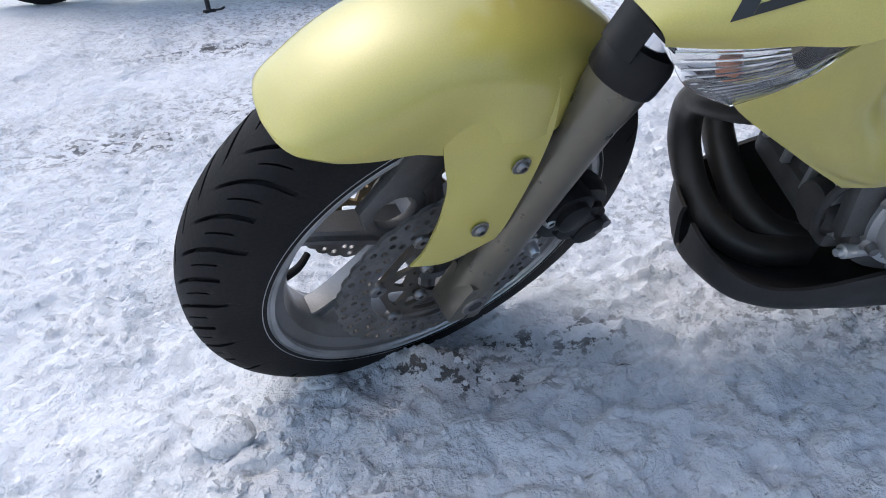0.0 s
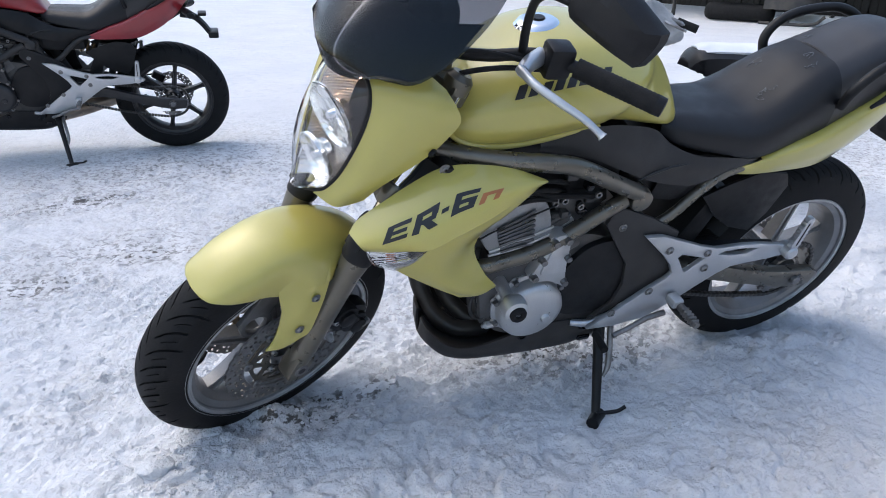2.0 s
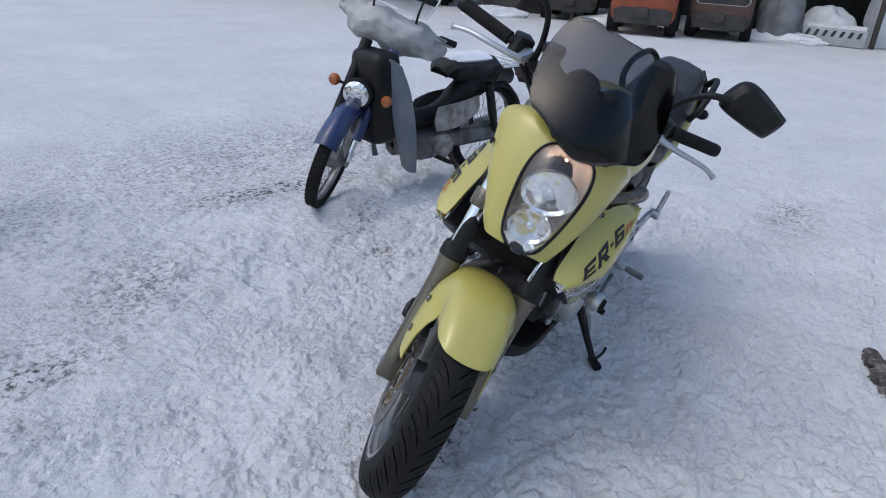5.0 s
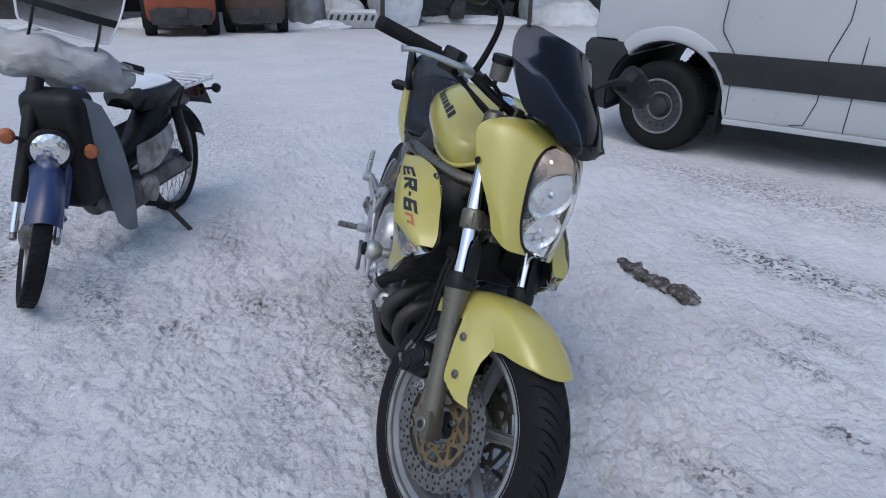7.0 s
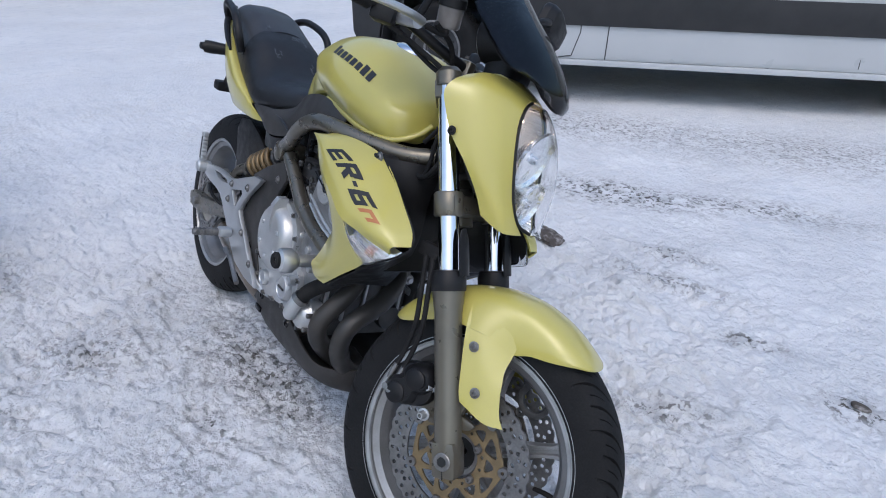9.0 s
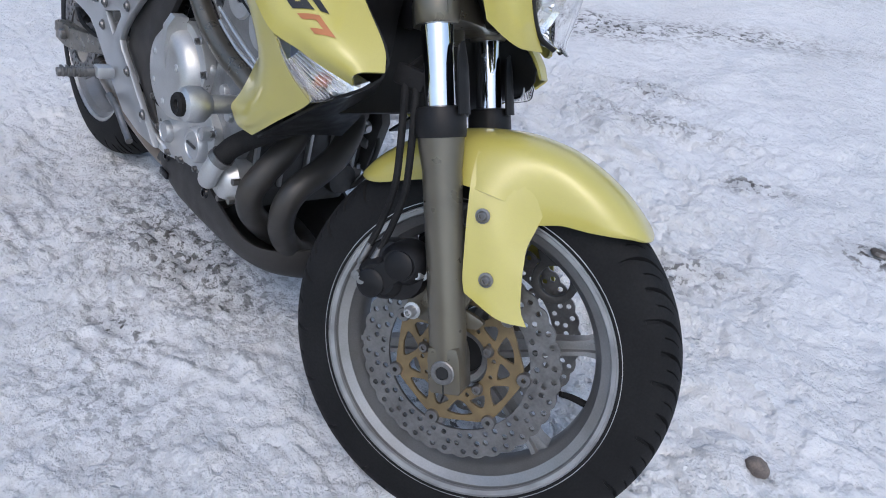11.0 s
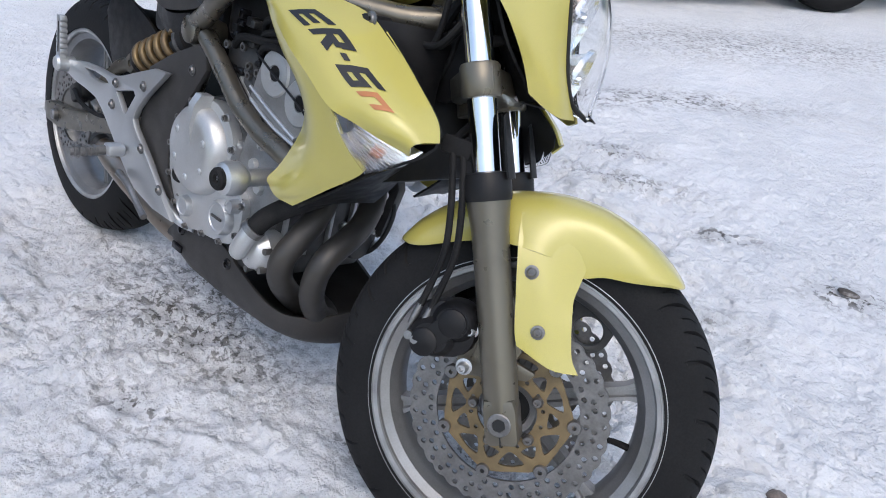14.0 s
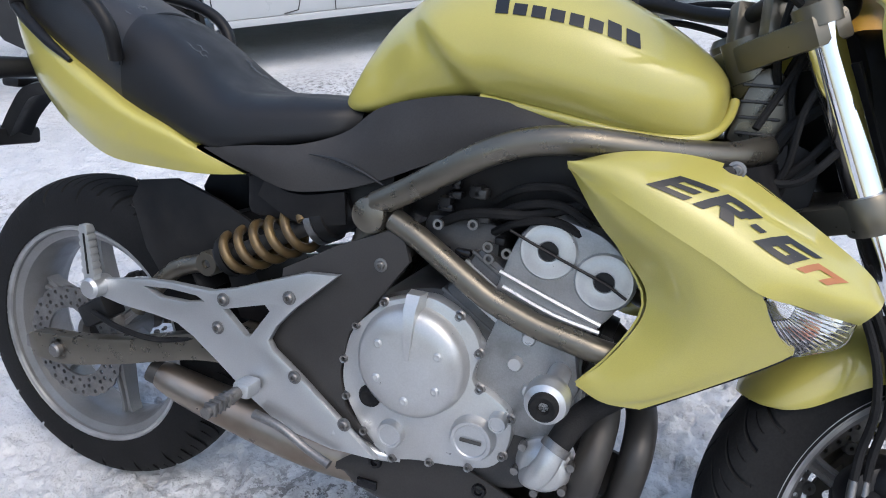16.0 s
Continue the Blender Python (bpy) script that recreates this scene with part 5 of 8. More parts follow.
def build_frame(root, S):
    F = S["frame"]
    for o in (-1, 1):
        up = [(.640, o * .152, .683), (.690, o * .162, .710), (.745, o * .178, .743), (.800, o * .188, .774), (.850, o * .190, .794), (.905, o * .186, .802), (.960, o * .170, .801), (1.023, o * .138, .797), (1.085, o * .095, .798), (1.125, o * .05, .808)]
        part("frame_tube", tube(up, .0178, 20, 80), F, root, S["frame_label"])
        dn = [(.665, o * .146, .664), (.705, o * .150, .645), (.750, o * .154, .619), (.795, o * .158, .593), (.825, o * .159, .577), (.885, o * .160, .556), (.930, o * .159, .546), (.972, o * .157, .537), (1.01, o * .14, .528)]
        part("frame_tube", tube(dn, .0172, 20, 80), F, root)
        part("frame_tube", tube([(.63, o * .118, .655), (.60, o * .118, .58), (.56, o * .118, .48), (.53, o * .118, .40), (.53, o * .115, .32)], .024, 16, 50), S["dark_frame"], root)
        if o > 0:
            part("subframe_tube", tube([(.60, o * .125, .55), (.52, o * .130, .585), (.40, o * .12, .685), (.20, o * .10, .72), (0, o * .06, .79)], .0125, 14, 50), F, root, "grey subframe tube")
        cap = part("frame_cap", lathe([(0, o * .170), (.020, o * .169), (.0245, o * .166), (.0255, o * .160), (.0255, o * .10)], (.634, 0, .668), 30), F, root, "round grey frame boss cap")
        part("boss", tube([(.628, o * .10, .664), (.628, o * .148, .664)], .027, 20, smooth=False), F, cap)
        # black cover below tank and seat
        rows = [[(.325, o * .128, .724), (.42, o * .133, .738), (.50, o * .129, .748), (.565, o * .112, .772), (.62, o * .116, .812), (.70, o * .128, .834), (.77, o * .136, .841), (.83, o * .139, .834), (.895, o * .139, .820)],
                [(.370, o * .130, .708), (.44, o * .142, .715), (.51, o * .142, .720), (.58, o * .136, .735), (.64, o * .138, .765), (.71, o * .146, .79), (.77, o * .150, .805), (.83, o * .150, .812), (.895, o * .143, .812)],
                [(.415, o * .128, .694), (.45, o * .138, .687), (.50, o * .142, .680), (.58, o * .143, .694), (.64, o * .144, .715), (.70, o * .147, .742), (.76, o * .150, .770), (.82, o * .150, .790), (.895, o * .143, .802)]]
        b, _ = sheet(rows, 50, 14, .004, inward=(.6, 0, .75))
        part("side_cover", b, S["cover"], root, "dark grey moulded side cover under the seat", angle=50)
        part("cover_slit", tube([(.525, o * .1435, .738), (.569, o * .1440, .735), (.613, o * .1445, .723), (.645, o * .1450, .709)], [.001, .0028, .0030, .0012], 8, 24), DECAL, root)
        rows2 = [[(.44, o * .12, .69), (.50, o * .13, .676), (.58, o * .13, .69)], [(.42, o * .11, .66), (.50, o * .12, .63), (.58, o * .12, .64)]]
        part("inner_cover", sheet(rows2, 9, 5, .006)[0], BLACKP, root)
    head = lathe([(.026, .0), (.032, .003), (.032, .02), (.027, .024), (.027, .15), (.032, .154), (.032, .17), (.026, .174)], seg=28, axis='Z')
    part("steering_head", head, F, root, "grey frame steering head", Matrix.Translation(along(.495, -.032)) @ Matrix.Rotation(-RAKE, 4, 'Y'))
    part("head_gusset", plate(rounded([(1.075, .815), (1.12, .79), (1.165, .80), (1.15, .86), (1.125, .905), (1.10, .90), (1.085, .86)], 40), -.034, .034, bevel=.008), F, root, "cast steering head gusset")
    for k in range(4):
        part("head_rib", block(1.085, 1.135, -.040, .040, .822 + .020 * k, .826 + .020 * k, .0015), ENGINEDARK, root)
    for o in (-1, 1):
        for y, r, pts in ((.052, .008, ((1.20, .88), (1.15, .84), (1.12, .79), (1.06, .775), (1.00, .78))), (.066, .0055, ((1.21, .86), (1.17, .80), (1.13, .765), (1.07, .755), (1.00, .76))),
                          (.080, .0045, ((1.18, .92), (1.155, .86), (1.145, .78), (1.10, .735), (1.03, .735))), (.045, .0045, ((1.16, .95), (1.14, .89), (1.155, .80), (1.14, .73), (1.08, .70))),
                          (.092, .005, ((1.20, .82), (1.16, .775), (1.10, .772), (1.05, .765), (1.02, .742)))):
            part("harness_cable", tube([(x, o * y, z) for x, z in pts], r, 8, 36), RUBBER, root, "black wiring harness cable")
        part("harness_plug", block(1.085, 1.125, o * .082 - .012, o * .082 + .012, .752, .776, .004), BLACKP, root)
        part("head_cover", plate(rounded([(1.10, .70), (1.17, .70), (1.19, .78), (1.165, .815), (1.125, .80)], 30), o * .040 - .004, o * .040 + .004, bevel=.002), BLACKP, root)
    part("airbox", block(.66, 1.03, -.115, .115, .66, .82, .03, 3), BLACKP, root, "black airbox under the tank")
    part("battery_box", block(.39, .65, -.112, .112, .62, .74, .02), BLACKP, root, "black battery box under the seat")
    part("throttle_body", block(.70, .82, -.13, .13, .60, .68, .02, 2), ENGINEDARK, root)
    r = random.Random(11)
    for o in (-1, 1):
        for i in range(11):
            x, z = r.uniform(.715, .85), r.uniform(.615, .725)
            part("connector", block(x, x + r.uniform(.012, .026), o * .130 - .010, o * .130 + r.uniform(.004, .016), z, z + r.uniform(.010, .018), .003), r.choice((BLACKP, BLACKG, ENGINEDARK)), root)
        for i in range(5):
            x, z = r.uniform(.73, .84), r.uniform(.63, .72)
            part("hose_clip", lathe([(.004, 0), (.0075, 0), (.0075, o * .006), (.004, o * .006)], (x, o * .142, z), 12, closed=True), STEEL, root)
        for i in range(3):
            z = .66 + .022 * i
            part("vacuum_hose", tube([(.80, o * .12, z), (.845, o * .150, z + .028), (.895, o * .155, z + .036), (.935, o * .14, z + .015)], .0058, 8, 26), RUBBER, root)
        for i in range(6):
            z = .70 + .016 * i
            p = [(1.14, o * .04, z + .03), (1.08, o * .10, z + r.uniform(-.01, .02)), (1.02, o * .12, z + r.uniform(-.02, .02)), (.95, o * .12, z - .03)]
            part("wiring", tube(p, r.choice((.004, .005, .007)), 8, 24), RUBBER, root)
        part("hose", tube([(.72, o * .12, .66), (.78, o * .15, .69), (.86, o * .15, .70), (.92, o * .14, .72)], .007, 8, 30), RUBBER, root)


SHROUD_TOP = [(.905, .203, .778), (.965, .188, .797), (1.03, .168, .800), (1.088, .150, .789), (1.14, .145, .760), (1.20, .148, .722), (1.245, .150, .690), (1.262, .156, .666)]
SHROUD_RIDGE = [(.908, .207, .771), (.962, .224, .752), (1.02, .236, .725), (1.075, .239, .699), (1.128, .237, .670), (1.166, .221, .660), (1.202, .205, .650), (1.238, .182, .640)]


def build_shroud(root, mat, S, lettering=True):
    for o in (-1, 1):
        def f(p):
            return (p[0], o * p[1], p[2])
        mid1 = [tuple((a * .62 + b * .38) for a, b in zip(p, q)) for p, q in zip(SHROUD_TOP, SHROUD_RIDGE)]
        mid2 = [tuple((a * .28 + b * .72) for a, b in zip(p, q)) for p, q in zip(SHROUD_TOP, SHROUD_RIDGE)]
        swell = [0, .003, .007, .011, .014, .016, .014, .008]
        mid1 = [(x, y + .010 + w, z + .006) for (x, y, z), w in zip(mid1, swell)]
        mid2 = [(x, y + .009 + w * .8, z + .006) for (x, y, z), w in zip(mid2, swell)]
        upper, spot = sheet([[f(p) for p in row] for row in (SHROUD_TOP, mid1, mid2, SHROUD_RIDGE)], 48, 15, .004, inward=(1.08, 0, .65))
        lowrows = [[(.905, .203, .778), (.906, .205, .775), (.907, .207, .772)],
                   [(.925, .197, .745), (.945, .216, .746), (.962, .224, .752)],
                   [(.950, .192, .710), (.990, .222, .712), (1.02, .236, .725)],
                   [(.985, .188, .674), (1.04, .226, .683), (1.075, .239, .699)],
                   [(1.012, .184, .640), (1.07, .224, .650), (1.128, .235, .670)],
                   [(1.016, .182, .608), (1.08, .218, .620), (1.145, .224, .640)],
                   [(1.000, .182, .570), (1.08, .210, .580), (1.162, .211, .616)],
                   [(.975, .181, .530), (1.06, .203, .540), (1.178, .196, .596)],
                   [(.952, .180, .504), (1.02, .193, .500), (1.10, .192, .535)],
                   [(.948, .178, .494), (.985, .184, .482), (1.03, .184, .484)]]
        lower, _ = sheet([[f(p) for p in r] for r in lowrows], 16, 44, .004, inward=(1.05, 0, .62))
        sh = part("radiator_shroud", join(upper, lower), mat, root, S["shroud_label"], angle=42)
        bolt(sh, f((1.088, .156, .787)), STEEL, .0075, out=o, h=.005)
        # inner flange that closes the shroud towards the radiator
        rows = [[f(p) for p in ((.907, .20, .773), (.985, .182, .672), (1.014, .178, .615), (.985, .176, .545), (.948, .174, .495))],
                [f(p) for p in ((.93, .19, .762), (1.0, .15, .675), (1.03, .14, .615), (1.01, .14, .55), (.98, .14, .51))]]
        part("inner_flange", sheet(rows, 20, 5, .003)[0], mat, sh)
        # turn signal let into the nose
        rows = [[(1.130, .235, .669), (1.131, .234, .668), (1.132, .233, .667)],
                [(1.166, .220, .660), (1.160, .228, .645), (1.147, .224, .638)],
                [(1.200, .204, .650), (1.190, .216, .630), (1.164, .211, .614)],
                [(1.236, .181, .640), (1.222, .197, .616), (1.180, .196, .594)]]
        shell, lspot = sheet([[f(p) for p in r] for r in rows], 13, 17, .002, inward=(1.15, 0, .63))
        rowsb = [[(x, y - .028, z + .004) for x, y, z in r] for r in rows]
        sig = part("turn_signal", sheet([[f(p) for p in r] for r in rowsb], 9, 9, .003)[0], REFLECT, sh, "clear turn signal with an amber bulb")
        ln = part("signal_lens", shell, LENS, sig)
        ln.visible_shadow = False
        ribs = bmesh.new()
        for u in np.linspace(.06, .94, 11):
            tube([lspot(u, v, -.003) for v in np.linspace(.35, .97, 8)], .0012, 5, bm=ribs, smooth=False)
        part("lens_rib", ribs, LENS, sig).visible_shadow = False
        part("amber_bulb", block(-.009, .009, -.006, .006, -.007, .007, .004), AMBER, sig, "amber bulb", Matrix.Translation(f((1.190, .192, .628))) @ Matrix.Rotation(o * radians(-30), 4, 'Z'))
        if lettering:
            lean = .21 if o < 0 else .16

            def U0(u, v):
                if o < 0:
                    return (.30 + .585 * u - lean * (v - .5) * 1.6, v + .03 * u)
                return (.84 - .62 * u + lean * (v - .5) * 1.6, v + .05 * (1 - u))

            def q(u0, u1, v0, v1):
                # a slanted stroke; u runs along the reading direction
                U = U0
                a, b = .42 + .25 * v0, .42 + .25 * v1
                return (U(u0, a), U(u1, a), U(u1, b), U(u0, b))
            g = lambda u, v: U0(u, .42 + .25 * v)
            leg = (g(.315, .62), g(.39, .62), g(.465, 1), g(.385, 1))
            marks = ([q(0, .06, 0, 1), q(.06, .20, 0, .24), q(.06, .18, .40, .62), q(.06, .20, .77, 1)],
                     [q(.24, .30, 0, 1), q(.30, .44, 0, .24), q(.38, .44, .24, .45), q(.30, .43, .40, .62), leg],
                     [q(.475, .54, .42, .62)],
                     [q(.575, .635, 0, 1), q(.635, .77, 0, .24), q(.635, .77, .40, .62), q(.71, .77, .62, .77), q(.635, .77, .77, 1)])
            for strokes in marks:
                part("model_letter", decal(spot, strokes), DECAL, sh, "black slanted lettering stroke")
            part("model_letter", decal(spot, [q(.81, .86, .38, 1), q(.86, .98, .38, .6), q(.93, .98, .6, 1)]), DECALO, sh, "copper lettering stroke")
    rad = part("radiator", block(-.022, .022, -.165, .165, -.115, .125, .01), BLACKP, root, "black radiator", Matrix.Translation((1.10, 0, .67)) @ Matrix.Rotation(radians(-16), 4, 'Y'))
    for o in (-1, 1):
        # dark trim that fills the gap between radiator and shroud
        rows = [[(1.09, o * .15, .785), (1.12, o * .10, .79), (1.14, o * .04, .79)], [(1.19, o * .146, .722), (1.165, o * .12, .72), (1.15, o * .06, .72)], [(1.255, o * .150, .664), (1.18, o * .13, .64), (1.15, o * .06, .64)], [(1.18, o * .185, .594), (1.15, o * .14, .57), (1.12, o * .06, .56)], [(1.035, o * .178, .486), (1.06, o * .12, .50), (1.07, o * .05, .50)]]
        part("radiator_trim", sheet(rows, 9, 24, .004)[0], BLACKP, root, "black plastic radiator surround")


def rounded(outline, n):
    return [tuple(p) for p in spline([*outline, outline[0]], n)[:-1]]


def build_engine(root, S):
    E, D = S["engine"], ENGINEDARK
    case = [(.56, .40), (.60, .33), (.66, .285), (.80, .275), (.90, .30), (.93, .36), (.90, .44), (.86, .50), (.78, .57), (.68, .56), (.60, .50)]
    eng = part("engine", plate(rounded(case, 66), -.135, .135, bevel=.012), D, root, "grey parallel-twin engine block")
    cov = [(.664, .545), (.705, .560), (.744, .563), (.790, .540), (.812, .505), (.806, .455), (.835, .440), (.866, .415), (.866, .365), (.845, .330), (.794, .316), (.735, .308), (.690, .300), (.652, .322), (.615, .375), (.603, .42), (.615, .49)]
    flange = part("clutch_cover", plate(rounded(cov, 85), -.158, -.130, bevel=.005), E, eng, "grey cast clutch cover")
    dome = lathe([(0, -.186), (.05, -.186), (.072, -.183), (.081, -.174), (.086, -.155)], seg=56)
    part("cover_dome", dome, E, flange, m=Matrix.Translation((.716, 0, .466)))
    rib = loft([[(.716 + w, y, .466 + z) for w, y in ((-.004 - .008 * k, -.155), (-.003 - .006 * k, yy), (.003 + .006 * k, yy), (.004 + .008 * k, -.155))] for k, z, yy in ((0, .010, -.187), (.5, .045, -.192), (1, .085, -.190), (1.1, .105, -.178))])
    part("cover_rib", rib, E, flange)
    for a in range(0, 360, 60):
        p = (.716 + .052 * math.cos(radians(a + 30)), -.186, .466 + .052 * math.sin(radians(a + 30)))
        part("dimple", lathe([(0, -.0015), (.004, -.0025), (.0065, -.001), (.007, .001)], p, 12), E, flange)
    hull = rounded(cov, 15)
    for x, z in hull:
        part("cover_bolt", lathe([(.003, 0), (.0034, -.007), (.0058, -.008), (.0060, -.002), (.0085, 0)], (x * .985 + .716 * .015, -.156, z * .985 + .466 * .015), 10), STEEL, flange)
    for x, z, r, y in ((.816, .372, .031, -.168), (.851, .408, .0125, -.170), (.690, .343, .020, -.164)):
        c = part("cover_cap", lathe([(0, y - .004), (r * .75, y - .004), (r * .8, y - .006), (r * .95, y - .006), (r, y - .003), (r * 1.08, y + .004), (r * 1.12, -.150)], (x, 0, z), 30), ALLOY, flange, "machined round engine cap")
        if r > .022:
            part("slot", block(x - .016, x + .016, y - .0075, y - .004, z - .0025, z + .0025, .001), D, c, m=roll(0))
    part("breather_plug", lathe([(.018, -.162), (.014, -.168), (.010, -.168), (0, -.160)], (.652, 0, .395), 18), RUBBER, flange)
    # left side covers
    gen = lathe([(0, .190), (.052, .189), (.066, .186), (.074, .180), (.078, .170), (.079, .150), (.088, .147), (.089, .13)], seg=60)
    gc = part("generator_cover", gen, E, eng, "round grey generator cover", Matrix.Translation((.842, 0, .396)))
    for a in range(15, 375, 45):
        part("cover_bolt", lathe([(0, .160), (.006, .160), (.0065, .150), (.0105, .146)], (.086 * math.cos(radians(a)), 0, .086 * math.sin(radians(a))), 10), STEEL, gc)
    part("timing_cap", lathe([(0, .196), (.009, .196), (.0115, .193), (.0125, .186)], (-.030, 0, -.012), 20), E, gc)
    sp = [(.772, .455), (.812, .478), (.862, .488), (.852, .530), (.838, .572), (.826, .602), (.800, .606), (.786, .585), (.782, .530)]
    lc = part("left_cover", plate(rounded(sp, 60), .13, .172, bevel=.006), E, eng, "grey cast engine side cover with a raised rim")
    part("cover_web", plate(rounded([(.80, .50), (.842, .505), (.830, .560), (.815, .585), (.800, .575)], 30), .170, .1755, bevel=.002), E, lc)
    part("sprocket_cover", plate(rounded([(.56, .42), (.62, .34), (.74, .34), (.78, .44), (.72, .54), (.62, .54)], 40), .125, .150, bevel=.008), BLACKP, eng, "black sprocket cover")
    for x, z in ((.797, .595), (.826, .592), (.786, .545), (.845, .545), (.779, .475), (.856, .500)):
        part("cover_bolt", lathe([(.004, .184), (.0075, .184), (.0075, .172), (.0105, .168)], (x, 0, z), 10), STEEL, eng)
    # cylinders lean forward: a finned block and the head with two cam caps on each side
    tilt = Matrix.Translation((.80, 0, .52)) @ Matrix.Rotation(radians(33), 4, 'Y')
    cyl = part("cylinder_block", block(-.075, .075, -.138, .138, -.02, .10, .012), ENGINEMID, eng, m=tilt)
    for i in range(5):
        part("cooling_fin", block(-.078, .078, -.1395, .1395, .012 + .018 * i, .018 + .018 * i, .002), ENGINEMID if not i % 2 else E, cyl)
    headp = [(.822, .592), (.836, .645), (.852, .678), (.884, .700), (.925, .695), (.957, .684), (.985, .660), (.996, .632), (.985, .598), (.958, .562), (.91, .545), (.86, .556)]
    part("cylinder_head", plate(rounded(headp, 60), -.150, .150, bevel=.008), ENGINEHEAD, eng, "grey cylinder head with round cam caps")
    for o in (-1, 1):
        for x, z in ((.887, .656), (.962, .628)) if o < 0 else ():
            part("cam_cap", lathe([(.012, o * .148), (.014, o * .1525), (.026, o * .1545), (.030, o * .1530), (.036, o * .1535), (.040, o * .148)], (x, 0, z), 34), E, eng)
            part("cam_plug", lathe([(0, o * .152), (.0125, o * .152), (.013, o * .146)], (x, 0, z), 18), BLACKP, eng)
        part("gasket_line", tube([(.835, o * .1555, .677), (.887, o * .1555, .656), (.962, o * .1555, .628), (.992, o * .1555, .612)], .0020, 6, 20), BLACKP, eng)
        for k in range(3):
            part("head_fin", tube([(.826 + .006 * k, o * .151, .618 - .020 * k), (.90, o * .153, .592 - .018 * k), (.965, o * .151, .570 - .010 * k)], .0035, 6, 16), E, eng)
    # the bare barrels on the left carry close fins
    for k in range(8):
        f = k / 7
        part("head_fin", tube([(.957 - .017 * f, .153, .628 - .060 * f), (.915 - .015 * f, .156, .650 - .070 * f), (.878 - .012 * f, .153, .668 - .090 * f)], .0032, 6, 14), ENGINEMID, eng)
    for dx, dz, r in ((.80, .505, .014), (.86, .49, .011), (.885, .455, .012), (.875, .53, .010)):
        part("casting_boss", lathe([(0, -.150), (r * .8, -.150), (r, -.146), (r * 1.2, -.125)], (dx, 0, dz), 14), E, eng)
    part("block_side", plate([(.79, .43), (.83, .56), (.93, .56), (.95, .47), (.92, .38), (.86, .38)], -.142, -.12, bevel=.006), ENGINEHEAD, eng)
    # left flank in the darker grey: its shadow is put into the colour
    part("block_side", plate([(.84, .47), (.85, .57), (.93, .56), (.97, .47), (.95, .36), (.88, .36)], .12, .142, bevel=.006), ENGINEMID, eng)
    # water pump with its elbow
    wp = part("water_pump", lathe([(0, -.172), (.024, -.172), (.032, -.166), (.036, -.155), (.040, -.15), (.040, -.12)], (.918, 0, .352), 30), E, eng, "cast water pump with a hose elbow")
    part("pump_elbow", tube([(.900, -.172, .342), (.914, -.186, .354), (.926, -.187, .376), (.934, -.180, .400)], [.013, .0165, .0165, .016], 16), S["engine"], wp)
    part("hose_clamp", tube([(.932, -.181, .396), (.937, -.176, .406)], .0205, 20, smooth=False), STEEL, wp)
    part("coolant_hose", tube([(.934, -.180, .398), (.946, -.168, .424), (.966, -.150, .448), (1.00, -.138, .474), (1.05, -.13, .51)], .0175, 14), RUBBER, root, "black coolant hose")
    for a in range(20, 380, 60):
        part("pump_bolt", lathe([(0, -.164), (.006, -.164), (.006, -.150)], (.918 + .040 * math.cos(radians(a)), 0, .352 + .040 * math.sin(radians(a))), 8), STEEL, wp)
    for o in (-1, 1):
        bz = .490 if o < 0 else .474
        sl = part("crash_bobbin", lathe([(0, o * .250), (.014, o * .250), (.018, o * .247), (.026, o * .243), (.029, o * .230), (.028, o * .215), (.020, o * .205), (.015, o * .20), (.015, o * .13)], (.922, 0, bz), 32), ALLOY, root, "turned alloy crash bobbin with black end")
        part("bobbin_end", lathe([(0, o * .250), (.006, o * .250), (.008, o * .255), (.015, o * .257), (.0185, o * .253), (.0185, o * .244)], (.922, 0, bz), 28), RUBBER, sl)
    # clutter between block and radiator
    part("oil_filter", lathe([(0, .06), (.03, .06), (.034, .05), (.034, -.02), (0, -.02)], seg=24, axis="X"), D, root, "dark oil filter", Matrix.Translation((.885, .075, .345)))
    r = random.Random(12)
    for x, y, z, q in ((.955, .10, .455, .013), (.945, .125, .415, .011), (.935, .085, .395, .014), (.93, .12, .365, .010), (.925, .05, .43, .012), (.94, .03, .385, .010), (.92, .10, .325, .012), (.925, -.04, .40, .011), (.935, .135, .33, .009)):
        part("casting_boss", lathe([(0, .016), (q * .55, .016), (q * .6, .010), (q, .008), (q * 1.25, -.035)], seg=12, axis='X'), S["engine"], eng, m=Matrix.Translation((x - .012, y, z)) @ Matrix.Rotation(r.uniform(-.2, .3), 4, 'Z'))
    for y0, y1, z0, z1, x1 in ((-.125, -.01, .33, .50, .935), (.0, .12, .34, .50, .93), (-.10, .10, .29, .34, .925)):
        part("block_front", block(.88, x1, y0, y1, z0, z1, .010), ENGINEMID, eng)
    for k in range(5):
        part("front_rib", block(.93, .942, -.118 + .052 * k, -.110 + .052 * k, .34, .49, .002), E, eng)
    part("oil_line", tube([(.93, .13, .46), (.965, .125, .43), (.968, .115, .38), (.95, .105, .335), (.92, .09, .31)], .005, 10), D, eng, "bent dark oil line")


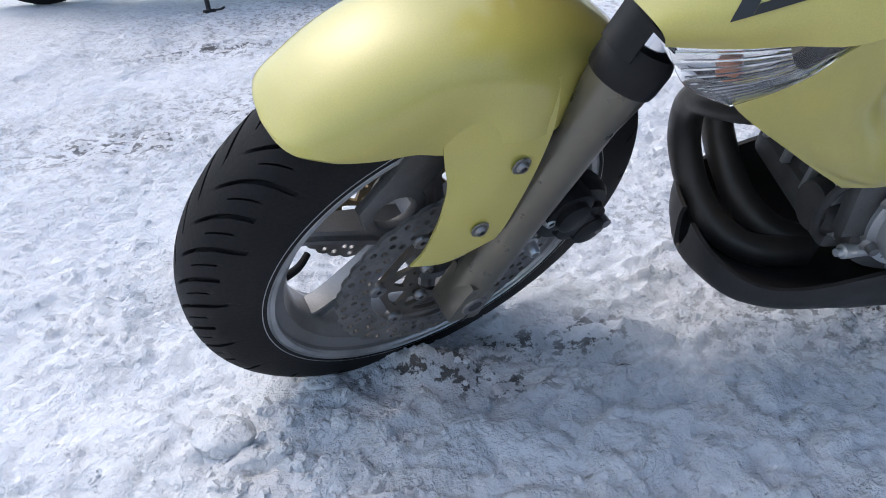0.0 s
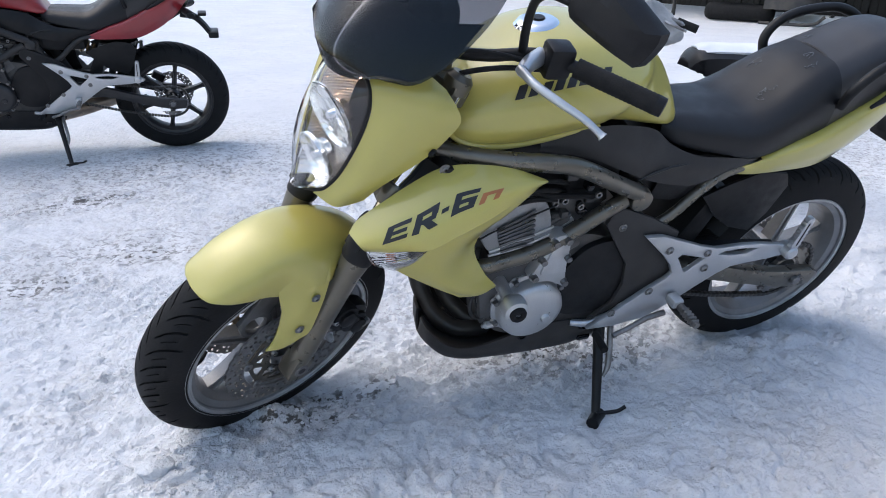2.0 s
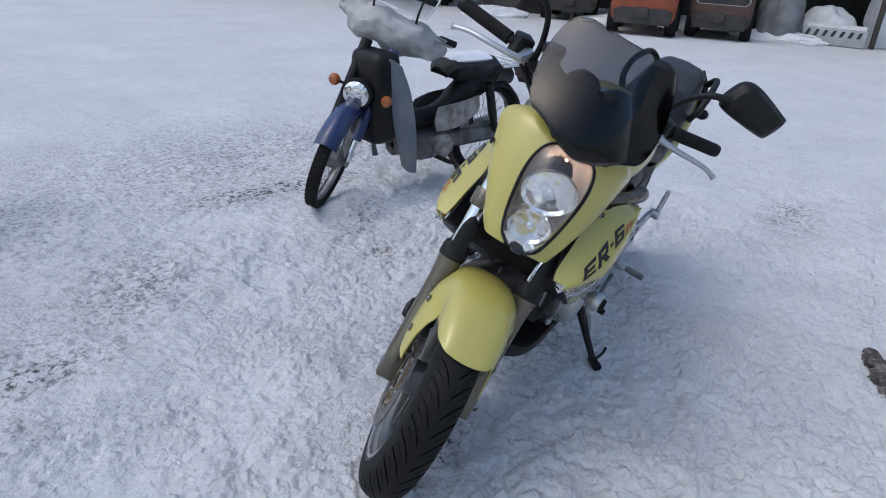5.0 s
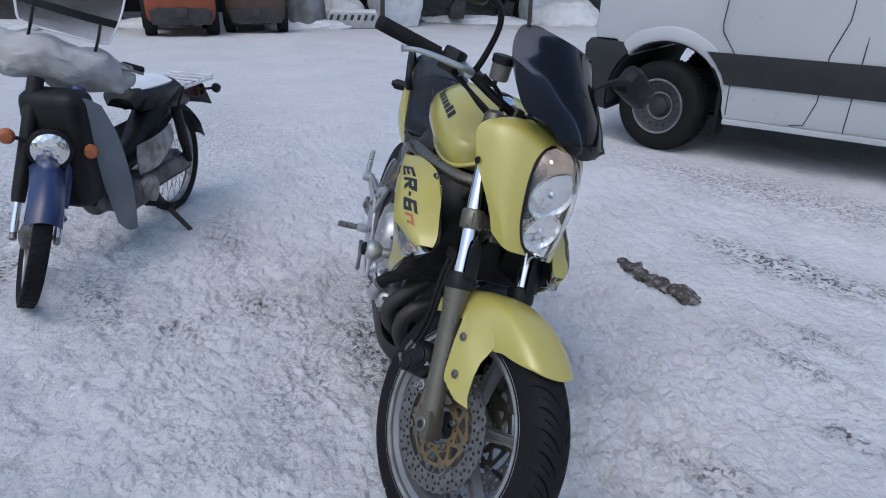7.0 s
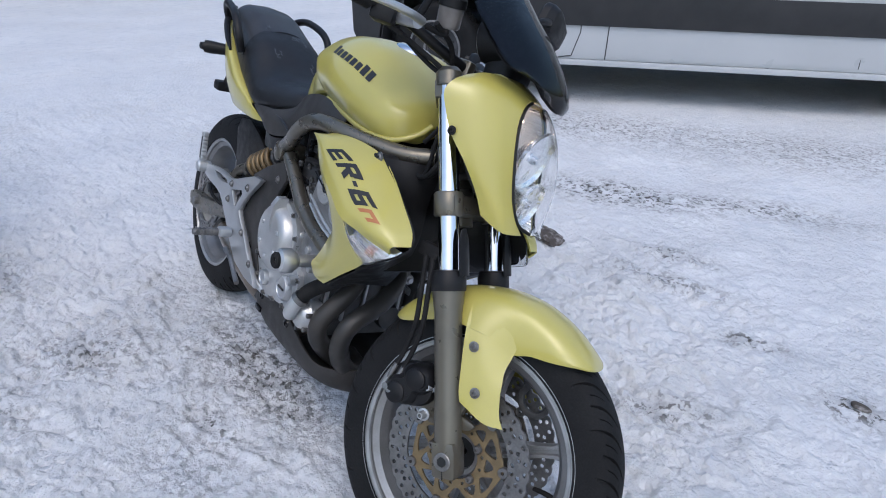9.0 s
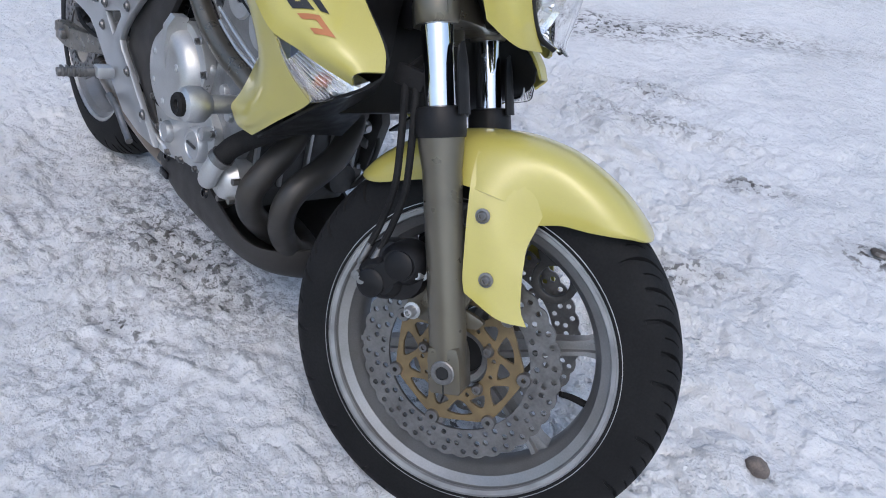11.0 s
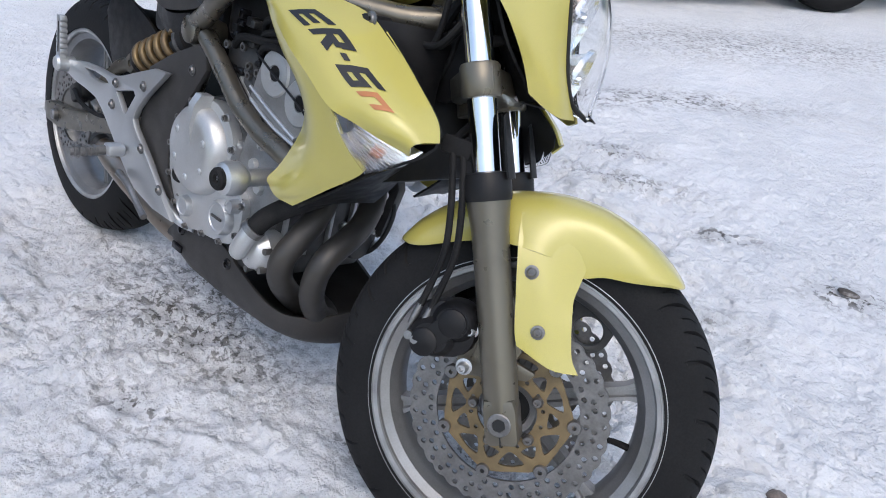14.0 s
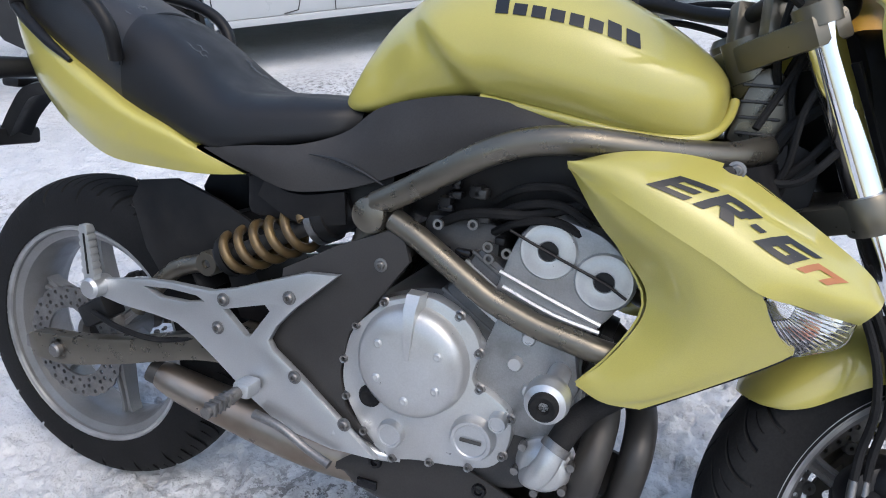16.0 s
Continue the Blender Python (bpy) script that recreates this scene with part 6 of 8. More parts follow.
def build_exhaust(root, S):
    for y, pts in ((.05, [(.955, .05, .50), (.99, .035, .475), (1.018, -.005, .438), (1.034, -.05, .414), (1.037, -.09, .388), (1.033, -.107, .35), (1.025, -.10, .30), (1.010, -.062, .25), (.985, -.015, .218), (.94, .02, .205), (.87, .03, .205)]),
                   (-.07, [(.935, -.03, .50), (.965, -.055, .465), (.983, -.09, .43), (.984, -.118, .40), (.978, -.140, .36), (.972, -.134, .32), (.961, -.098, .277), (.942, -.05, .238), (.905, -.01, .212), (.85, .02, .205)])):
        part("exhaust_header", tube(pts, .0225, 20, 80), HEADER, root, "blackened steel exhaust header")
        part("header_flange", lathe([(.022, -.012), (.034, -.010), (.034, .008), (.022, .012)], (0, 0, 0), 18, closed=True, axis='X'), ENGINEDARK, root, m=Matrix.Translation((.962, y if y > 0 else -.05, .485)) @ Matrix.Rotation(radians(15), 4, 'Y'))
    muff = part("muffler", tube([(.72, -.04, .215), (.62, -.05, .215), (.50, -.075, .232), (.36, -.095, .262), (.27, -.105, .285), (.225, -.108, .298), (.215, -.109, .30)], [.040, .046, .044, .036, .031, .027, .024], 28, 60), MUFFLER, root, "browned steel underslung muffler")
    part("tailpipe", tube([(.23, -.107, .296), (.195, -.11, .306)], .022, 18), HEADER, muff)
    # belly pan: a trough open above
    st = [(.585, .130, .246, .222), (.62, .136, .275, .200), (.67, .140, .300, .186), (.74, .142, .306, .184), (.806, .143, .306, .186), (.862, .142, .285, .190), (.93, .138, .262, .196), (.975, .128, .252, .198), (1.008, .112, .254, .200), (1.030, .085, .258, .206), (1.043, .052, .262, .214), (1.047, .015, .264, .222)]
    rows = []
    for x, w, zt, zb in st:
        half = [(x, w, zt), (x, w + .002, zt - (zt - zb) * .4), (x, w * .9, zb + (zt - zb) * .12), (x, w * .5, zb - .012)]
        rows.append(half + [(x, 0, zb - .018)] + [(a, -b, c) for a, b, c in half[::-1]])
    pan = part("belly_pan", sheet(rows, 33, 50, .006, inward=(.85, 0, .40))[0], S["cover"], root, "dark grey plastic belly pan", angle=50)
    for o in (-1, 1):
        for x, z in ((.829, .279), (.66, .277)):
            part("pan_bolt", lathe([(0, o * .001), (.005, o * .001), (.006, o * .005), (.010, o * .004), (.012, 0)], (x, o * .144, z), 14), BLACKG, pan)
        part("pan_slot", block(.63, .665, o * .1425 - .003, o * .1425 + .003, .225, .240, .002), BLACKG, pan)


def build_rear(root, S):
    for o in (-1, 1):
        y = o * .122
        arm = [(-.068, .282), (-.074, .30), (-.070, .330), (.05, .345), (.18, .372), (.32, .414), (.46, .438), (.54, .43), (.55, .38), (.50, .362), (.34, .366), (.16, .318), (.02, .284)]
        a = part("swingarm", plate(rounded(arm, 60), y - .016, y + .016, bevel=.006), S["frame"] if o < 0 else S["arm"], root, "grey swingarm beam")
        part("axle_end", lathe([(0, o * .150), (.010, o * .150), (.013, o * .147), (.013, o * .138), (.022, o * .138), (.022, o * .10)], AXR, 16), STEEL, a)
        part("chain_adjuster", block(-.085, -.055, y - .014, y + .014, .297, .322, .003), STEEL, a)
    part("swingarm_bridge", block(.36, .44, -.12, .12, .375, .425, .015, 2), S["frame"], root)
    # footrest bracket on each side
    out = [(.601, .577), (.549, .572), (.48, .546), (.424, .524), (.38, .512), (.30, .511), (.246, .506), (.178, .494), (.135, .488), (.118, .476), (.130, .463), (.155, .459), (.20, .452), (.27, .449), (.313, .444), (.345, .428), (.395, .393), (.45, .352), (.514, .312), (.60, .300), (.676, .303), (.62, .345), (.544, .404), (.495, .438), (.486, .452), (.500, .478), (.530, .512)]
    window = [(.404, .486), (.478, .508), (.486, .500), (.452, .452), (.444, .452)]
    slit = [(.25, .494), (.30, .499), (.352, .498), (.366, .492), (.33, .484), (.28, .482)]
    for o in (-1, 1):
        br = part("footrest_bracket", plate(out, o * .166, o * .180, [window, slit], bevel=.004), ALLOY, root, "silver cast footrest bracket with a triangular window")
        for x, z in ((.622, .349), (.522, .529), (.405, .503), (.395, .455), (.535, .405)):
            bolt(br, (x, o * .181, z), STEEL, .0075, out=o, h=.006)
        part("bracket_leg", tube([(.60, o * .17, .33), (.66, o * .155, .30), (.70, o * .14, .295)], [.012, .010, .009], 10), ALLOY, br)
        edge = []
        for k in range(7):
            z, half = .500 + .0115 * k, .0135 - .0006 * k
            edge += [(half - .0026, z), (half, z + .003), (half, z + .0075)]
        side = [(.0105, .478)] + edge + [(.006, .583)]
        tip = [(.155 - (z - .478) * .10 + w, z) for w, z in side] + [(.155 - (z - .478) * .10 - w, z) for w, z in reversed(side)]
        peg = part("pillion_footrest", plate(tip, o * .183, o * .199, bevel=.0015), S["peg"], root, "folded alloy pillion footrest with notched edges")
        part("pivot", lathe([(0, o * .205), (.014, o * .205), (.018, o * .20), (.018, o * .165)], (.155, 0, .478), 18), S["peg"], peg)
        part("centre_groove", tube([(.153, o * .1985, .503), (.1475, o * .1985, .570)], .0022, 6), BLACKP, peg)
        fp = part("rider_footrest", tube([(.46, o * .185, .378), (.458, o * .23, .375), (.455, o * .285, .372)], [.009, .0105, .009], 12, smooth=False), STEEL, root, "ribbed dull steel footrest")
        part("footrest_joint", block(.448, .478, o * .200 - .018, o * .200 + .018, .366, .391, .006), ALLOY, fp)
        for k in range(5):
            part("tread_rib", block(.4475, .4675, o * (.236 + .010 * k) - .003, o * (.236 + .010 * k) + .003, .3655, .3850, .002), STEEL, fp)
        lv = part("brake_pedal" if o < 0 else "gear_lever", tube([(.47, o * .19, .33), (.52, o * .193, .322), (.57, o * .196, .300), (.61, o * .20, .288)], [.008, .007, .0065, .007], 10), STEEL, root, "silver foot lever")
        if o > 0:
            part("pedal_tip", tube([(.655, o * .19, .295), (.66, o * .245, .296)], .010, 10), RUBBER, lv)
        gp = [(.495, .564), (.58, .612), (.664, .650), (.690, .640), (.700, .61), (.655, .545), (.612, .485), (.60, .42), (.612, .365), (.665, .315), (.60, .345), (.54, .392), (.475, .44), (.49, .49)]
        b = part("heel_panel", plate(gp, o * .148, o * .160, bevel=.004), S["cover"], root, "dark grey plastic heel panel")
        bolt(b, (.657, o * .161, .599), STEEL, .007, out=o)
    # shock absorber laid down on its right side
    a, b = Vector((.318, -.095, .528)), Vector((.60, -.095, .668))
    d = (b - a).normalized()
    sh = part("shock_absorber", tube([a, a + d * .05, a + d * .052, a + d * .30], [.020, .020, .014, .014], 18, smooth=False), ENGINEDARK, root, "laid-down shock absorber with bronze spring")
    side = d.cross(Vector((0, 1, 0))).normalized()
    w2 = d.cross(side)
    turns, n = 5.2, 150
    coil = [a + d * (.05 + .165 * i / n) + .033 * (math.cos(2 * math.pi * turns * i / n) * side + math.sin(2 * math.pi * turns * i / n) * w2) for i in range(n + 1)]
    part("spring", tube(coil, .0078, 10, smooth=False), SPRING, sh, "bronze coil spring")
    for s in (.042, .224):
        part("spring_seat", tube([a + d * (s - .006), a + d * (s + .006)], .036, 24), BLACKP if s < .1 else STEEL, sh)
    part("preload_ring", tube([a + d * .232, a + d * .25, a + d * .252, a + d * .30], [.036, .036, .03, .03], 20, smooth=False), BLACKP, sh)
    part("shock_eye", lathe([(.008, -.02), (.02, -.02), (.022, -.016), (.022, .016), (.02, .02), (.008, .02)], a, 20, closed=True), S["frame"], sh)
    part("shock_link", tube([a + Vector((0, 0, 0)), Vector((.24, -.10, .50)), Vector((.17, -.115, .42))], .016, 12), S["frame"], sh)
    # hugger over the tyre
    rows = []
    for ang, r in ((28, .356), (38, .358), (48, .358), (57, .356), (64, .350)):
        row = []
        for f in (-1, -.8, -.4, 0, .4, .8, 1):
            rr = r - .030 * abs(f) ** 2.5
            row.append((AXR.x + rr * math.cos(radians(ang)), f * .092, AXR.z + rr * math.sin(radians(ang))))
        rows.append(row)
    hug = part("rear_hugger", sheet(rows, 21, 20, .004, inward=AXR)[0], BLACKP, root, "black plastic rear hugger", angle=50)
    for o in (-1, 1):
        part("hugger_side", plate([(.147, .611), (.168, .648), (.245, .660), (.33, .635), (.40, .605), (.34, .54), (.28, .50), (.21, .48), (.175, .528)], o * .088, o * .096, bevel=.002), BLACKP, hug)
    part("mud_flap", plate([(.30, .60), (.345, .61), (.40, .50), (.43, .43), (.36, .43)], -.08, .08, bevel=.004), BLACKP, hug)
    # chain side
    spr = part("rear_sprocket", disc_mesh(.088, .035, 23, .006, rows=2, depth=.006, hole=.005), STEEL, root, "steel rear sprocket", Matrix.Translation((0, .093, .312)))
    link = block(-.0075, .0075, -.007, .007, -.006, .006, .002)
    base = None
    path = spline([(.62, .445), (.45, .434), (.25, .415), (.06, .397), (.0, .400), (-.06, .380), (-.088, .312), (-.06, .250), (.0, .224), (.06, .226), (.25, .262), (.45, .318), (.62, .372)], 96)
    for i in range(0, 95):
        p, q = path[i], path[i + 1]
        ang = math.degrees(math.atan2(q[1] - p[1], q[0] - p[0]))
        mm = Matrix.Translation((p[0], .093, p[1])) @ roll(ang)
        if base is None:
            base = part("chain_link", link, HEADER, root, "dirty steel chain link", mm)
        else:
            share("chain_link", base, root, mm)
    part("chain_guard", sheet([[(.10, .085, .425), (.10, .11, .42)], [(.25, .085, .445), (.25, .11, .44)], [(.42, .085, .46), (.42, .11, .455)]], 3, 14, .003)[0], BLACKP, root)
    rc = part("rear_caliper", block(-.035, .035, -.022, .022, -.022, .022, .008), BLACKP, root, "black rear brake caliper", Matrix.Translation((.075, -.105, .395)) @ roll(30))
    part("rear_hose", tube([(.08, -.13, .40), (.16, -.145, .39), (.24, -.14, .385), (.34, -.13, .41)], .005, 8, 30), RUBBER, root, "black rear brake hose")
    return rc


def build_stand(root, M, foot):
    f = M.inverted() @ Vector(foot)
    top = Vector((.602, .13, .262))
    stand = part("side_stand", tube([top, top + (f - top) * .3, f + (top - f) * .06], [.016, .013, .011], 14, smooth=False), BLACKP, root, "black steel side stand")
    toe = bmesh.new()
    tube([f + (top - f) * .06, f + (top - f) * .0 + Vector((0, .0, .008))], .012, 12, bm=toe)
    b = M.inverted()
    for pts in ([(foot[0] - .02, foot[1] - .015, .006), (foot[0] + .0, foot[1] + .0, .006), (foot[0] + .02, foot[1] + .018, .006)],):
        tube([b @ Vector(p) for p in pts], .016, 12, bm=toe)
    part("stand_foot", toe, BLACKP, stand)
    part("stand_peg", tube([b @ Vector(p) for p in ((foot[0], foot[1], .02), (foot[0] - .05, foot[1] + .01, .022), (foot[0] - .075, foot[1] + .012, .032))], .005, 8), BLACKP, stand)
    side = Vector((-.028, .012, 0))
    part("stand_spring", tube([top + side, top + (f - top) * .4 + side * .9, top + (f - top) * .55 + side * .5], [.008, .008, .004], 10), STEEL, stand)
    part("stand_pivot", block(top.x - .03, top.x + .03, top.y - .03, top.y + .012, top.z - .012, top.z + .06, .006), BLACKP, stand)


SCUFF = material("pale_scuff", (0.13, 0.14, 0.155), 0.7)
SCHEME = dict(lip=LIP, wheel=CAST, wheel_label="grey cast alloy wheel with six spokes", disc=STEEL, carrier=GOLD, fork=FORK, fork_label="champagne-grey painted fork leg", cowl_label="yellow headlamp side cowl",
              tank_label="glossy yellow fuel tank", tail_label="yellow tail cowl panel", frame=FRAME, frame_label="champagne-grey frame tube", dark_frame=FRAME, arm=FRAME, cover=GREYP, engine=ENGINE, shroud_label="yellow radiator shroud", peg=ALLOY)


def motorcycle(label, M, steer, foot, paint, S, main=True, category="motorcycle"):
    root = thing("motorcycle", label, category, M)
    st = steering(steer)
    build_wheel(root, "front_wheel", AXF, st, .300, .061, .052, S, 6, 28.6, (-.071, .071), .150, TYRE)
    build_wheel(root, "rear_wheel", AXR, Matrix(), .312, .081, .068, S, 6, -20, (-.098,), .112, TYRE)
    build_fork(root, st, S)
    build_calipers(root, st)
    build_hoses(root, st)
    build_fender(root, st, paint)
    build_fender_stays(root, st, S)
    build_headlamp(root, st, paint, S)
    build_screen(root, st)
    build_controls(root, st)
    build_tank(root, paint, S, badge=main)
    build_seat(root, S)
    build_tail(root, paint, S)
    build_frame(root, S)
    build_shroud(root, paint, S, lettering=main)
    build_engine(root, S)
    build_exhaust(root, S)
    build_rear(root, S)
    build_stand(root, M, foot)
    return root


LEAN = leaning(16.6, 0.46, -0.004)
motorcycle("yellow naked motorcycle with champagne frame on its side stand in snow", LEAN, 24.1, (.660, .315, 0.0), YELLOW, SCHEME)


# ---------------------------------------------------------------- second motorcycle
SCHEME2 = dict(SCHEME, lip=CASTBLACK, wheel=CASTBLACK, wheel_label="black cast alloy wheel with six spokes", carrier=CASTBLACK, fork=CASTBLACK, fork_label="black fork leg", cowl_label="dark red headlamp cowl",
               tank_label="dark red fuel tank", tail_label="dark red tail panel", frame=GREYP, frame_label="dark grey frame tube", dark_frame=GREYP, arm=CASTBLACK, cover=BLACKP, engine=CASTBLACK, shroud_label="dark red radiator shroud", peg=ALLOY)
M2 = Matrix.Translation((1.66, -2.83, 0)) @ Matrix.Rotation(radians(-1.5), 4, 'Z') @ leaning(11.0, 0.2)
motorcycle("dark red motorcycle with black wheels on its side stand", M2, 12.0, (2.205, -2.46, 0.0), RED, SCHEME2, main=False)

# ---------------------------------------------------------------- old step-through moped with a windscreen
NAVY = material("navy_moped_paint", (0.015, 0.03, 0.11), 0.35, 0, (0.02, 0.03, 0.08), 12, coat=0.4)
SHIELD = material("faded_blue_grey_plastic", (0.13, 0.15, 0.175), 0.55, 0, (0.17, 0.185, 0.205), 6, rough_var=0.1)
DULLSTEEL = material("dull_steel", (0.35, 0.35, 0.36), 0.45, 0.8, (0.2, 0.18, 0.16), 20, rough_var=0.1)
CLOTH = material("grimy_pale_canvas", (0.43, 0.43, 0.43), 0.85, 0, (0.27, 0.27, 0.27), 9, (0.35, 0.7), grain=0.12, bump=0.5, bump_scale=35)
GREYENG = material("dirty_grey_alloy", (0.16, 0.16, 0.165), 0.6, 0.3, (0.08, 0.075, 0.07), 14)
CLEAR = glass_material("hazy_clear_acrylic", (0.80, 0.82, 0.85), 0.22, 1.2)
WHITEPL = material("white_edging", (0.75, 0.76, 0.78), 0.5)
SNOWTOP = material("settled_snow", (0.74, 0.75, 0.77), 0.7, 0, (0.64, 0.655, 0.68), 6, bump=0.4, bump_scale=40)


def wire_wheel(root, name, centre, m, R=.285, half=.033):
    mw = m @ Matrix.Translation(centre)
    w = part(name, lathe([(R - .035, -.016), (R - .045, -.018), (R - .05, -.008), (R - .052, 0), (R - .05, .008), (R - .045, .018), (R - .035, .016), (R - .036, 0)], seg=72, closed=True), DULLSTEEL, root, "steel rim with wire spokes", mw)
    pr = [(R - .046, -.018), (R - .028, -half), (R - .012, -half * .95), (R - .002, -half * .55), (R, 0), (R - .002, half * .55), (R - .012, half * .95), (R - .028, half), (R - .046, .018)]
    t = lathe(pr, seg=96, closed=True)
    for i in range(48):
        for o in (-1, 1):
            b = block(-.006, .006, .006, .026, 0, .006, .0)
            mm = roll(360 / 48 * (i + .25 * o)) @ Matrix.Translation((0, 0 if o > 0 else -.032, R - .005)) @ Matrix.Rotation(radians(o * 25), 4, 'Z')
            join(t, b, mm)
    part("tyre", t, TYRE, w, "narrow black block-tread tyre")
    part("hub", lathe([(.01, -.06), (.028, -.055), (.055, -.045), (.06, -.02), (.06, .03), (.03, .045), (.01, .06)], seg=28), GREYENG, w)
    s = None
    for i in range(36):
        o = 1 if i % 2 else -1
        mm = roll(i * 10)
        if s is None:
            s = {}
        if o not in s:
            s[o] = part("wire_spoke", tube([(.045, o * .03, 0), (R - .048, o * .004, .03)], .0016, 5), DULLSTEEL, w, m=mm)
        else:
            share("wire_spoke", s[o], w, mm)
    return w


def crumple(bm, amp, scale, seed):
    for v in bm.verts:
        n = noise.noise_vector(v.co * scale + Vector((seed, 0, 0)))
        n2 = noise.noise_vector(v.co * scale * 2.7 + Vector((0, seed, 0)))
        v.co += n * amp + n2 * amp * .45
    return bm


def moped(M, steer):
    root = thing("moped", "old dark blue moped with clear windscreen and canvas bar muff", "moped", M)
    ax = Vector((1.16, 0, .285))
    rk = radians(27)
    up = Vector((-math.sin(rk), 0, math.cos(rk)))
    st = Matrix.Translation(ax) @ Matrix.Rotation(radians(steer), 4, up) @ Matrix.Translation(-ax)
    wire_wheel(root, "front_wheel", ax, st)
    wire_wheel(root, "rear_wheel", Vector((0, 0, .285)), Matrix())
    for o in (-1, 1):
        a = ax + Vector((-.01, o * .075, 0))
        part("fork_leg", tube([a + up * .12, a + up * .16, a + up * .62], [.024, .027, .030], 18, smooth=False), NAVY if o > 0 else BLACKP, root, "dark telescopic fork cover", st)
        part("fork_tube", tube([a + up * .0, a + up * .16], .015, 14), CHROME, root, "chrome fork tube", st)
        part("fork_link", tube([a + Vector((.02, 0, -.02)), a + Vector((-.05, 0, .03))], .013, 10), DULLSTEEL, root, m=st)
    rows = []
    for ang in (35, 50, 70, 90, 110, 130, 150, 165):
        rows.append([(ax.x + (.315 - .03 * abs(f) ** 2) * math.cos(radians(ang)), f * .060, ax.z + (.315 - .05 * abs(f) ** 2) * math.sin(radians(ang))) for f in (-1, -.7, -.3, 0, .3, .7, 1)])
    part("front_fender", sheet(rows, 15, 24, .003, inward=ax)[0], NAVY, root, "navy blue front fender", st)
    hp = Vector((1.055, 0, .625))
    lamp = part("headlamp", lathe([(0, -.07), (.05, -.06), (.075, -.02), (.080, .02), (.082, .03), (.076, .034)], seg=36, axis='X'), BLACKP, root, "round headlamp in a black bowl", st @ Matrix.Translation(hp))
    part("lens", lathe([(0, .050), (.04, .046), (.065, .036), (.076, .026), (.05, .0), (0, -.01)], seg=36, axis='X'), REFLECT, lamp, "frosted round lamp glass")
    for o in (-1, 1):
        sig = part("turn_signal", tube([(1.01, o * .07, .62), (1.01, o * .13, .625)], .008, 8), BLACKP, root, "round amber turn signal", st)
        part("signal_lens", lathe([(0, .03), (.02, .026), (.03, .01), (.031, -.006), (.02, -.02), (0, -.024)], seg=22, axis='X'), AMBER, sig, "amber lens", Matrix.Translation((1.015, o * .145, .625)))
    # leg shield
    for o in (-1, 1):
        rows = [[(.93, o * .09, .80), (.90, o * .13, .79), (.86, o * .16, .76)], [(.90, o * .11, .65), (.86, o * .155, .64), (.81, o * .185, .62)], [(.87, o * .12, .48), (.83, o * .165, .46), (.77, o * .195, .44)], [(.82, o * .12, .33), (.79, o * .16, .29), (.74, o * .185, .27)], [(.80, o * .13, .22), (.77, o * .155, .18), (.72, o * .17, .17)]]
        part("leg_shield", sheet(rows, 12, 22, .005)[0], SHIELD, root, "faded blue-grey leg shield")
    part("front_box", block(.82, .99, -.125, .125, .34, .82, .05, 3), BLACKP, root, "black front body")
    part("spine", tube([(.92, 0, .72), (.80, 0, .52), (.62, 0, .42), (.40, 0, .44), (.22, 0, .56), (.0, 0, .62), (-.18, 0, .60)], [.05, .055, .06, .065, .075, .07, .05], 18, 60), BLACKP, root, "black pressed-steel frame")
    part("rear_fender", sheet([[(.0 + (.325 - .03 * abs(f) ** 2) * math.cos(radians(a)), f * .075, .285 + (.325 - .05 * abs(f) ** 2) * math.sin(radians(a))) for f in (-1, -.6, 0, .6, 1)] for a in (20, 50, 80, 110, 140, 165)], 11, 22, .003, inward=(0, 0, .285))[0], BLACKP, root, "black rear fender")
    for o in (-1, 1):
        part("side_cover", sheet([[(.52, o * .10, .50), (.38, o * .125, .52), (.20, o * .11, .54)], [(.55, o * .11, .43), (.38, o * .14, .44), (.20, o * .12, .46)], [(.52, o * .10, .36), (.40, o * .125, .37), (.26, o * .11, .40)]], 13, 11, .004)[0], GREYENG if o < 0 else DULLSTEEL, root, "dirty silver side cover")
        part("rear_damper", tube([(.0, o * .105, .29), (.06, o * .11, .42), (.12, o * .11, .60)], [.016, .028, .026], 14, smooth=False), BLACKP, root, "black rear shock absorber")
        part("footboard_bar", tube([(.52, o * .05, .22), (.53, o * .20, .22), (.535, o * .26, .225)], .013, 10), RUBBER, root, "rubber foot peg")
    part("chain_case", block(-.06, .42, .055, .095, .235, .335, .03, 3), GREYENG, root, "dirty chain case")
    eng = part("engine", block(.36, .66, -.12, .12, .20, .34, .04, 3), GREYENG, root, "dirty grey horizontal engine")
    for i in range(7):
        part("cooling_fin", lathe([(.02, 0), (.062, 0), (.062, .005), (.02, .005)], (0, 0, 0), 24, closed=True, axis='X'), GREYENG, eng, m=Matrix.Translation((.67 + .014 * i, 0, .29)))
    part("engine_cover", lathe([(0, .145), (.05, .142), (.075, .13), (.08, .11)], (.48, 0, .27), 32), DULLSTEEL, eng)
    part("muffler", tube([(.60, -.11, .22), (.30, -.13, .22), (.05, -.14, .25), (-.20, -.14, .28)], [.018, .028, .036, .030], 16), DULLSTEEL, root, "dull chrome muffler")
    rows = [[(x, f * w, zz - .04 * abs(f) ** 3) for f in (-1, -.6, 0, .6, 1)] for x, w, zz in ((.44, .07, .70), (.40, .105, .745), (.30, .12, .755), (.18, .125, .75), (.06, .12, .755), (.02, .10, .73))]
    seat = part("seat", sheet(rows, 15, 22, .12, inward=(.25, 0, .5))[0], VINYL, root, "black single seat dusted with snow")
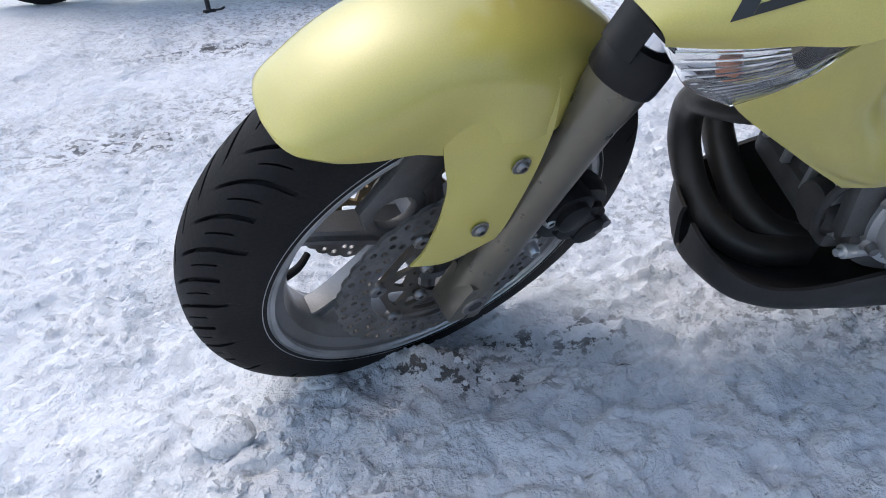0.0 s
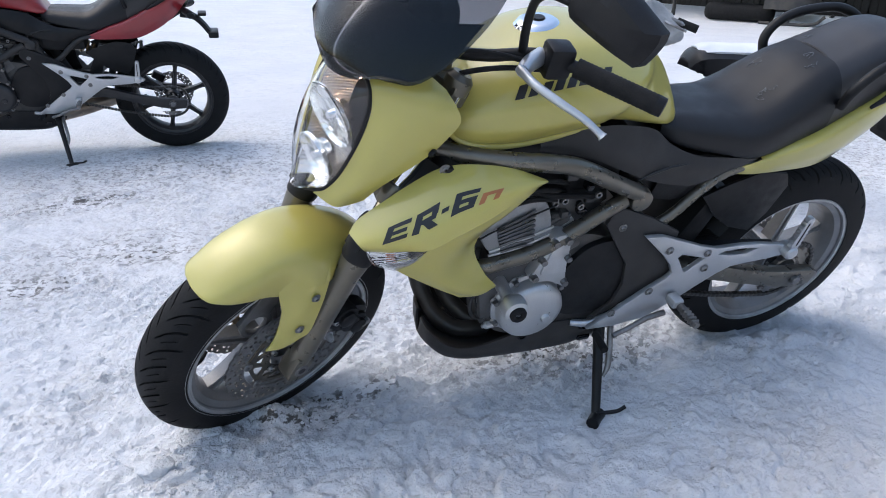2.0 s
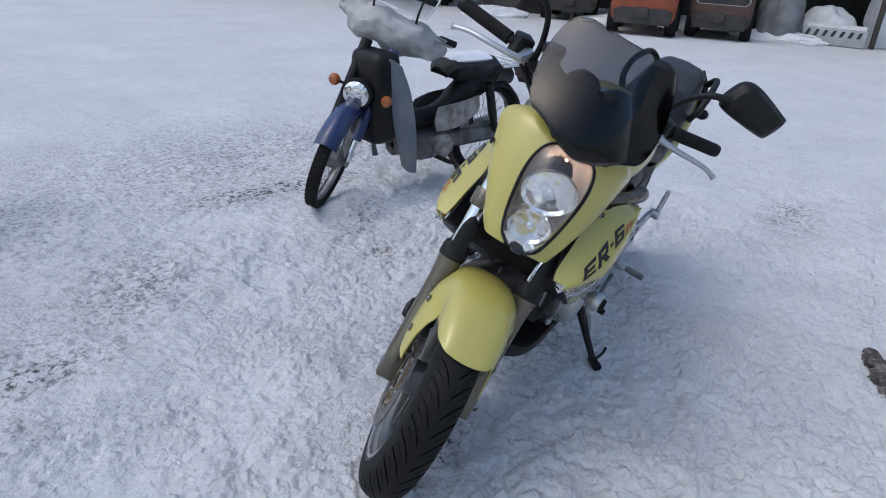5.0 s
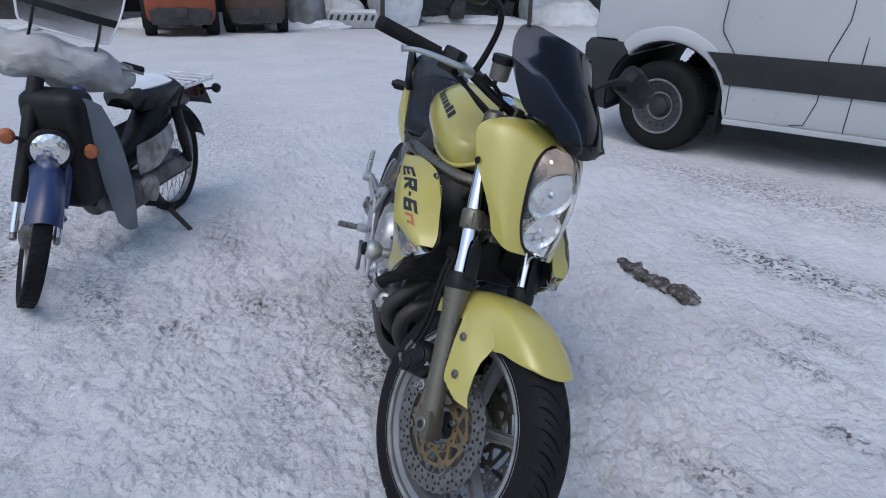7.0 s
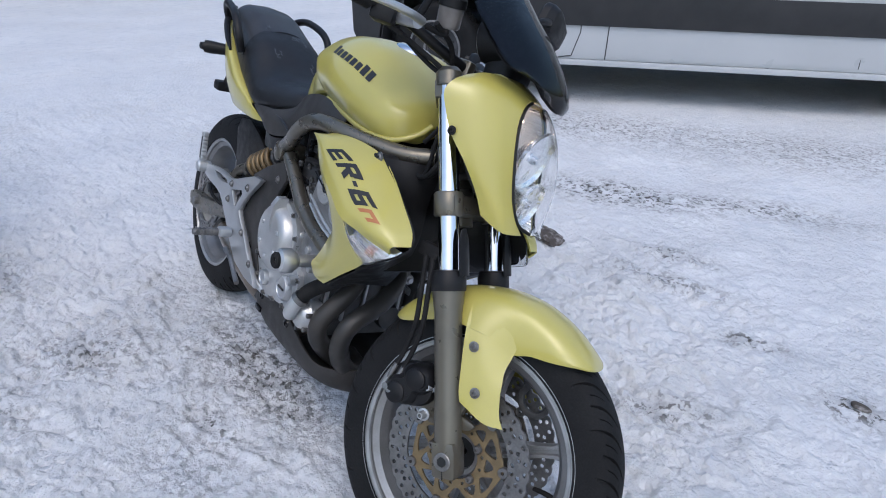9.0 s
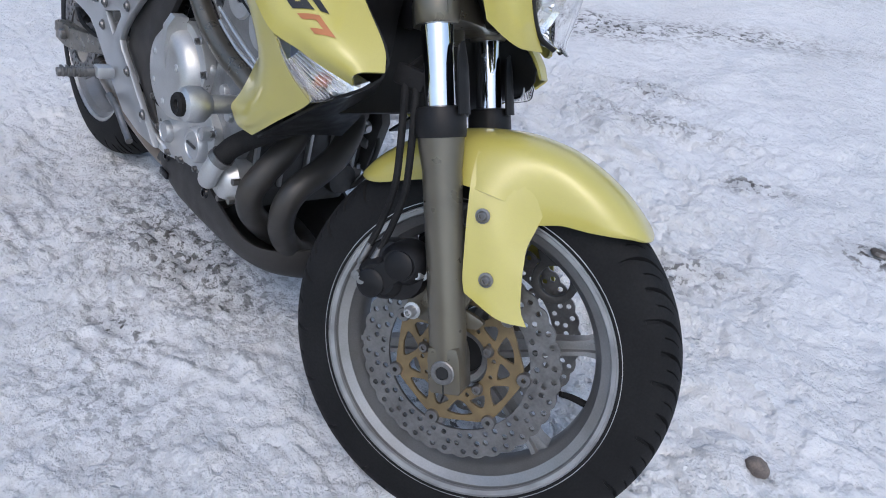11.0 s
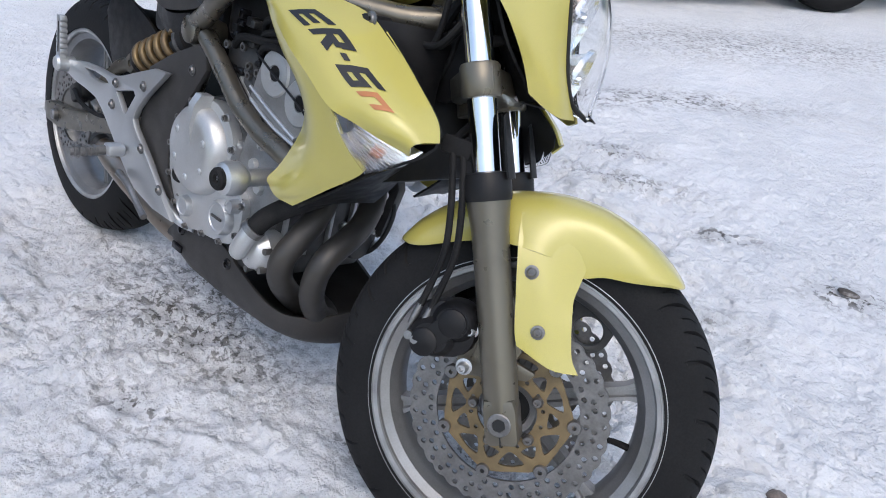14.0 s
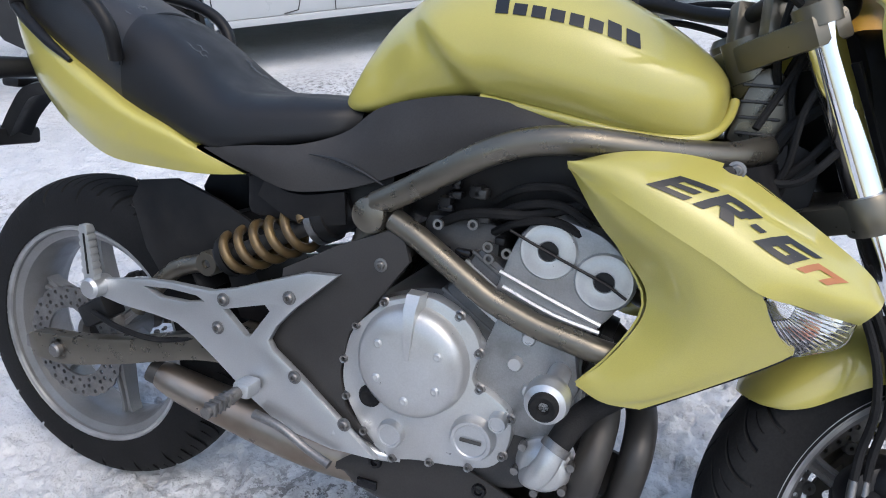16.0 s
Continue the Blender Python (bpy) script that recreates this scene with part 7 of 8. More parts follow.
    rows = [[(x, f * w, zz - .025 * abs(f) ** 3) for f in (-1, -.5, 0, .5, 1)] for x, w, zz in ((.40, .06, .752), (.34, .095, .768), (.22, .10, .766), (.10, .095, .766), (.05, .05, .756))]
    part("snow_cover", sheet(rows, 13, 15, .012, inward=(.25, 0, .6))[0], SNOWTOP, seat, "thin layer of settled snow")
    rack = part("luggage_rack", block(-.34, .02, -.125, -.113, .685, .70, .003), WHITEPL, root, "white luggage rack dusted with snow")
    for y in (-.06, 0, .06, .113):
        part("rack_bar", block(-.34, .02, y, y + .012, .685, .70, .003), WHITEPL, rack)
    for x in (-.34, -.25, -.16, -.07, .01):
        part("rack_bar", block(x, x + .022, -.125, .125, .70, .712, .003), WHITEPL, rack)
    part("rack_stay", tube([(-.02, .10, .69), (.05, .09, .60)], .007, 8), BLACKP, rack)
    part("tail_lamp", block(-.36, -.30, -.05, .05, .58, .66, .012), DARKRED, root, "dark dull red tail lamp")
    part("plate_holder", sheet([[(-.30, -.08, .66), (-.31, 0, .67), (-.30, .08, .66)], [(-.40, -.08, .53), (-.42, 0, .53), (-.40, .08, .53)]], 7, 9, .006)[0], BLACKP, root, "black plate holder")
    for o in (-1, 1):
        sig = part("rear_signal", tube([(-.28, o * .06, .63), (-.30, o * .14, .64)], .007, 8), BLACKP, root, "round rear turn signal")
        part("signal_lens", lathe([(0, -.03), (.02, -.024), (.028, 0), (.02, .02), (0, .024)], seg=18, axis='X'), BLACKP, sig, m=Matrix.Translation((-.31, o * .15, .64)))
    part("side_stand", tube([(.42, .10, .24), (.38, .20, .10), (.36, .27, .008)], [.015, .013, .012], 10), STANDRUST, root, "rusty side stand")
    part("stand_foot", tube([(.40, .26, .004), (.33, .285, .0)], .018, 10), STANDRUST, root)
    part("kick_lever", tube([(.44, -.13, .27), (.40, -.17, .34), (.36, -.18, .42)], .009, 8), DULLSTEEL, root)
    # handlebar, muff and windscreen turn with the fork
    hb = part("handlebar", tube([(.62, -.32, .92), (.67, -.24, .93), (.72, -.12, .93), (.74, 0, .92), (.72, .12, .93), (.67, .24, .93), (.62, .32, .92)], .012, 12, 60), DULLSTEEL, root, "steel handlebar", st)
    for o in (-1, 1):
        part("grip", tube([(.61, o * .335, .918), (.655, o * .25, .928)], .018, 14), RUBBER, hb, "black rubber grip")
        part("lever", tube([(.72, o * .18, .93), (.72, o * .27, .93), (.69, o * .33, .92)], .006, 8), DULLSTEEL, hb)
    mu = bmesh.new()
    bmesh.ops.create_icosphere(mu, subdivisions=5, radius=1)
    for v in mu.verts:
        x, y, z = v.co
        v.co = (.73 + .12 * x - .06 * y * y, .315 * y, .885 + .105 * z * (1 - .30 * y * y) - .012 * math.sin(y * 9))
    crumple(mu, .020, 8, 3.0)
    crumple(mu, .008, 24, 5.0)
    part("bar_muff", mu, CLOTH, root, "crumpled grimy canvas bar muff", st)

    def scr(f, z):
        w = np.interp(z, [.985, 1.01, 1.12, 1.32, 1.40, 1.425], [.145, .17, .195, .195, .16, .10])
        return (.79 - (z - .98) * .39 - .03 * f * f, f * w, z + .035)
    rows = [[scr(f, z) for f in np.linspace(-1, 1, 9)] for z in (.985, 1.01, 1.06, 1.12, 1.22, 1.32, 1.38, 1.41, 1.425)]
    ws = part("windscreen", sheet(rows, 23, 26, .003)[0], CLEAR, root, "scratched clear acrylic windscreen", st)
    ws.visible_shadow = False
    loop = [scr(-1, z) for z in (1.01, 1.12, 1.32, 1.39)] + [scr(f, 1.425) for f in (-1, 0, 1)] + [scr(1, z) for z in (1.39, 1.32, 1.12, 1.01)] + [scr(f, .985) for f in (1, 0, -1)] + [scr(-1, 1.01)]
    part("screen_edging", tube(loop, .0045, 8, 120), WHITEPL, ws, "white plastic edging")
    part("cross_strip", sheet([[scr(f, 1.055) for f in np.linspace(-1, 1, 7)], [scr(f, 1.085) for f in np.linspace(-1, 1, 7)]], 15, 3, .006)[0], BLACKP, ws, "black clamp strip")
    part("sticker", sheet([[scr(f, 1.11) for f in (-.85, -.6)], [scr(f, 1.15) for f in (-.85, -.6)]], 3, 3, .005)[0], WHITEPL, ws, "small pale sticker")
    for o in (-1, 1):
        part("screen_stay", tube([(.73, o * .12, .93), (.78, o * .12, 1.02), (.755, o * .12, 1.10)], .006, 8), BLACKP, ws)
    return root


MOPED = Matrix.Translation((-1.01, -1.035, 0)) @ Matrix.Rotation(radians(-14.7), 4, 'Z') @ leaning(2.5, 0) @ Matrix.Scale(.965, 4)
moped(MOPED, 38.8)

# ---------------------------------------------------------------- van: x runs back along its side, y away from the yard
VANW = material("white_van_paint", (0.46, 0.475, 0.49), 0.32, 0, (0.42, 0.435, 0.45), 1.2, (0.35, 0.7), coat=0.4, rough_var=0.06)
DULLRING = material("dusty_pale_rim_edge", (0.2, 0.2, 0.205), 0.6, 0.1, (0.13, 0.13, 0.132), 12)
VANRIM = material("dusty_steel_rim", (0.04, 0.04, 0.042), 0.5, 0.3, (0.075, 0.075, 0.078), 9, (0.4, 0.7))
LINER = material("dusty_felt_liner", (0.016, 0.016, 0.017), 0.9, 0, (0.024, 0.024, 0.025), 9)
VANB = material("black_van_cladding", (0.014, 0.015, 0.017), 0.55, 0, (0.022, 0.022, 0.024), 5, rough_var=0.08)
GLASSD = material("dark_van_glass", (0.01, 0.012, 0.014), 0.05, 0, (0.012, 0.014, 0.016), 3)


def van(M):
    root = thing("van", "white panel van with black side band and steel wheels", "van", M)
    W = 1.95
    r_arch, xr = .440, 3.66

    def arch(cx, a0, a1, n):
        return [(cx + r_arch * math.cos(radians(a)), .37 + r_arch * math.sin(radians(a))) for a in np.linspace(a0, a1, n)]
    side = [(-.46, .79), (-.70, .79), (-.72, .90), (-.67, 1.08), (-.56, 1.24), (-.30, 1.38), (.02, 1.48), (.42, 1.95), (.72, 2.30), (.98, 2.42), (4.95, 2.42), (5.02, 2.30), (5.06, 1.2), (5.06, .42), (4.9, .34)]
    low = arch(xr, 0, 180, 15) + [(3.2, .31), (.46, .31)] + arch(0, 0, 180, 21)[:-5]
    outline = side + [(xr + .45, .34)] + low

    def tuck(co):
        # the sides lean inwards above the waist and the nose is rounded in plan
        y = co.y - W / 2
        k = 1 - .085 * max(0, co.z - 1.0) ** 1.2
        nose = max(0, -.25 - co.x)
        k *= 1 - .30 * nose ** 1.5
        return Vector((co.x, W / 2 + y * k, co.z))
    outline = [(x if x > -.2 else -.2 + (x + .2) * .77, z) for x, z in outline]
    bm = plate(outline, 0, W, bevel=.035, warp=None)
    bmesh.ops.triangulate(bm, faces=bm.faces)
    bmesh.ops.subdivide_edges(bm, edges=[e for e in bm.edges if e.calc_length() > .5], cuts=2)
    for v in bm.verts:
        v.co = tuck(v.co)
    part("body", bm, VANW, root, "white painted van body", angle=35)
    for y, o in ((0, -1), (W, 1)):
        s = o * .012
        part("side_band", plate([(.440, .55), (.405, .62), (.345, .70), (.285, .765), (3.30, .765), (3.25, .62), (3.21, .55)], y + s - .006, y + s + .004, bevel=.004), VANB, root, "black plastic side band")
        part("rear_band", plate([(4.11, .55), (4.04, .765), (5.0, .765), (5.0, .55)], y + s - .006, y + s + .004, bevel=.004), VANB, root)
        part("sill", plate([(.47, .275), (.47, .315), (3.2, .315), (3.2, .275)], y + s - .008, y - s + .02 * -o, bevel=.006), VANW, root, "white sill strip")
        for pts in ([(.38, 1.45), (.36, .96), (.37, .90), (.47, .76), (.48, .34)], [(1.13, 2.2), (1.12, 1.02), (1.05, .80), (1.04, .50), (.99, .34), (.90, .325)], [(1.26, 2.2), (1.24, .80), (1.23, .32)], [(2.9, 2.2), (2.92, .34)]):
            line = [(a, y + o * .0005 - o * .085 * .98 * max(0, b - 1.0) ** 1.2 , b) for a, b in pts]
            part("panel_gap", tube(line, .0035, 6, smooth=False), VANB, root)
        for x in (0, xr):
            rl = r_arch - .008
            liner = [[(x + rl * math.cos(radians(a)), yy, .37 + rl * math.sin(radians(a))) for a in np.linspace(-8, 188, 15)] for yy in (y - o * .030, y - o * .50, y - o * .972)]
            brow = []
            for a in np.linspace(40, 130, 15):
                k = math.sin(radians((a - 40) / 90 * 180)) ** .6
                brow.append([(x + (r_arch + q) * math.cos(radians(a)), y + o * (d * (.25 + .75 * k)), .37 + (r_arch + q) * math.sin(radians(a))) for q, d in ((.004, -.045), (.0, -.004), (.012, .010), (.040, .013), (.070 + .03 * k, .003), (.080 + .04 * k, -.012))])
            part("wheel_arch_brow", sheet(brow, 17, 40, .006, inward=(x, y - o * .5, .9))[0], VANW, root, "flared white wheel-arch lip", angle=60)
            part("arch_liner", sheet(liner, 30, 5, .006, inward=(x, y, .37))[0], LINER, root, "black wheel-arch liner")
        part("mud_flap", block(.40, .43, y + .02 if o < 0 else y - .28, y + .28 if o < 0 else y - .02, .17, .55, .006), RUBBER, root, "black mud flap")
        for x in (0, xr):
            mw = Matrix.Translation((x, y - o * .115, .333)) @ Matrix.Rotation(radians(-11 if x == 0 else 0), 4, 'Z') @ (Matrix() if o < 0 else Matrix.Rotation(math.pi, 4, 'Z')) @ Matrix.Scale(.965, 4)
            rim = lathe([(.0, -.055), (.045, -.055), (.055, -.062), (.075, -.060), (.085, -.045), (.12, -.050), (.16, -.070), (.185, -.072), (.195, -.095), (.205, -.105), (.212, -.105), (.212, .09), (.19, .09), (.18, -.03), (.10, -.02), (0, -.02)], seg=48)
            w = part("wheel", rim, VANRIM, root, "grey steel van wheel with round vents", mw)
            for q, z in ((.207, -.106), (.104, -.054)):
                part("rim_ring", lathe([(q - .009, z), (q - .004, z - .007), (q + .004, z - .007), (q + .008, z), (q, z + .006)], seg=48, closed=True), DULLRING, w, "dusty pale rim edge")
            vent = None
            for i in range(16):
                mm = roll(i * 22.5) @ Matrix.Translation((.152, -.066, 0))
                b = None
                if vent is None:
                    vent = part("vent_hole", lathe([(0, -.006), (.011, -.006), (.013, .0), (.010, .008), (0, .008)], seg=12), VANB, w, m=mm)
                else:
                    share("vent_hole", vent, w, mm)
            part("hub_cap", lathe([(0, -.085), (.05, -.082), (.068, -.072), (.074, -.055)], seg=28), VANB, w, "black hub cap")
            t = lathe([(.215, -.105), (.25, -.118), (.31, -.118), (.332, -.105), (.345, -.075), (.345, .075), (.332, .105), (.31, .118), (.25, .118), (.215, .105)], seg=80, closed=True)
            tyre = part("tyre", t, TYRE, w, "chunky winter van tyre")
            lug = None
            for i in range(60):
                for q in (-1, 1):
                    mm = roll(6 * i + 2 * q) @ Matrix.Translation((0, .01 if q < 0 else .085, .343))
                    if lug is None:
                        lug = part("tread_block", block(-.010, .010, -.045, .0, 0, .008, .0), TYRE, tyre, m=mm)
                    else:
                        share("tread_block", lug, tyre, mm)
    bump = plate([(-.53, .27), (-.62, .33), (-.665, .43), (-.672, .74), (-.63, .785), (-.30, .785), *[(r_arch * math.cos(radians(a)), .37 + r_arch * math.sin(radians(a))) for a in range(132, 196, 7)]], -.008, W + .008, bevel=.025)
    bmesh.ops.triangulate(bump, faces=bump.faces)
    for v in bump.verts:
        v.co = tuck(v.co)
    part("bumper", bump, VANB, root, "black unpainted bumper")
    part("windscreen", plate([(.06, 1.50), (.44, 1.95), (.70, 2.24), (.72, 2.22), (.46, 1.92), (.09, 1.49)], .2, W - .2, bevel=.002), GLASSD, root, "dark windscreen", Matrix.Translation((-.03, 0, .015)))
    for y, o in ((0, -1), (W, 1)):
        yy = y - o * .058
        part("side_window", plate([(.30, 1.46), (.58, 1.80), (.78, 2.05), (1.28, 2.05), (1.28, 1.46)], yy - .01, yy + .01, bevel=.004), GLASSD, root, "dark cab side window")
        part("headlamp", block(-.615, -.45, y + .12 if o < 0 else y - .30, y + .30 if o < 0 else y - .12, .92, 1.12, .04), REFLECT, root)
    part("underbody", block(-.5, 4.9, .35, W - .35, .28, .45, .03), VANB, root)
    part("axle", tube([(0, .2, .345), (0, W - .2, .345)], .05, 10), VANB, root)
    return root


VAN = Matrix.Translation((-2.03, 2.287, 0)) @ Matrix.Rotation(radians(46), 4, 'Z')
van(VAN)

# ---------------------------------------------------------------- small things lying in the snow
MUD = material("frozen_dark_mud", (0.06, 0.05, 0.043), 0.8, 0, (0.30, 0.285, 0.275), 38, (0.48, 0.72), grain=0.25, bump=0.8, bump_scale=70)


def mud_strip():
    rows = []
    a, b = Vector((.02, 1.13, 0)), Vector((.42, 1.29, 0))
    d = (b - a).normalized()
    s = Vector((-d.y, d.x, 0))
    r = random.Random(5)
    for i in range(40):
        f = i / 39
        w = (.044 if .08 < f < .97 else .016) * (1 - .35 * (1 - f)) + r.uniform(-.006, .006)
        c = a + (b - a) * f + s * r.uniform(-.006, .006)
        g = snow_height(c.x, c.y)
        rows.append([c + s * (w * k) + Vector((0, 0, g + (.0085 * (1 - abs(k) ** 2) - .001 + r.uniform(-.0035, .003)))) for k in (-1, -.75, -.5, -.25, 0, .25, .5, .75, 1)])
    bm, _ = sheet([[tuple(p) for p in row] for row in rows], 15, 90, .02)
    crumple(bm, .007, 42, 2.0)
    crumple(bm, .004, 95, 4.0)
    ob = part("mud_strip", bm, MUD)
    tagged(ob, "ragged strip of dark frozen mud on the snow", "mud")


mud_strip()


def pebble(name, label, at, size, mat, seed, cat):
    bm = bmesh.new()
    bmesh.ops.create_icosphere(bm, subdivisions=3, radius=1)
    crumple(bm, .16, 1.3, seed)
    for v in bm.verts:
        v.co = Vector((v.co.x * size[0], v.co.y * size[1], v.co.z * size[2]))
    ob = part(name, bm, mat, m=Matrix.Translation((at[0], at[1], snow_height(*at) + size[2] * .12)))
    return tagged(ob, label, cat)


STONE = material("brown_stone", (0.17, 0.14, 0.12), 0.8, 0, (0.1, 0.085, 0.08), 40, grain=0.2, bump=0.4, bump_scale=120)
pebble("stone", "small rounded brown stone half sunk in the snow", (1.768, .448), (.022, .018, .016), STONE, 1.0, "stone")
pebble("mud_clod", "small dark clod of frozen mud beside the front wheel", (1.112, .10), (.014, .009, .006), MUD, 2.0, "mud")
pebble("mud_clod", "dark flat clod of frozen mud on the snow", (1.66, 1.26), (.028, .016, .008), MUD, 6.0, "mud")


def snow_lumps():
    """Loose crumbs of snow pushed up round the front wheel and scattered over the yard."""
    r = random.Random(9)
    verts, faces = [], []
    proto = []
    for k in range(6):
        b = bmesh.new()
        bmesh.ops.create_icosphere(b, subdivisions=2, radius=1)
        crumple(b, .5, 1.5, k * 3.1)
        b.verts.index_update()
        proto.append(([v.co.copy() for v in b.verts], [[v.index for v in f.verts] for f in b.faces]))
        b.free()
    spots = [(1.45, .06, .14, .035, 60, .007), (1.60, .20, .16, .10, 90, .010), (1.50, .20, .30, .12, 90, .007), (1.30, .24, .3, .12, 60, .006), (.9, .55, .8, .4, 110, .005),
             (1.7, -.5, .7, .5, 130, .005), (.2, .9, .8, .5, 100, .005), (.3, -.9, .8, .6, 130, .005), (1.2, 1.2, .8, .5, 110, .005), (.3, -.35, .7, .3, 110, .005)]
    for cx, cy, sx, sy, n, size in spots:
        for _ in range(n):
            x, y = r.gauss(cx, sx * .5), r.gauss(cy, sy * .5)
            s = size * r.uniform(.3, 1.0) * (1 + .8 * (r.random() > .93))
            vs, fs = proto[r.randrange(6)]
            base = len(verts)
            turn = Matrix.Rotation(r.uniform(0, 6.28), 3, 'Z') @ Matrix.Rotation(r.uniform(0, 6.28), 3, 'X')
            z = snow_height(x, y) - s * .1
            squash = Matrix.Diagonal((.9, .9, .65))
            verts += [tuple(squash @ (turn @ v) * s + Vector((x, y, z))) for v in vs]
            faces += [[i + base for i in f] for f in fs]
    me = bpy.data.meshes.new("snow_crumbs")
    me.from_pydata(verts, [], faces)
    me.materials.append(SNOW)
    tagged(new("snow_crumbs", me), "loose crumbs of snow strewn over the packed ground", "snow", kind="stuff")


snow_lumps()
pebble("snow_chunk", "flat chunk of crusted snow", (1.682, .192), (.042, .032, .018), SNOW, 8.0, "snow")
pebble("snow_chunk", "flat chunk of crusted snow", (1.56, .10), (.024, .02, .012), SNOW, 9.0, "snow")


# ---------------------------------------------------------------- far side of the yard: a dark shed with machines in front
WOOD = material("weathered_dark_boards", (0.014, 0.012, 0.011), 0.8, 0, (0.03, 0.026, 0.023), 1.5, (0.35, 0.7), grain=0.2, grain_scale=40)
POST = material("grey_timber", (0.05, 0.045, 0.04), 0.8, 0, (0.03, 0.026, 0.024), 4)
ORANGE = material("faded_orange_paint", (0.26, 0.06, 0.024), 0.5, 0, (0.19, 0.048, 0.022), 4, rough_var=0.1)
OLIVE = material("dull_olive_paint", (0.15, 0.135, 0.06), 0.6, 0, (0.10, 0.09, 0.05), 4)
RUSTRED = material("brownish_orange_paint", (0.085, 0.048, 0.034), 0.6, 0, (0.05, 0.032, 0.026), 4)
WHITEM = material("white_machine_paint", (0.42, 0.43, 0.44), 0.5, 0, (0.3, 0.31, 0.32), 4)
GREYM = material("pale_grey_sheet_metal", (0.22, 0.23, 0.245), 0.6, 0.2, (0.13, 0.135, 0.145), 3)
GREENM = material("turquoise_machine_paint", (0.02, 0.22, 0.17), 0.5, 0, (0.02, 0.15, 0.12), 4)
YELLOWM = material("ochre_machine_paint", (0.36, 0.22, 0.03), 0.55, 0, (0.24, 0.15, 0.03), 4)
BAG = material("white_woven_bag", (0.62, 0.64, 0.67), 0.8, 0, (0.5, 0.52, 0.55), 5, bump=0.5, bump_scale=14)
TRIM = material("dark_machine_steel", (0.025, 0.025, 0.027), 0.6, 0.1, (0.05, 0.045, 0.04), 6)

SHED_A, SHED_B = Vector((-13.6, -22, 0)), Vector((-19.5, 13, 0))
shed = part("wall_shed", block(0, (SHED_B - SHED_A).length, 0, .12, 0, 5.2), WOOD, m=Matrix.Translation(SHED_A) @ Matrix.Rotation(math.atan2(SHED_B.y - SHED_A.y, SHED_B.x - SHED_A.x), 4, 'Z'))
tagged(shed, "dark weathered board wall of a shed", "wall", kind="structure")
_board = None
_n = int((SHED_B - SHED_A).length / .22)
for _i in range(_n):
    _m = Matrix.Translation((.22 * _i + .11, -.012 - .012 * ((_i * 7) % 3), 2.6))
    if _board is None:
        _board = part("board", block(-.10, .10, -.015, .015, -2.6, 2.6, .004), WOOD, shed, m=_m)
    else:
        share("board", _board, shed, _m)
for _k, _f in enumerate((.24, .33, .43, .50, .57, .66, .76, .86)):
    _p = SHED_A + (SHED_B - SHED_A) * _f + Vector((4.9, 0, 0))
    tagged(part("shed_post", tube([_p, _p + Vector((0, 0, 4.45))], .05, 12, smooth=False), POST), "grey timber post holding up a lean-to roof", "post", "shed posts")
_d = (SHED_B - SHED_A).normalized()
lean_to = part("roof_shed", plate([(-.3, 5.1), (-.3, 5.2), (5.6, 4.4), (5.6, 4.3)], 0, (SHED_B - SHED_A).length), WOOD, m=Matrix.Translation(SHED_A) @ Matrix(((_d.y, _d.x, 0, 0), (-_d.x, _d.y, 0, 0), (0, 0, 1, 0), (0, 0, 0, 1))))
tagged(lean_to, "dark lean-to roof along the shed", "roof", kind="structure")


def facing(at, turn=0):
    """At a place on the ground, x towards the yard."""
    a = math.atan2(.2 - at[1], 2.4 - at[0]) + radians(turn)
    return Matrix.Translation((at[0], at[1], 0)) @ Matrix.Rotation(a, 4, 'Z')


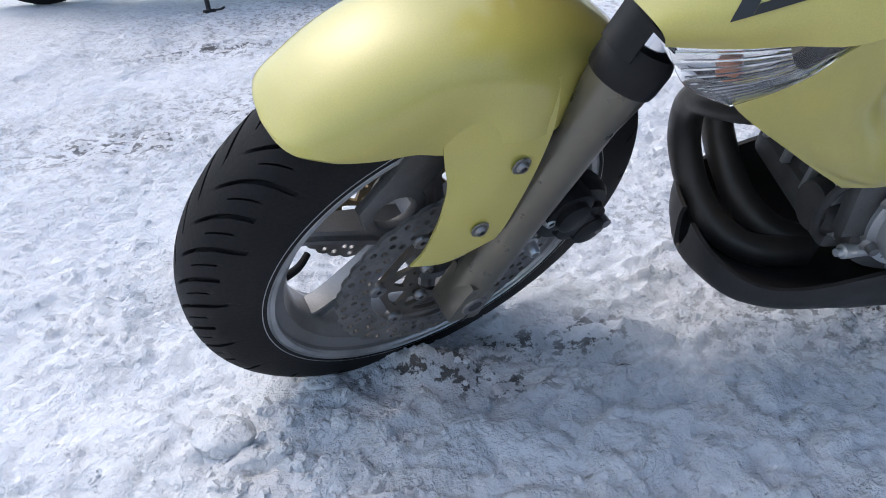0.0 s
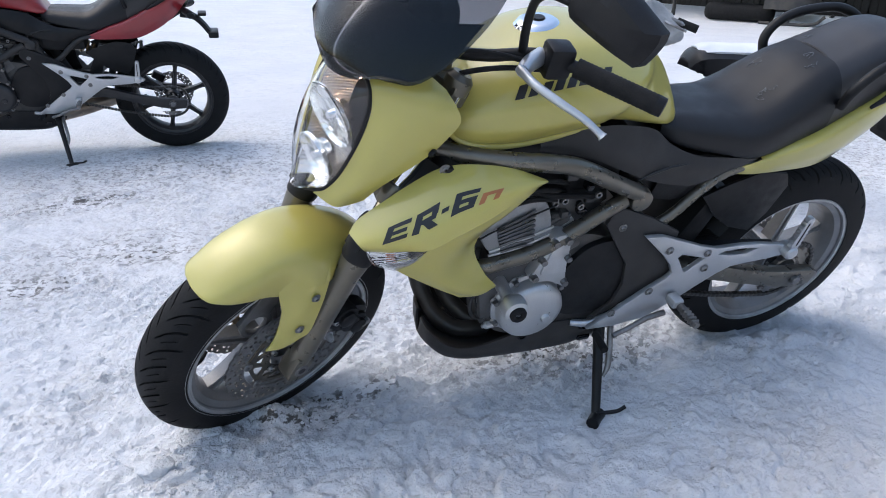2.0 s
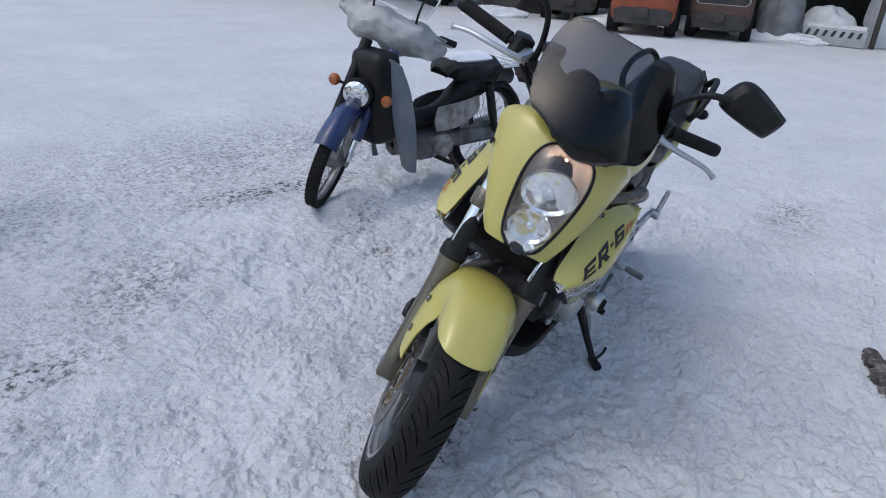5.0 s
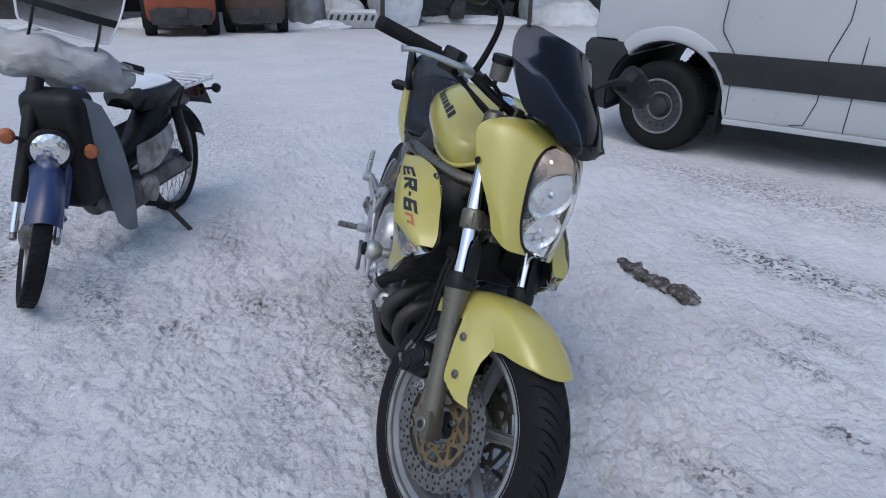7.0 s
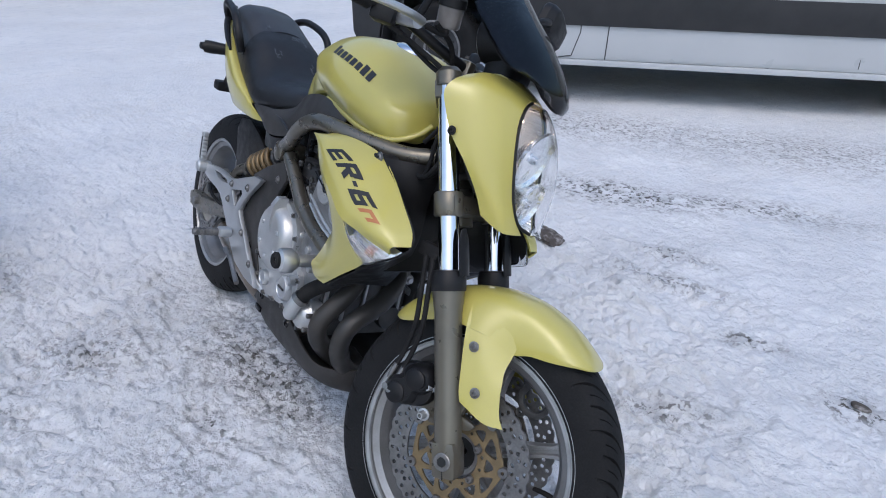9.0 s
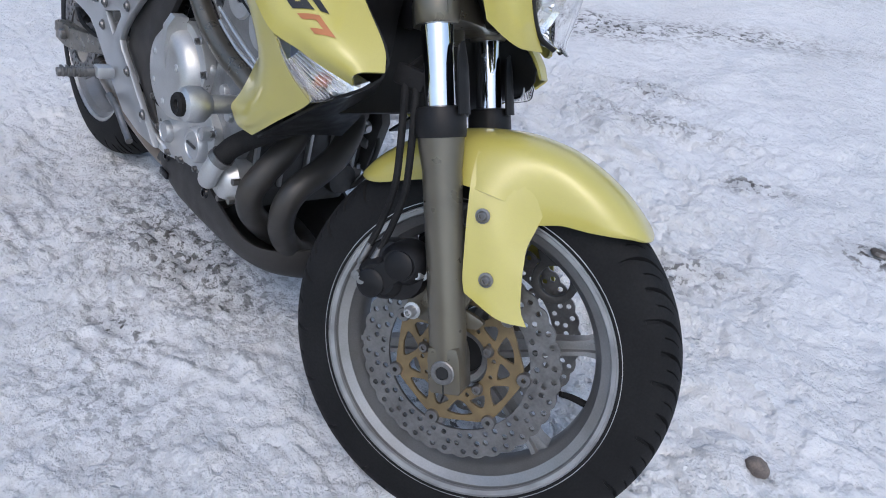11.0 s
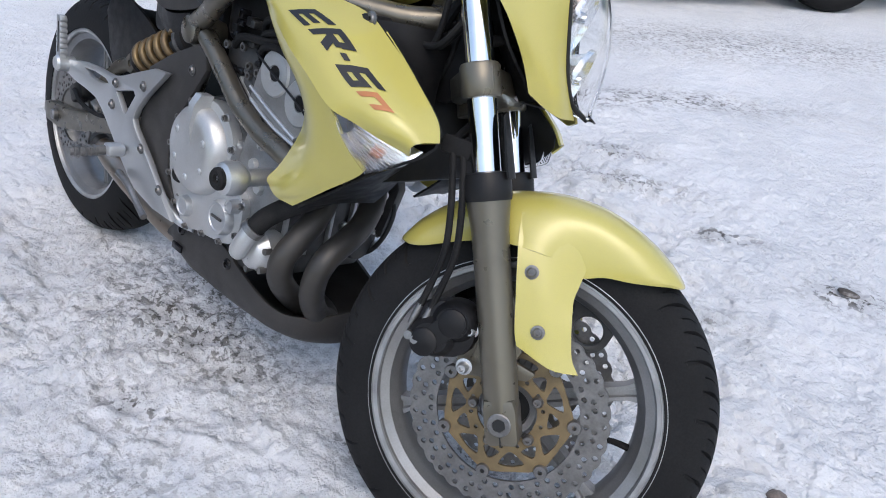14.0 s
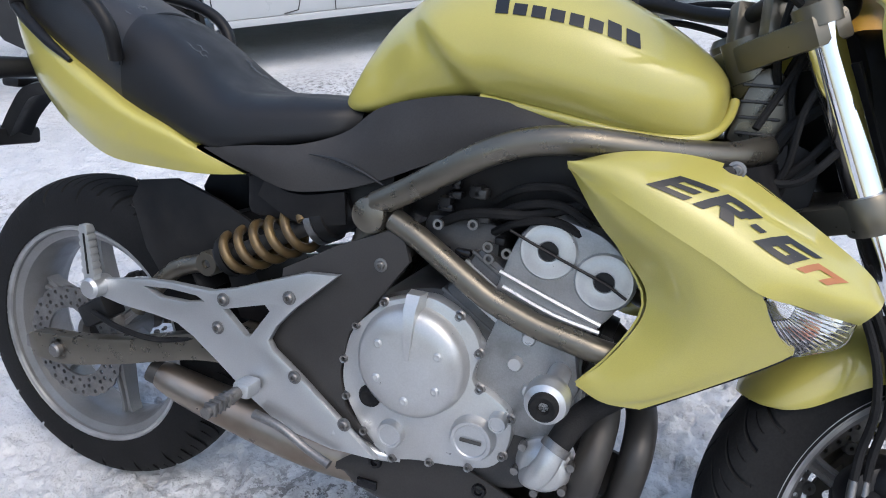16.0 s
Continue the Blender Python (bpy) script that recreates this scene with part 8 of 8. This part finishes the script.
def forklift(at, paint, label, scale=1.0, turn=0.0, snow=True):
    root = thing("forklift", label, "forklift", facing(at, turn) @ Matrix.Scale(scale, 4), "forklifts by the shed")
    # counterweight towards the yard
    rows = []
    for z, w, x in ((.22, .46, -.02), (.30, .54, .02), (.60, .56, .05), (.85, .55, .03), (.98, .50, -.04), (1.03, .40, -.12)):
        rows.append([(x - .16, -w, z), (x - .05, -w * .97, z), (x, -w * .7, z), (x + .01, 0, z), (x, w * .7, z), (x - .05, w * .97, z), (x - .16, w, z)])
    part("counterweight", sheet(rows, 25, 15, .12, inward=(-.6, 0, .6))[0], paint, root, "painted cast counterweight")
    part("chassis", block(-1.7, -.10, -.50, .50, .28, .95, .06, 2), paint, root)
    def out(c):
        return Vector((c.y, c.x, c.z))
    arch = [(-.46, .70), (-.40, .64), (.40, .64), (.46, .70), (.45, .88), (.38, .96), (-.38, .96), (-.45, .88)]
    part("panel_rim", plate([(x * 1.05, .80 + (z - .80) * 1.09) for x, z in arch], -.02, .062, bevel=.01, warp=out), WHITEM, root, "pale panel rim")
    panel = part("rear_panel", plate(arch, .0, .072, bevel=.01, warp=out), TRIM, root, "dark rear panel")
    for i in range(6):
        part("marking_bar", block(.071, .078, -.25 + .09 * i, -.19 + .09 * i, .78, .85, .002), WHITEM, panel)
    part("bumper", plate([(-.47, .20), (-.50, .42), (-.36, .47), (.36, .47), (.50, .42), (.47, .20)], -.1, .066, bevel=.02, warp=out), TRIM, root, "black lower bumper")
    part("tow_hitch", block(.02, .10, -.10, .10, .30, .48, .02), TRIM, root)
    for o in (-1, 1):
        part("rear_wheel", lathe([(0, -.09), (.12, -.09), (.14, -.10), (.24, -.10), (.26, -.07), (.26, .07), (.24, .10), (.14, .10), (.12, .09), (0, .09)], (-.36, o * .50, .26), 28), TYRE, root, "black forklift tyre")
        part("front_wheel", lathe([(0, -.11), (.16, -.11), (.18, -.12), (.31, -.12), (.33, -.09), (.33, .09), (.31, .12), (.18, .12), (.16, .11), (0, .11)], (-1.55, o * .52, .33), 28), TYRE, root, "black forklift tyre")
        part("guard_post", tube([(-.45, o * .42, .95), (-.40, o * .42, 1.5), (-.50, o * .40, 2.08)], .035, 10), TRIM, root, "dark overhead guard post")
        part("guard_post", tube([(-1.45, o * .42, .95), (-1.35, o * .42, 1.5), (-1.25, o * .40, 2.08)], .035, 10), TRIM, root)
        part("mast_rail", block(-1.95, -1.83, o * .34 - .05, o * .34 + .05, .08, 2.15, .01), TRIM, root, "dark steel mast rail")
        part("lamp", lathe([(0, .03), (.04, .026), (.05, 0), (.04, -.03), (0, -.04)], (.0 - .4, o * .46, 1.9), 14, axis='X'), RED, root)
    for i in range(5):
        part("guard_bar", block(-1.28 + .17 * i, -1.25 + .17 * i, -.42, .42, 2.06, 2.10, .01), TRIM, root)
    part("seat", block(-.85, -.45, -.25, .25, .95, 1.45, .08, 3), TRIM, root, "dark driver seat")
    part("gas_bottle", tube([(-.16, -.32, 1.16), (-.16, -.28, 1.16), (-.16, .22, 1.16), (-.16, .30, 1.16)], [.06, .14, .14, .06], 18, smooth=False), paint, root)
    if snow:
        cap = sheet([[(-.30, -.42, 1.03), (-.18, -.40, 1.06), (-.06, -.38, 1.03)], [(-.30, 0, 1.06), (-.18, 0, 1.10), (-.03, 0, 1.05)], [(-.30, .42, 1.03), (-.18, .40, 1.06), (-.06, .38, 1.03)]], 9, 15, .05)[0]
        part("snow_cover", cap, SNOWTOP, root, "settled snow")
    return root


forklift((-10.2, -2.62), ORANGE, "faded orange forklift with snow on its counterweight", 1.05)
forklift((-11.0, -1.42), RUSTRED, "brownish forklift with a dark grille and snow on top", .98)
forklift((-11.6, -4.55), OLIVE, "dull olive forklift by the shed, snow on top", 1.0, 4)
forklift((-11.6, -8.2), WHITEM, "white forklift with a dark grille by the shed", .92, -4)


def heap(name, label, at, size, mat, seed, cat, rough=.2):
    bm = bmesh.new()
    bmesh.ops.create_icosphere(bm, subdivisions=4, radius=1)
    crumple(bm, rough, 1.6, seed)
    for v in bm.verts:
        v.co = Vector((v.co.x * size[0], v.co.y * size[1], max(v.co.z, -.25) * size[2]))
    ob = part(name, bm, mat, m=facing(at) @ Matrix.Translation((0, 0, size[2] * .2)))
    return tagged(ob, label, cat)


def bulk_bag(at, s=1.0):
    bm = bmesh.new()
    bmesh.ops.create_cube(bm, size=1)
    bmesh.ops.subdivide_edges(bm, edges=list(bm.edges), cuts=9, use_grid_fill=True)
    for v in bm.verts:
        x, y, z = v.co
        b = 1 + .12 * math.cos(z * math.pi)
        v.co = (x * .85 * b * s, y * .85 * b * s, (z + .5) * 1.05 * s - .10 * s * max(0, z) * (abs(x) + abs(y)))
    crumple(bm, .05, 3, at[0])
    bag = part("bulk_bag", bm, BAG, m=facing(at, 20))
    tagged(bag, "full white woven bulk bag standing on the snow", "bag", "bulk bags")
    for o in (-1, 1):
        part("lifting_loop", tube([(o * .3 * s, -.2, .95 * s), (o * .32 * s, 0, 1.15 * s), (o * .3 * s, .2, .95 * s)], .02, 6), BAG, bag)


bulk_bag((-13.4, 1.45))
bulk_bag((-14.9, 5.3), .8)
heap("covered_machine", "grey snow-dusted machine standing by the shed", (-12.4, -.55), (.38, .42, .95), GREYM, 21.0, "machine", .18)
heap("snow_mound", "snow-covered heap of scrap by the shed", (-14.2, 5.9), (.5, .9, .5), SNOWTOP, 4.0, "snow")
heap("tarpaulin", "snow-topped tarpaulin over a machine", (-13.4, .3), (.45, .55, .55), SNOWTOP, 12.0, "tarpaulin")
heap("covered_machine", "dark covered machine under the shed roof", (-15.4, 2.9), (.6, 1.3, .6), TRIM, 2.0, "machine", .35)
heap("covered_machine", "dark covered machine under the shed roof", (-16.5, 7.4), (.6, 1.6, .6), TRIM, 5.0, "machine", .35)
heap("covered_machine", "dark covered machine under the shed roof", (-12.6, -6.3), (.5, .9, .7), TRIM, 7.0, "machine", .35)
for _x, _y, _s, _q in ((-11.0, -6.0, .7, 1.0), (-12.0, -3.6, .8, 2.0), (-12.3, -.5, .9, 3.0), (-14.3, 3.6, 1.4, 4.0), (-11.6, -10.4, .9, 5.0), (-16.4, 8.8, 1.6, 6.0)):
    heap("snow_bank", "low bank of ploughed snow along the shed", (_x, _y), (.35, _s, .16), SNOWTOP, _q, "snow")


def excavator(at, paint, label, turn, s=1.0):
    root = thing("excavator", label, "excavator", facing(at, turn) @ Matrix.Scale(s, 4), "small excavators")
    part("boom", tube([(0, 0, .9), (.1, .35, 1.7), (.12, .75, 2.0), (.12, 1.25, 1.95), (.12, 1.5, 1.8)], [.10, .13, .14, .11, .09], 8, 30), paint, root, "arched painted boom")
    part("dipper", tube([(.12, 1.45, 1.9), (.14, 1.55, 1.2), (.16, 1.58, .55)], [.10, .09, .07], 8, 20), paint, root, "hanging dipper arm")
    part("ram", tube([(.14, .55, 1.55), (.16, 1.1, 1.7)], .035, 10), CHROME, root, "steel hydraulic ram")
    part("bucket", plate([(1.40, .15), (1.75, .15), (1.80, .55), (1.55, .60), (1.42, .45)], -.2, .2, bevel=.02, warp=lambda c: Vector((c.y + .16, c.x, c.z))), TRIM, root, "dark steel bucket")
    part("house", block(-1.2, -.1, -.6, .6, .55, 1.25, .08, 2), paint, root)
    part("cab", block(-1.0, -.25, -.45, .25, 1.2, 2.1, .06, 2), TRIM, root)
    for o in (-1, 1):
        part("track", block(-1.2, .3, o * .55 - .16, o * .55 + .16, 0, .48, .16, 3), TRIM, root, "dark rubber track")
    return root


excavator((-14.2, 1.5), GREENM, "turquoise mini excavator with an arched boom", 0, .95)
excavator((-15.3, 3.2), RUSTRED, "rust-red mini excavator parked under the roof", 12, .85)
excavator((-16.6, 6.0), YELLOWM, "ochre excavator parked under the roof", 30, 1.0)


def snowmobile(at):
    root = thing("snowmobile", "old dark snowmobile with white trim by the shed", "snowmobile", facing(at, 80))
    rows = [[(x, -w, .32), (x, -w * .8, h * .8), (x, 0, h), (x, w * .8, h * .8), (x, w, .32)] for x, w, h in ((1.15, .12, .45), (.95, .34, .68), (.6, .42, .86), (.25, .38, .92), (.0, .26, .80))]
    part("hood", sheet(rows, 15, 20, .03)[0], TRIM, root, "dark scuffed hood")
    part("hood_stripe", sheet([[(1.0, .36, .5), (.6, .44, .62), (.2, .40, .66)], [(1.0, .345, .58), (.6, .425, .70), (.2, .385, .74)]], 12, 4, .01)[0], WHITEM, root, "white stripe")
    part("seat", sheet([[(x, -w, .62), (x, -w * .8, h), (x, 0, h + .03), (x, w * .8, h), (x, w, .62)] for x, w, h in ((.0, .18, .76), (-.4, .2, .80), (-.9, .2, .82), (-1.3, .18, .90))], 13, 18, .03)[0], VINYL, root, "dark seat")
    part("snow_cover", sheet([[(x, -.2, h), (x, 0, h + .05), (x, .2, h)] for x, h in ((-.1, .80), (-.5, .84), (-1.0, .86), (-1.3, .94))], 9, 12, .04)[0], SNOWTOP, root, "snow on the seat")
    part("track", block(-1.35, .2, -.19, .19, .02, .40, .15, 3), RUBBER, root, "dark rubber track")
    for o in (-1, 1):
        part("ski", tube([(-.0, o * .42, .04), (.6, o * .42, .03), (1.1, o * .42, .06), (1.3, o * .42, .22)], .035, 8), TRIM, root, "black ski")
        part("ski_leg", tube([(.6, o * .42, .05), (.6, o * .3, .45)], .03, 8), TRIM, root)
        part("handle", tube([(.05, 0, .95), (.02, o * .2, 1.02), (-.05, o * .33, 1.02)], .015, 8), TRIM, root)
    part("windshield", sheet([[(.30, -.25, .90), (.36, 0, .92), (.30, .25, .90)], [(.16, -.20, 1.15), (.20, 0, 1.18), (.16, .20, 1.15)]], 11, 7, .006)[0], SMOKE, root, "low smoked windshield")


snowmobile((-10.6, -11.0))


def barrier(at):
    root = thing("barrier_block", "low white block with black hazard stripes", "barrier", facing(at))
    part("body", block(-.25, .25, -.55, .55, 0, .32, .05, 2), WHITEM, root)
    for i in range(7):
        part("stripe", plate([(-.50 + .145 * i, .17), (-.44 + .145 * i, .17), (-.40 + .145 * i, .28), (-.46 + .145 * i, .28)], .251, .256, warp=lambda c: Vector((c.y, c.x, c.z))), TRIM, root)
    part("snow_cover", sheet([[(-.22, -.5, .31), (0, -.5, .38), (.22, -.5, .31)], [(-.22, .5, .31), (0, .5, .38), (.22, .5, .31)]], 7, 9, .05)[0], SNOWTOP, root)


barrier((-12.6, .45))
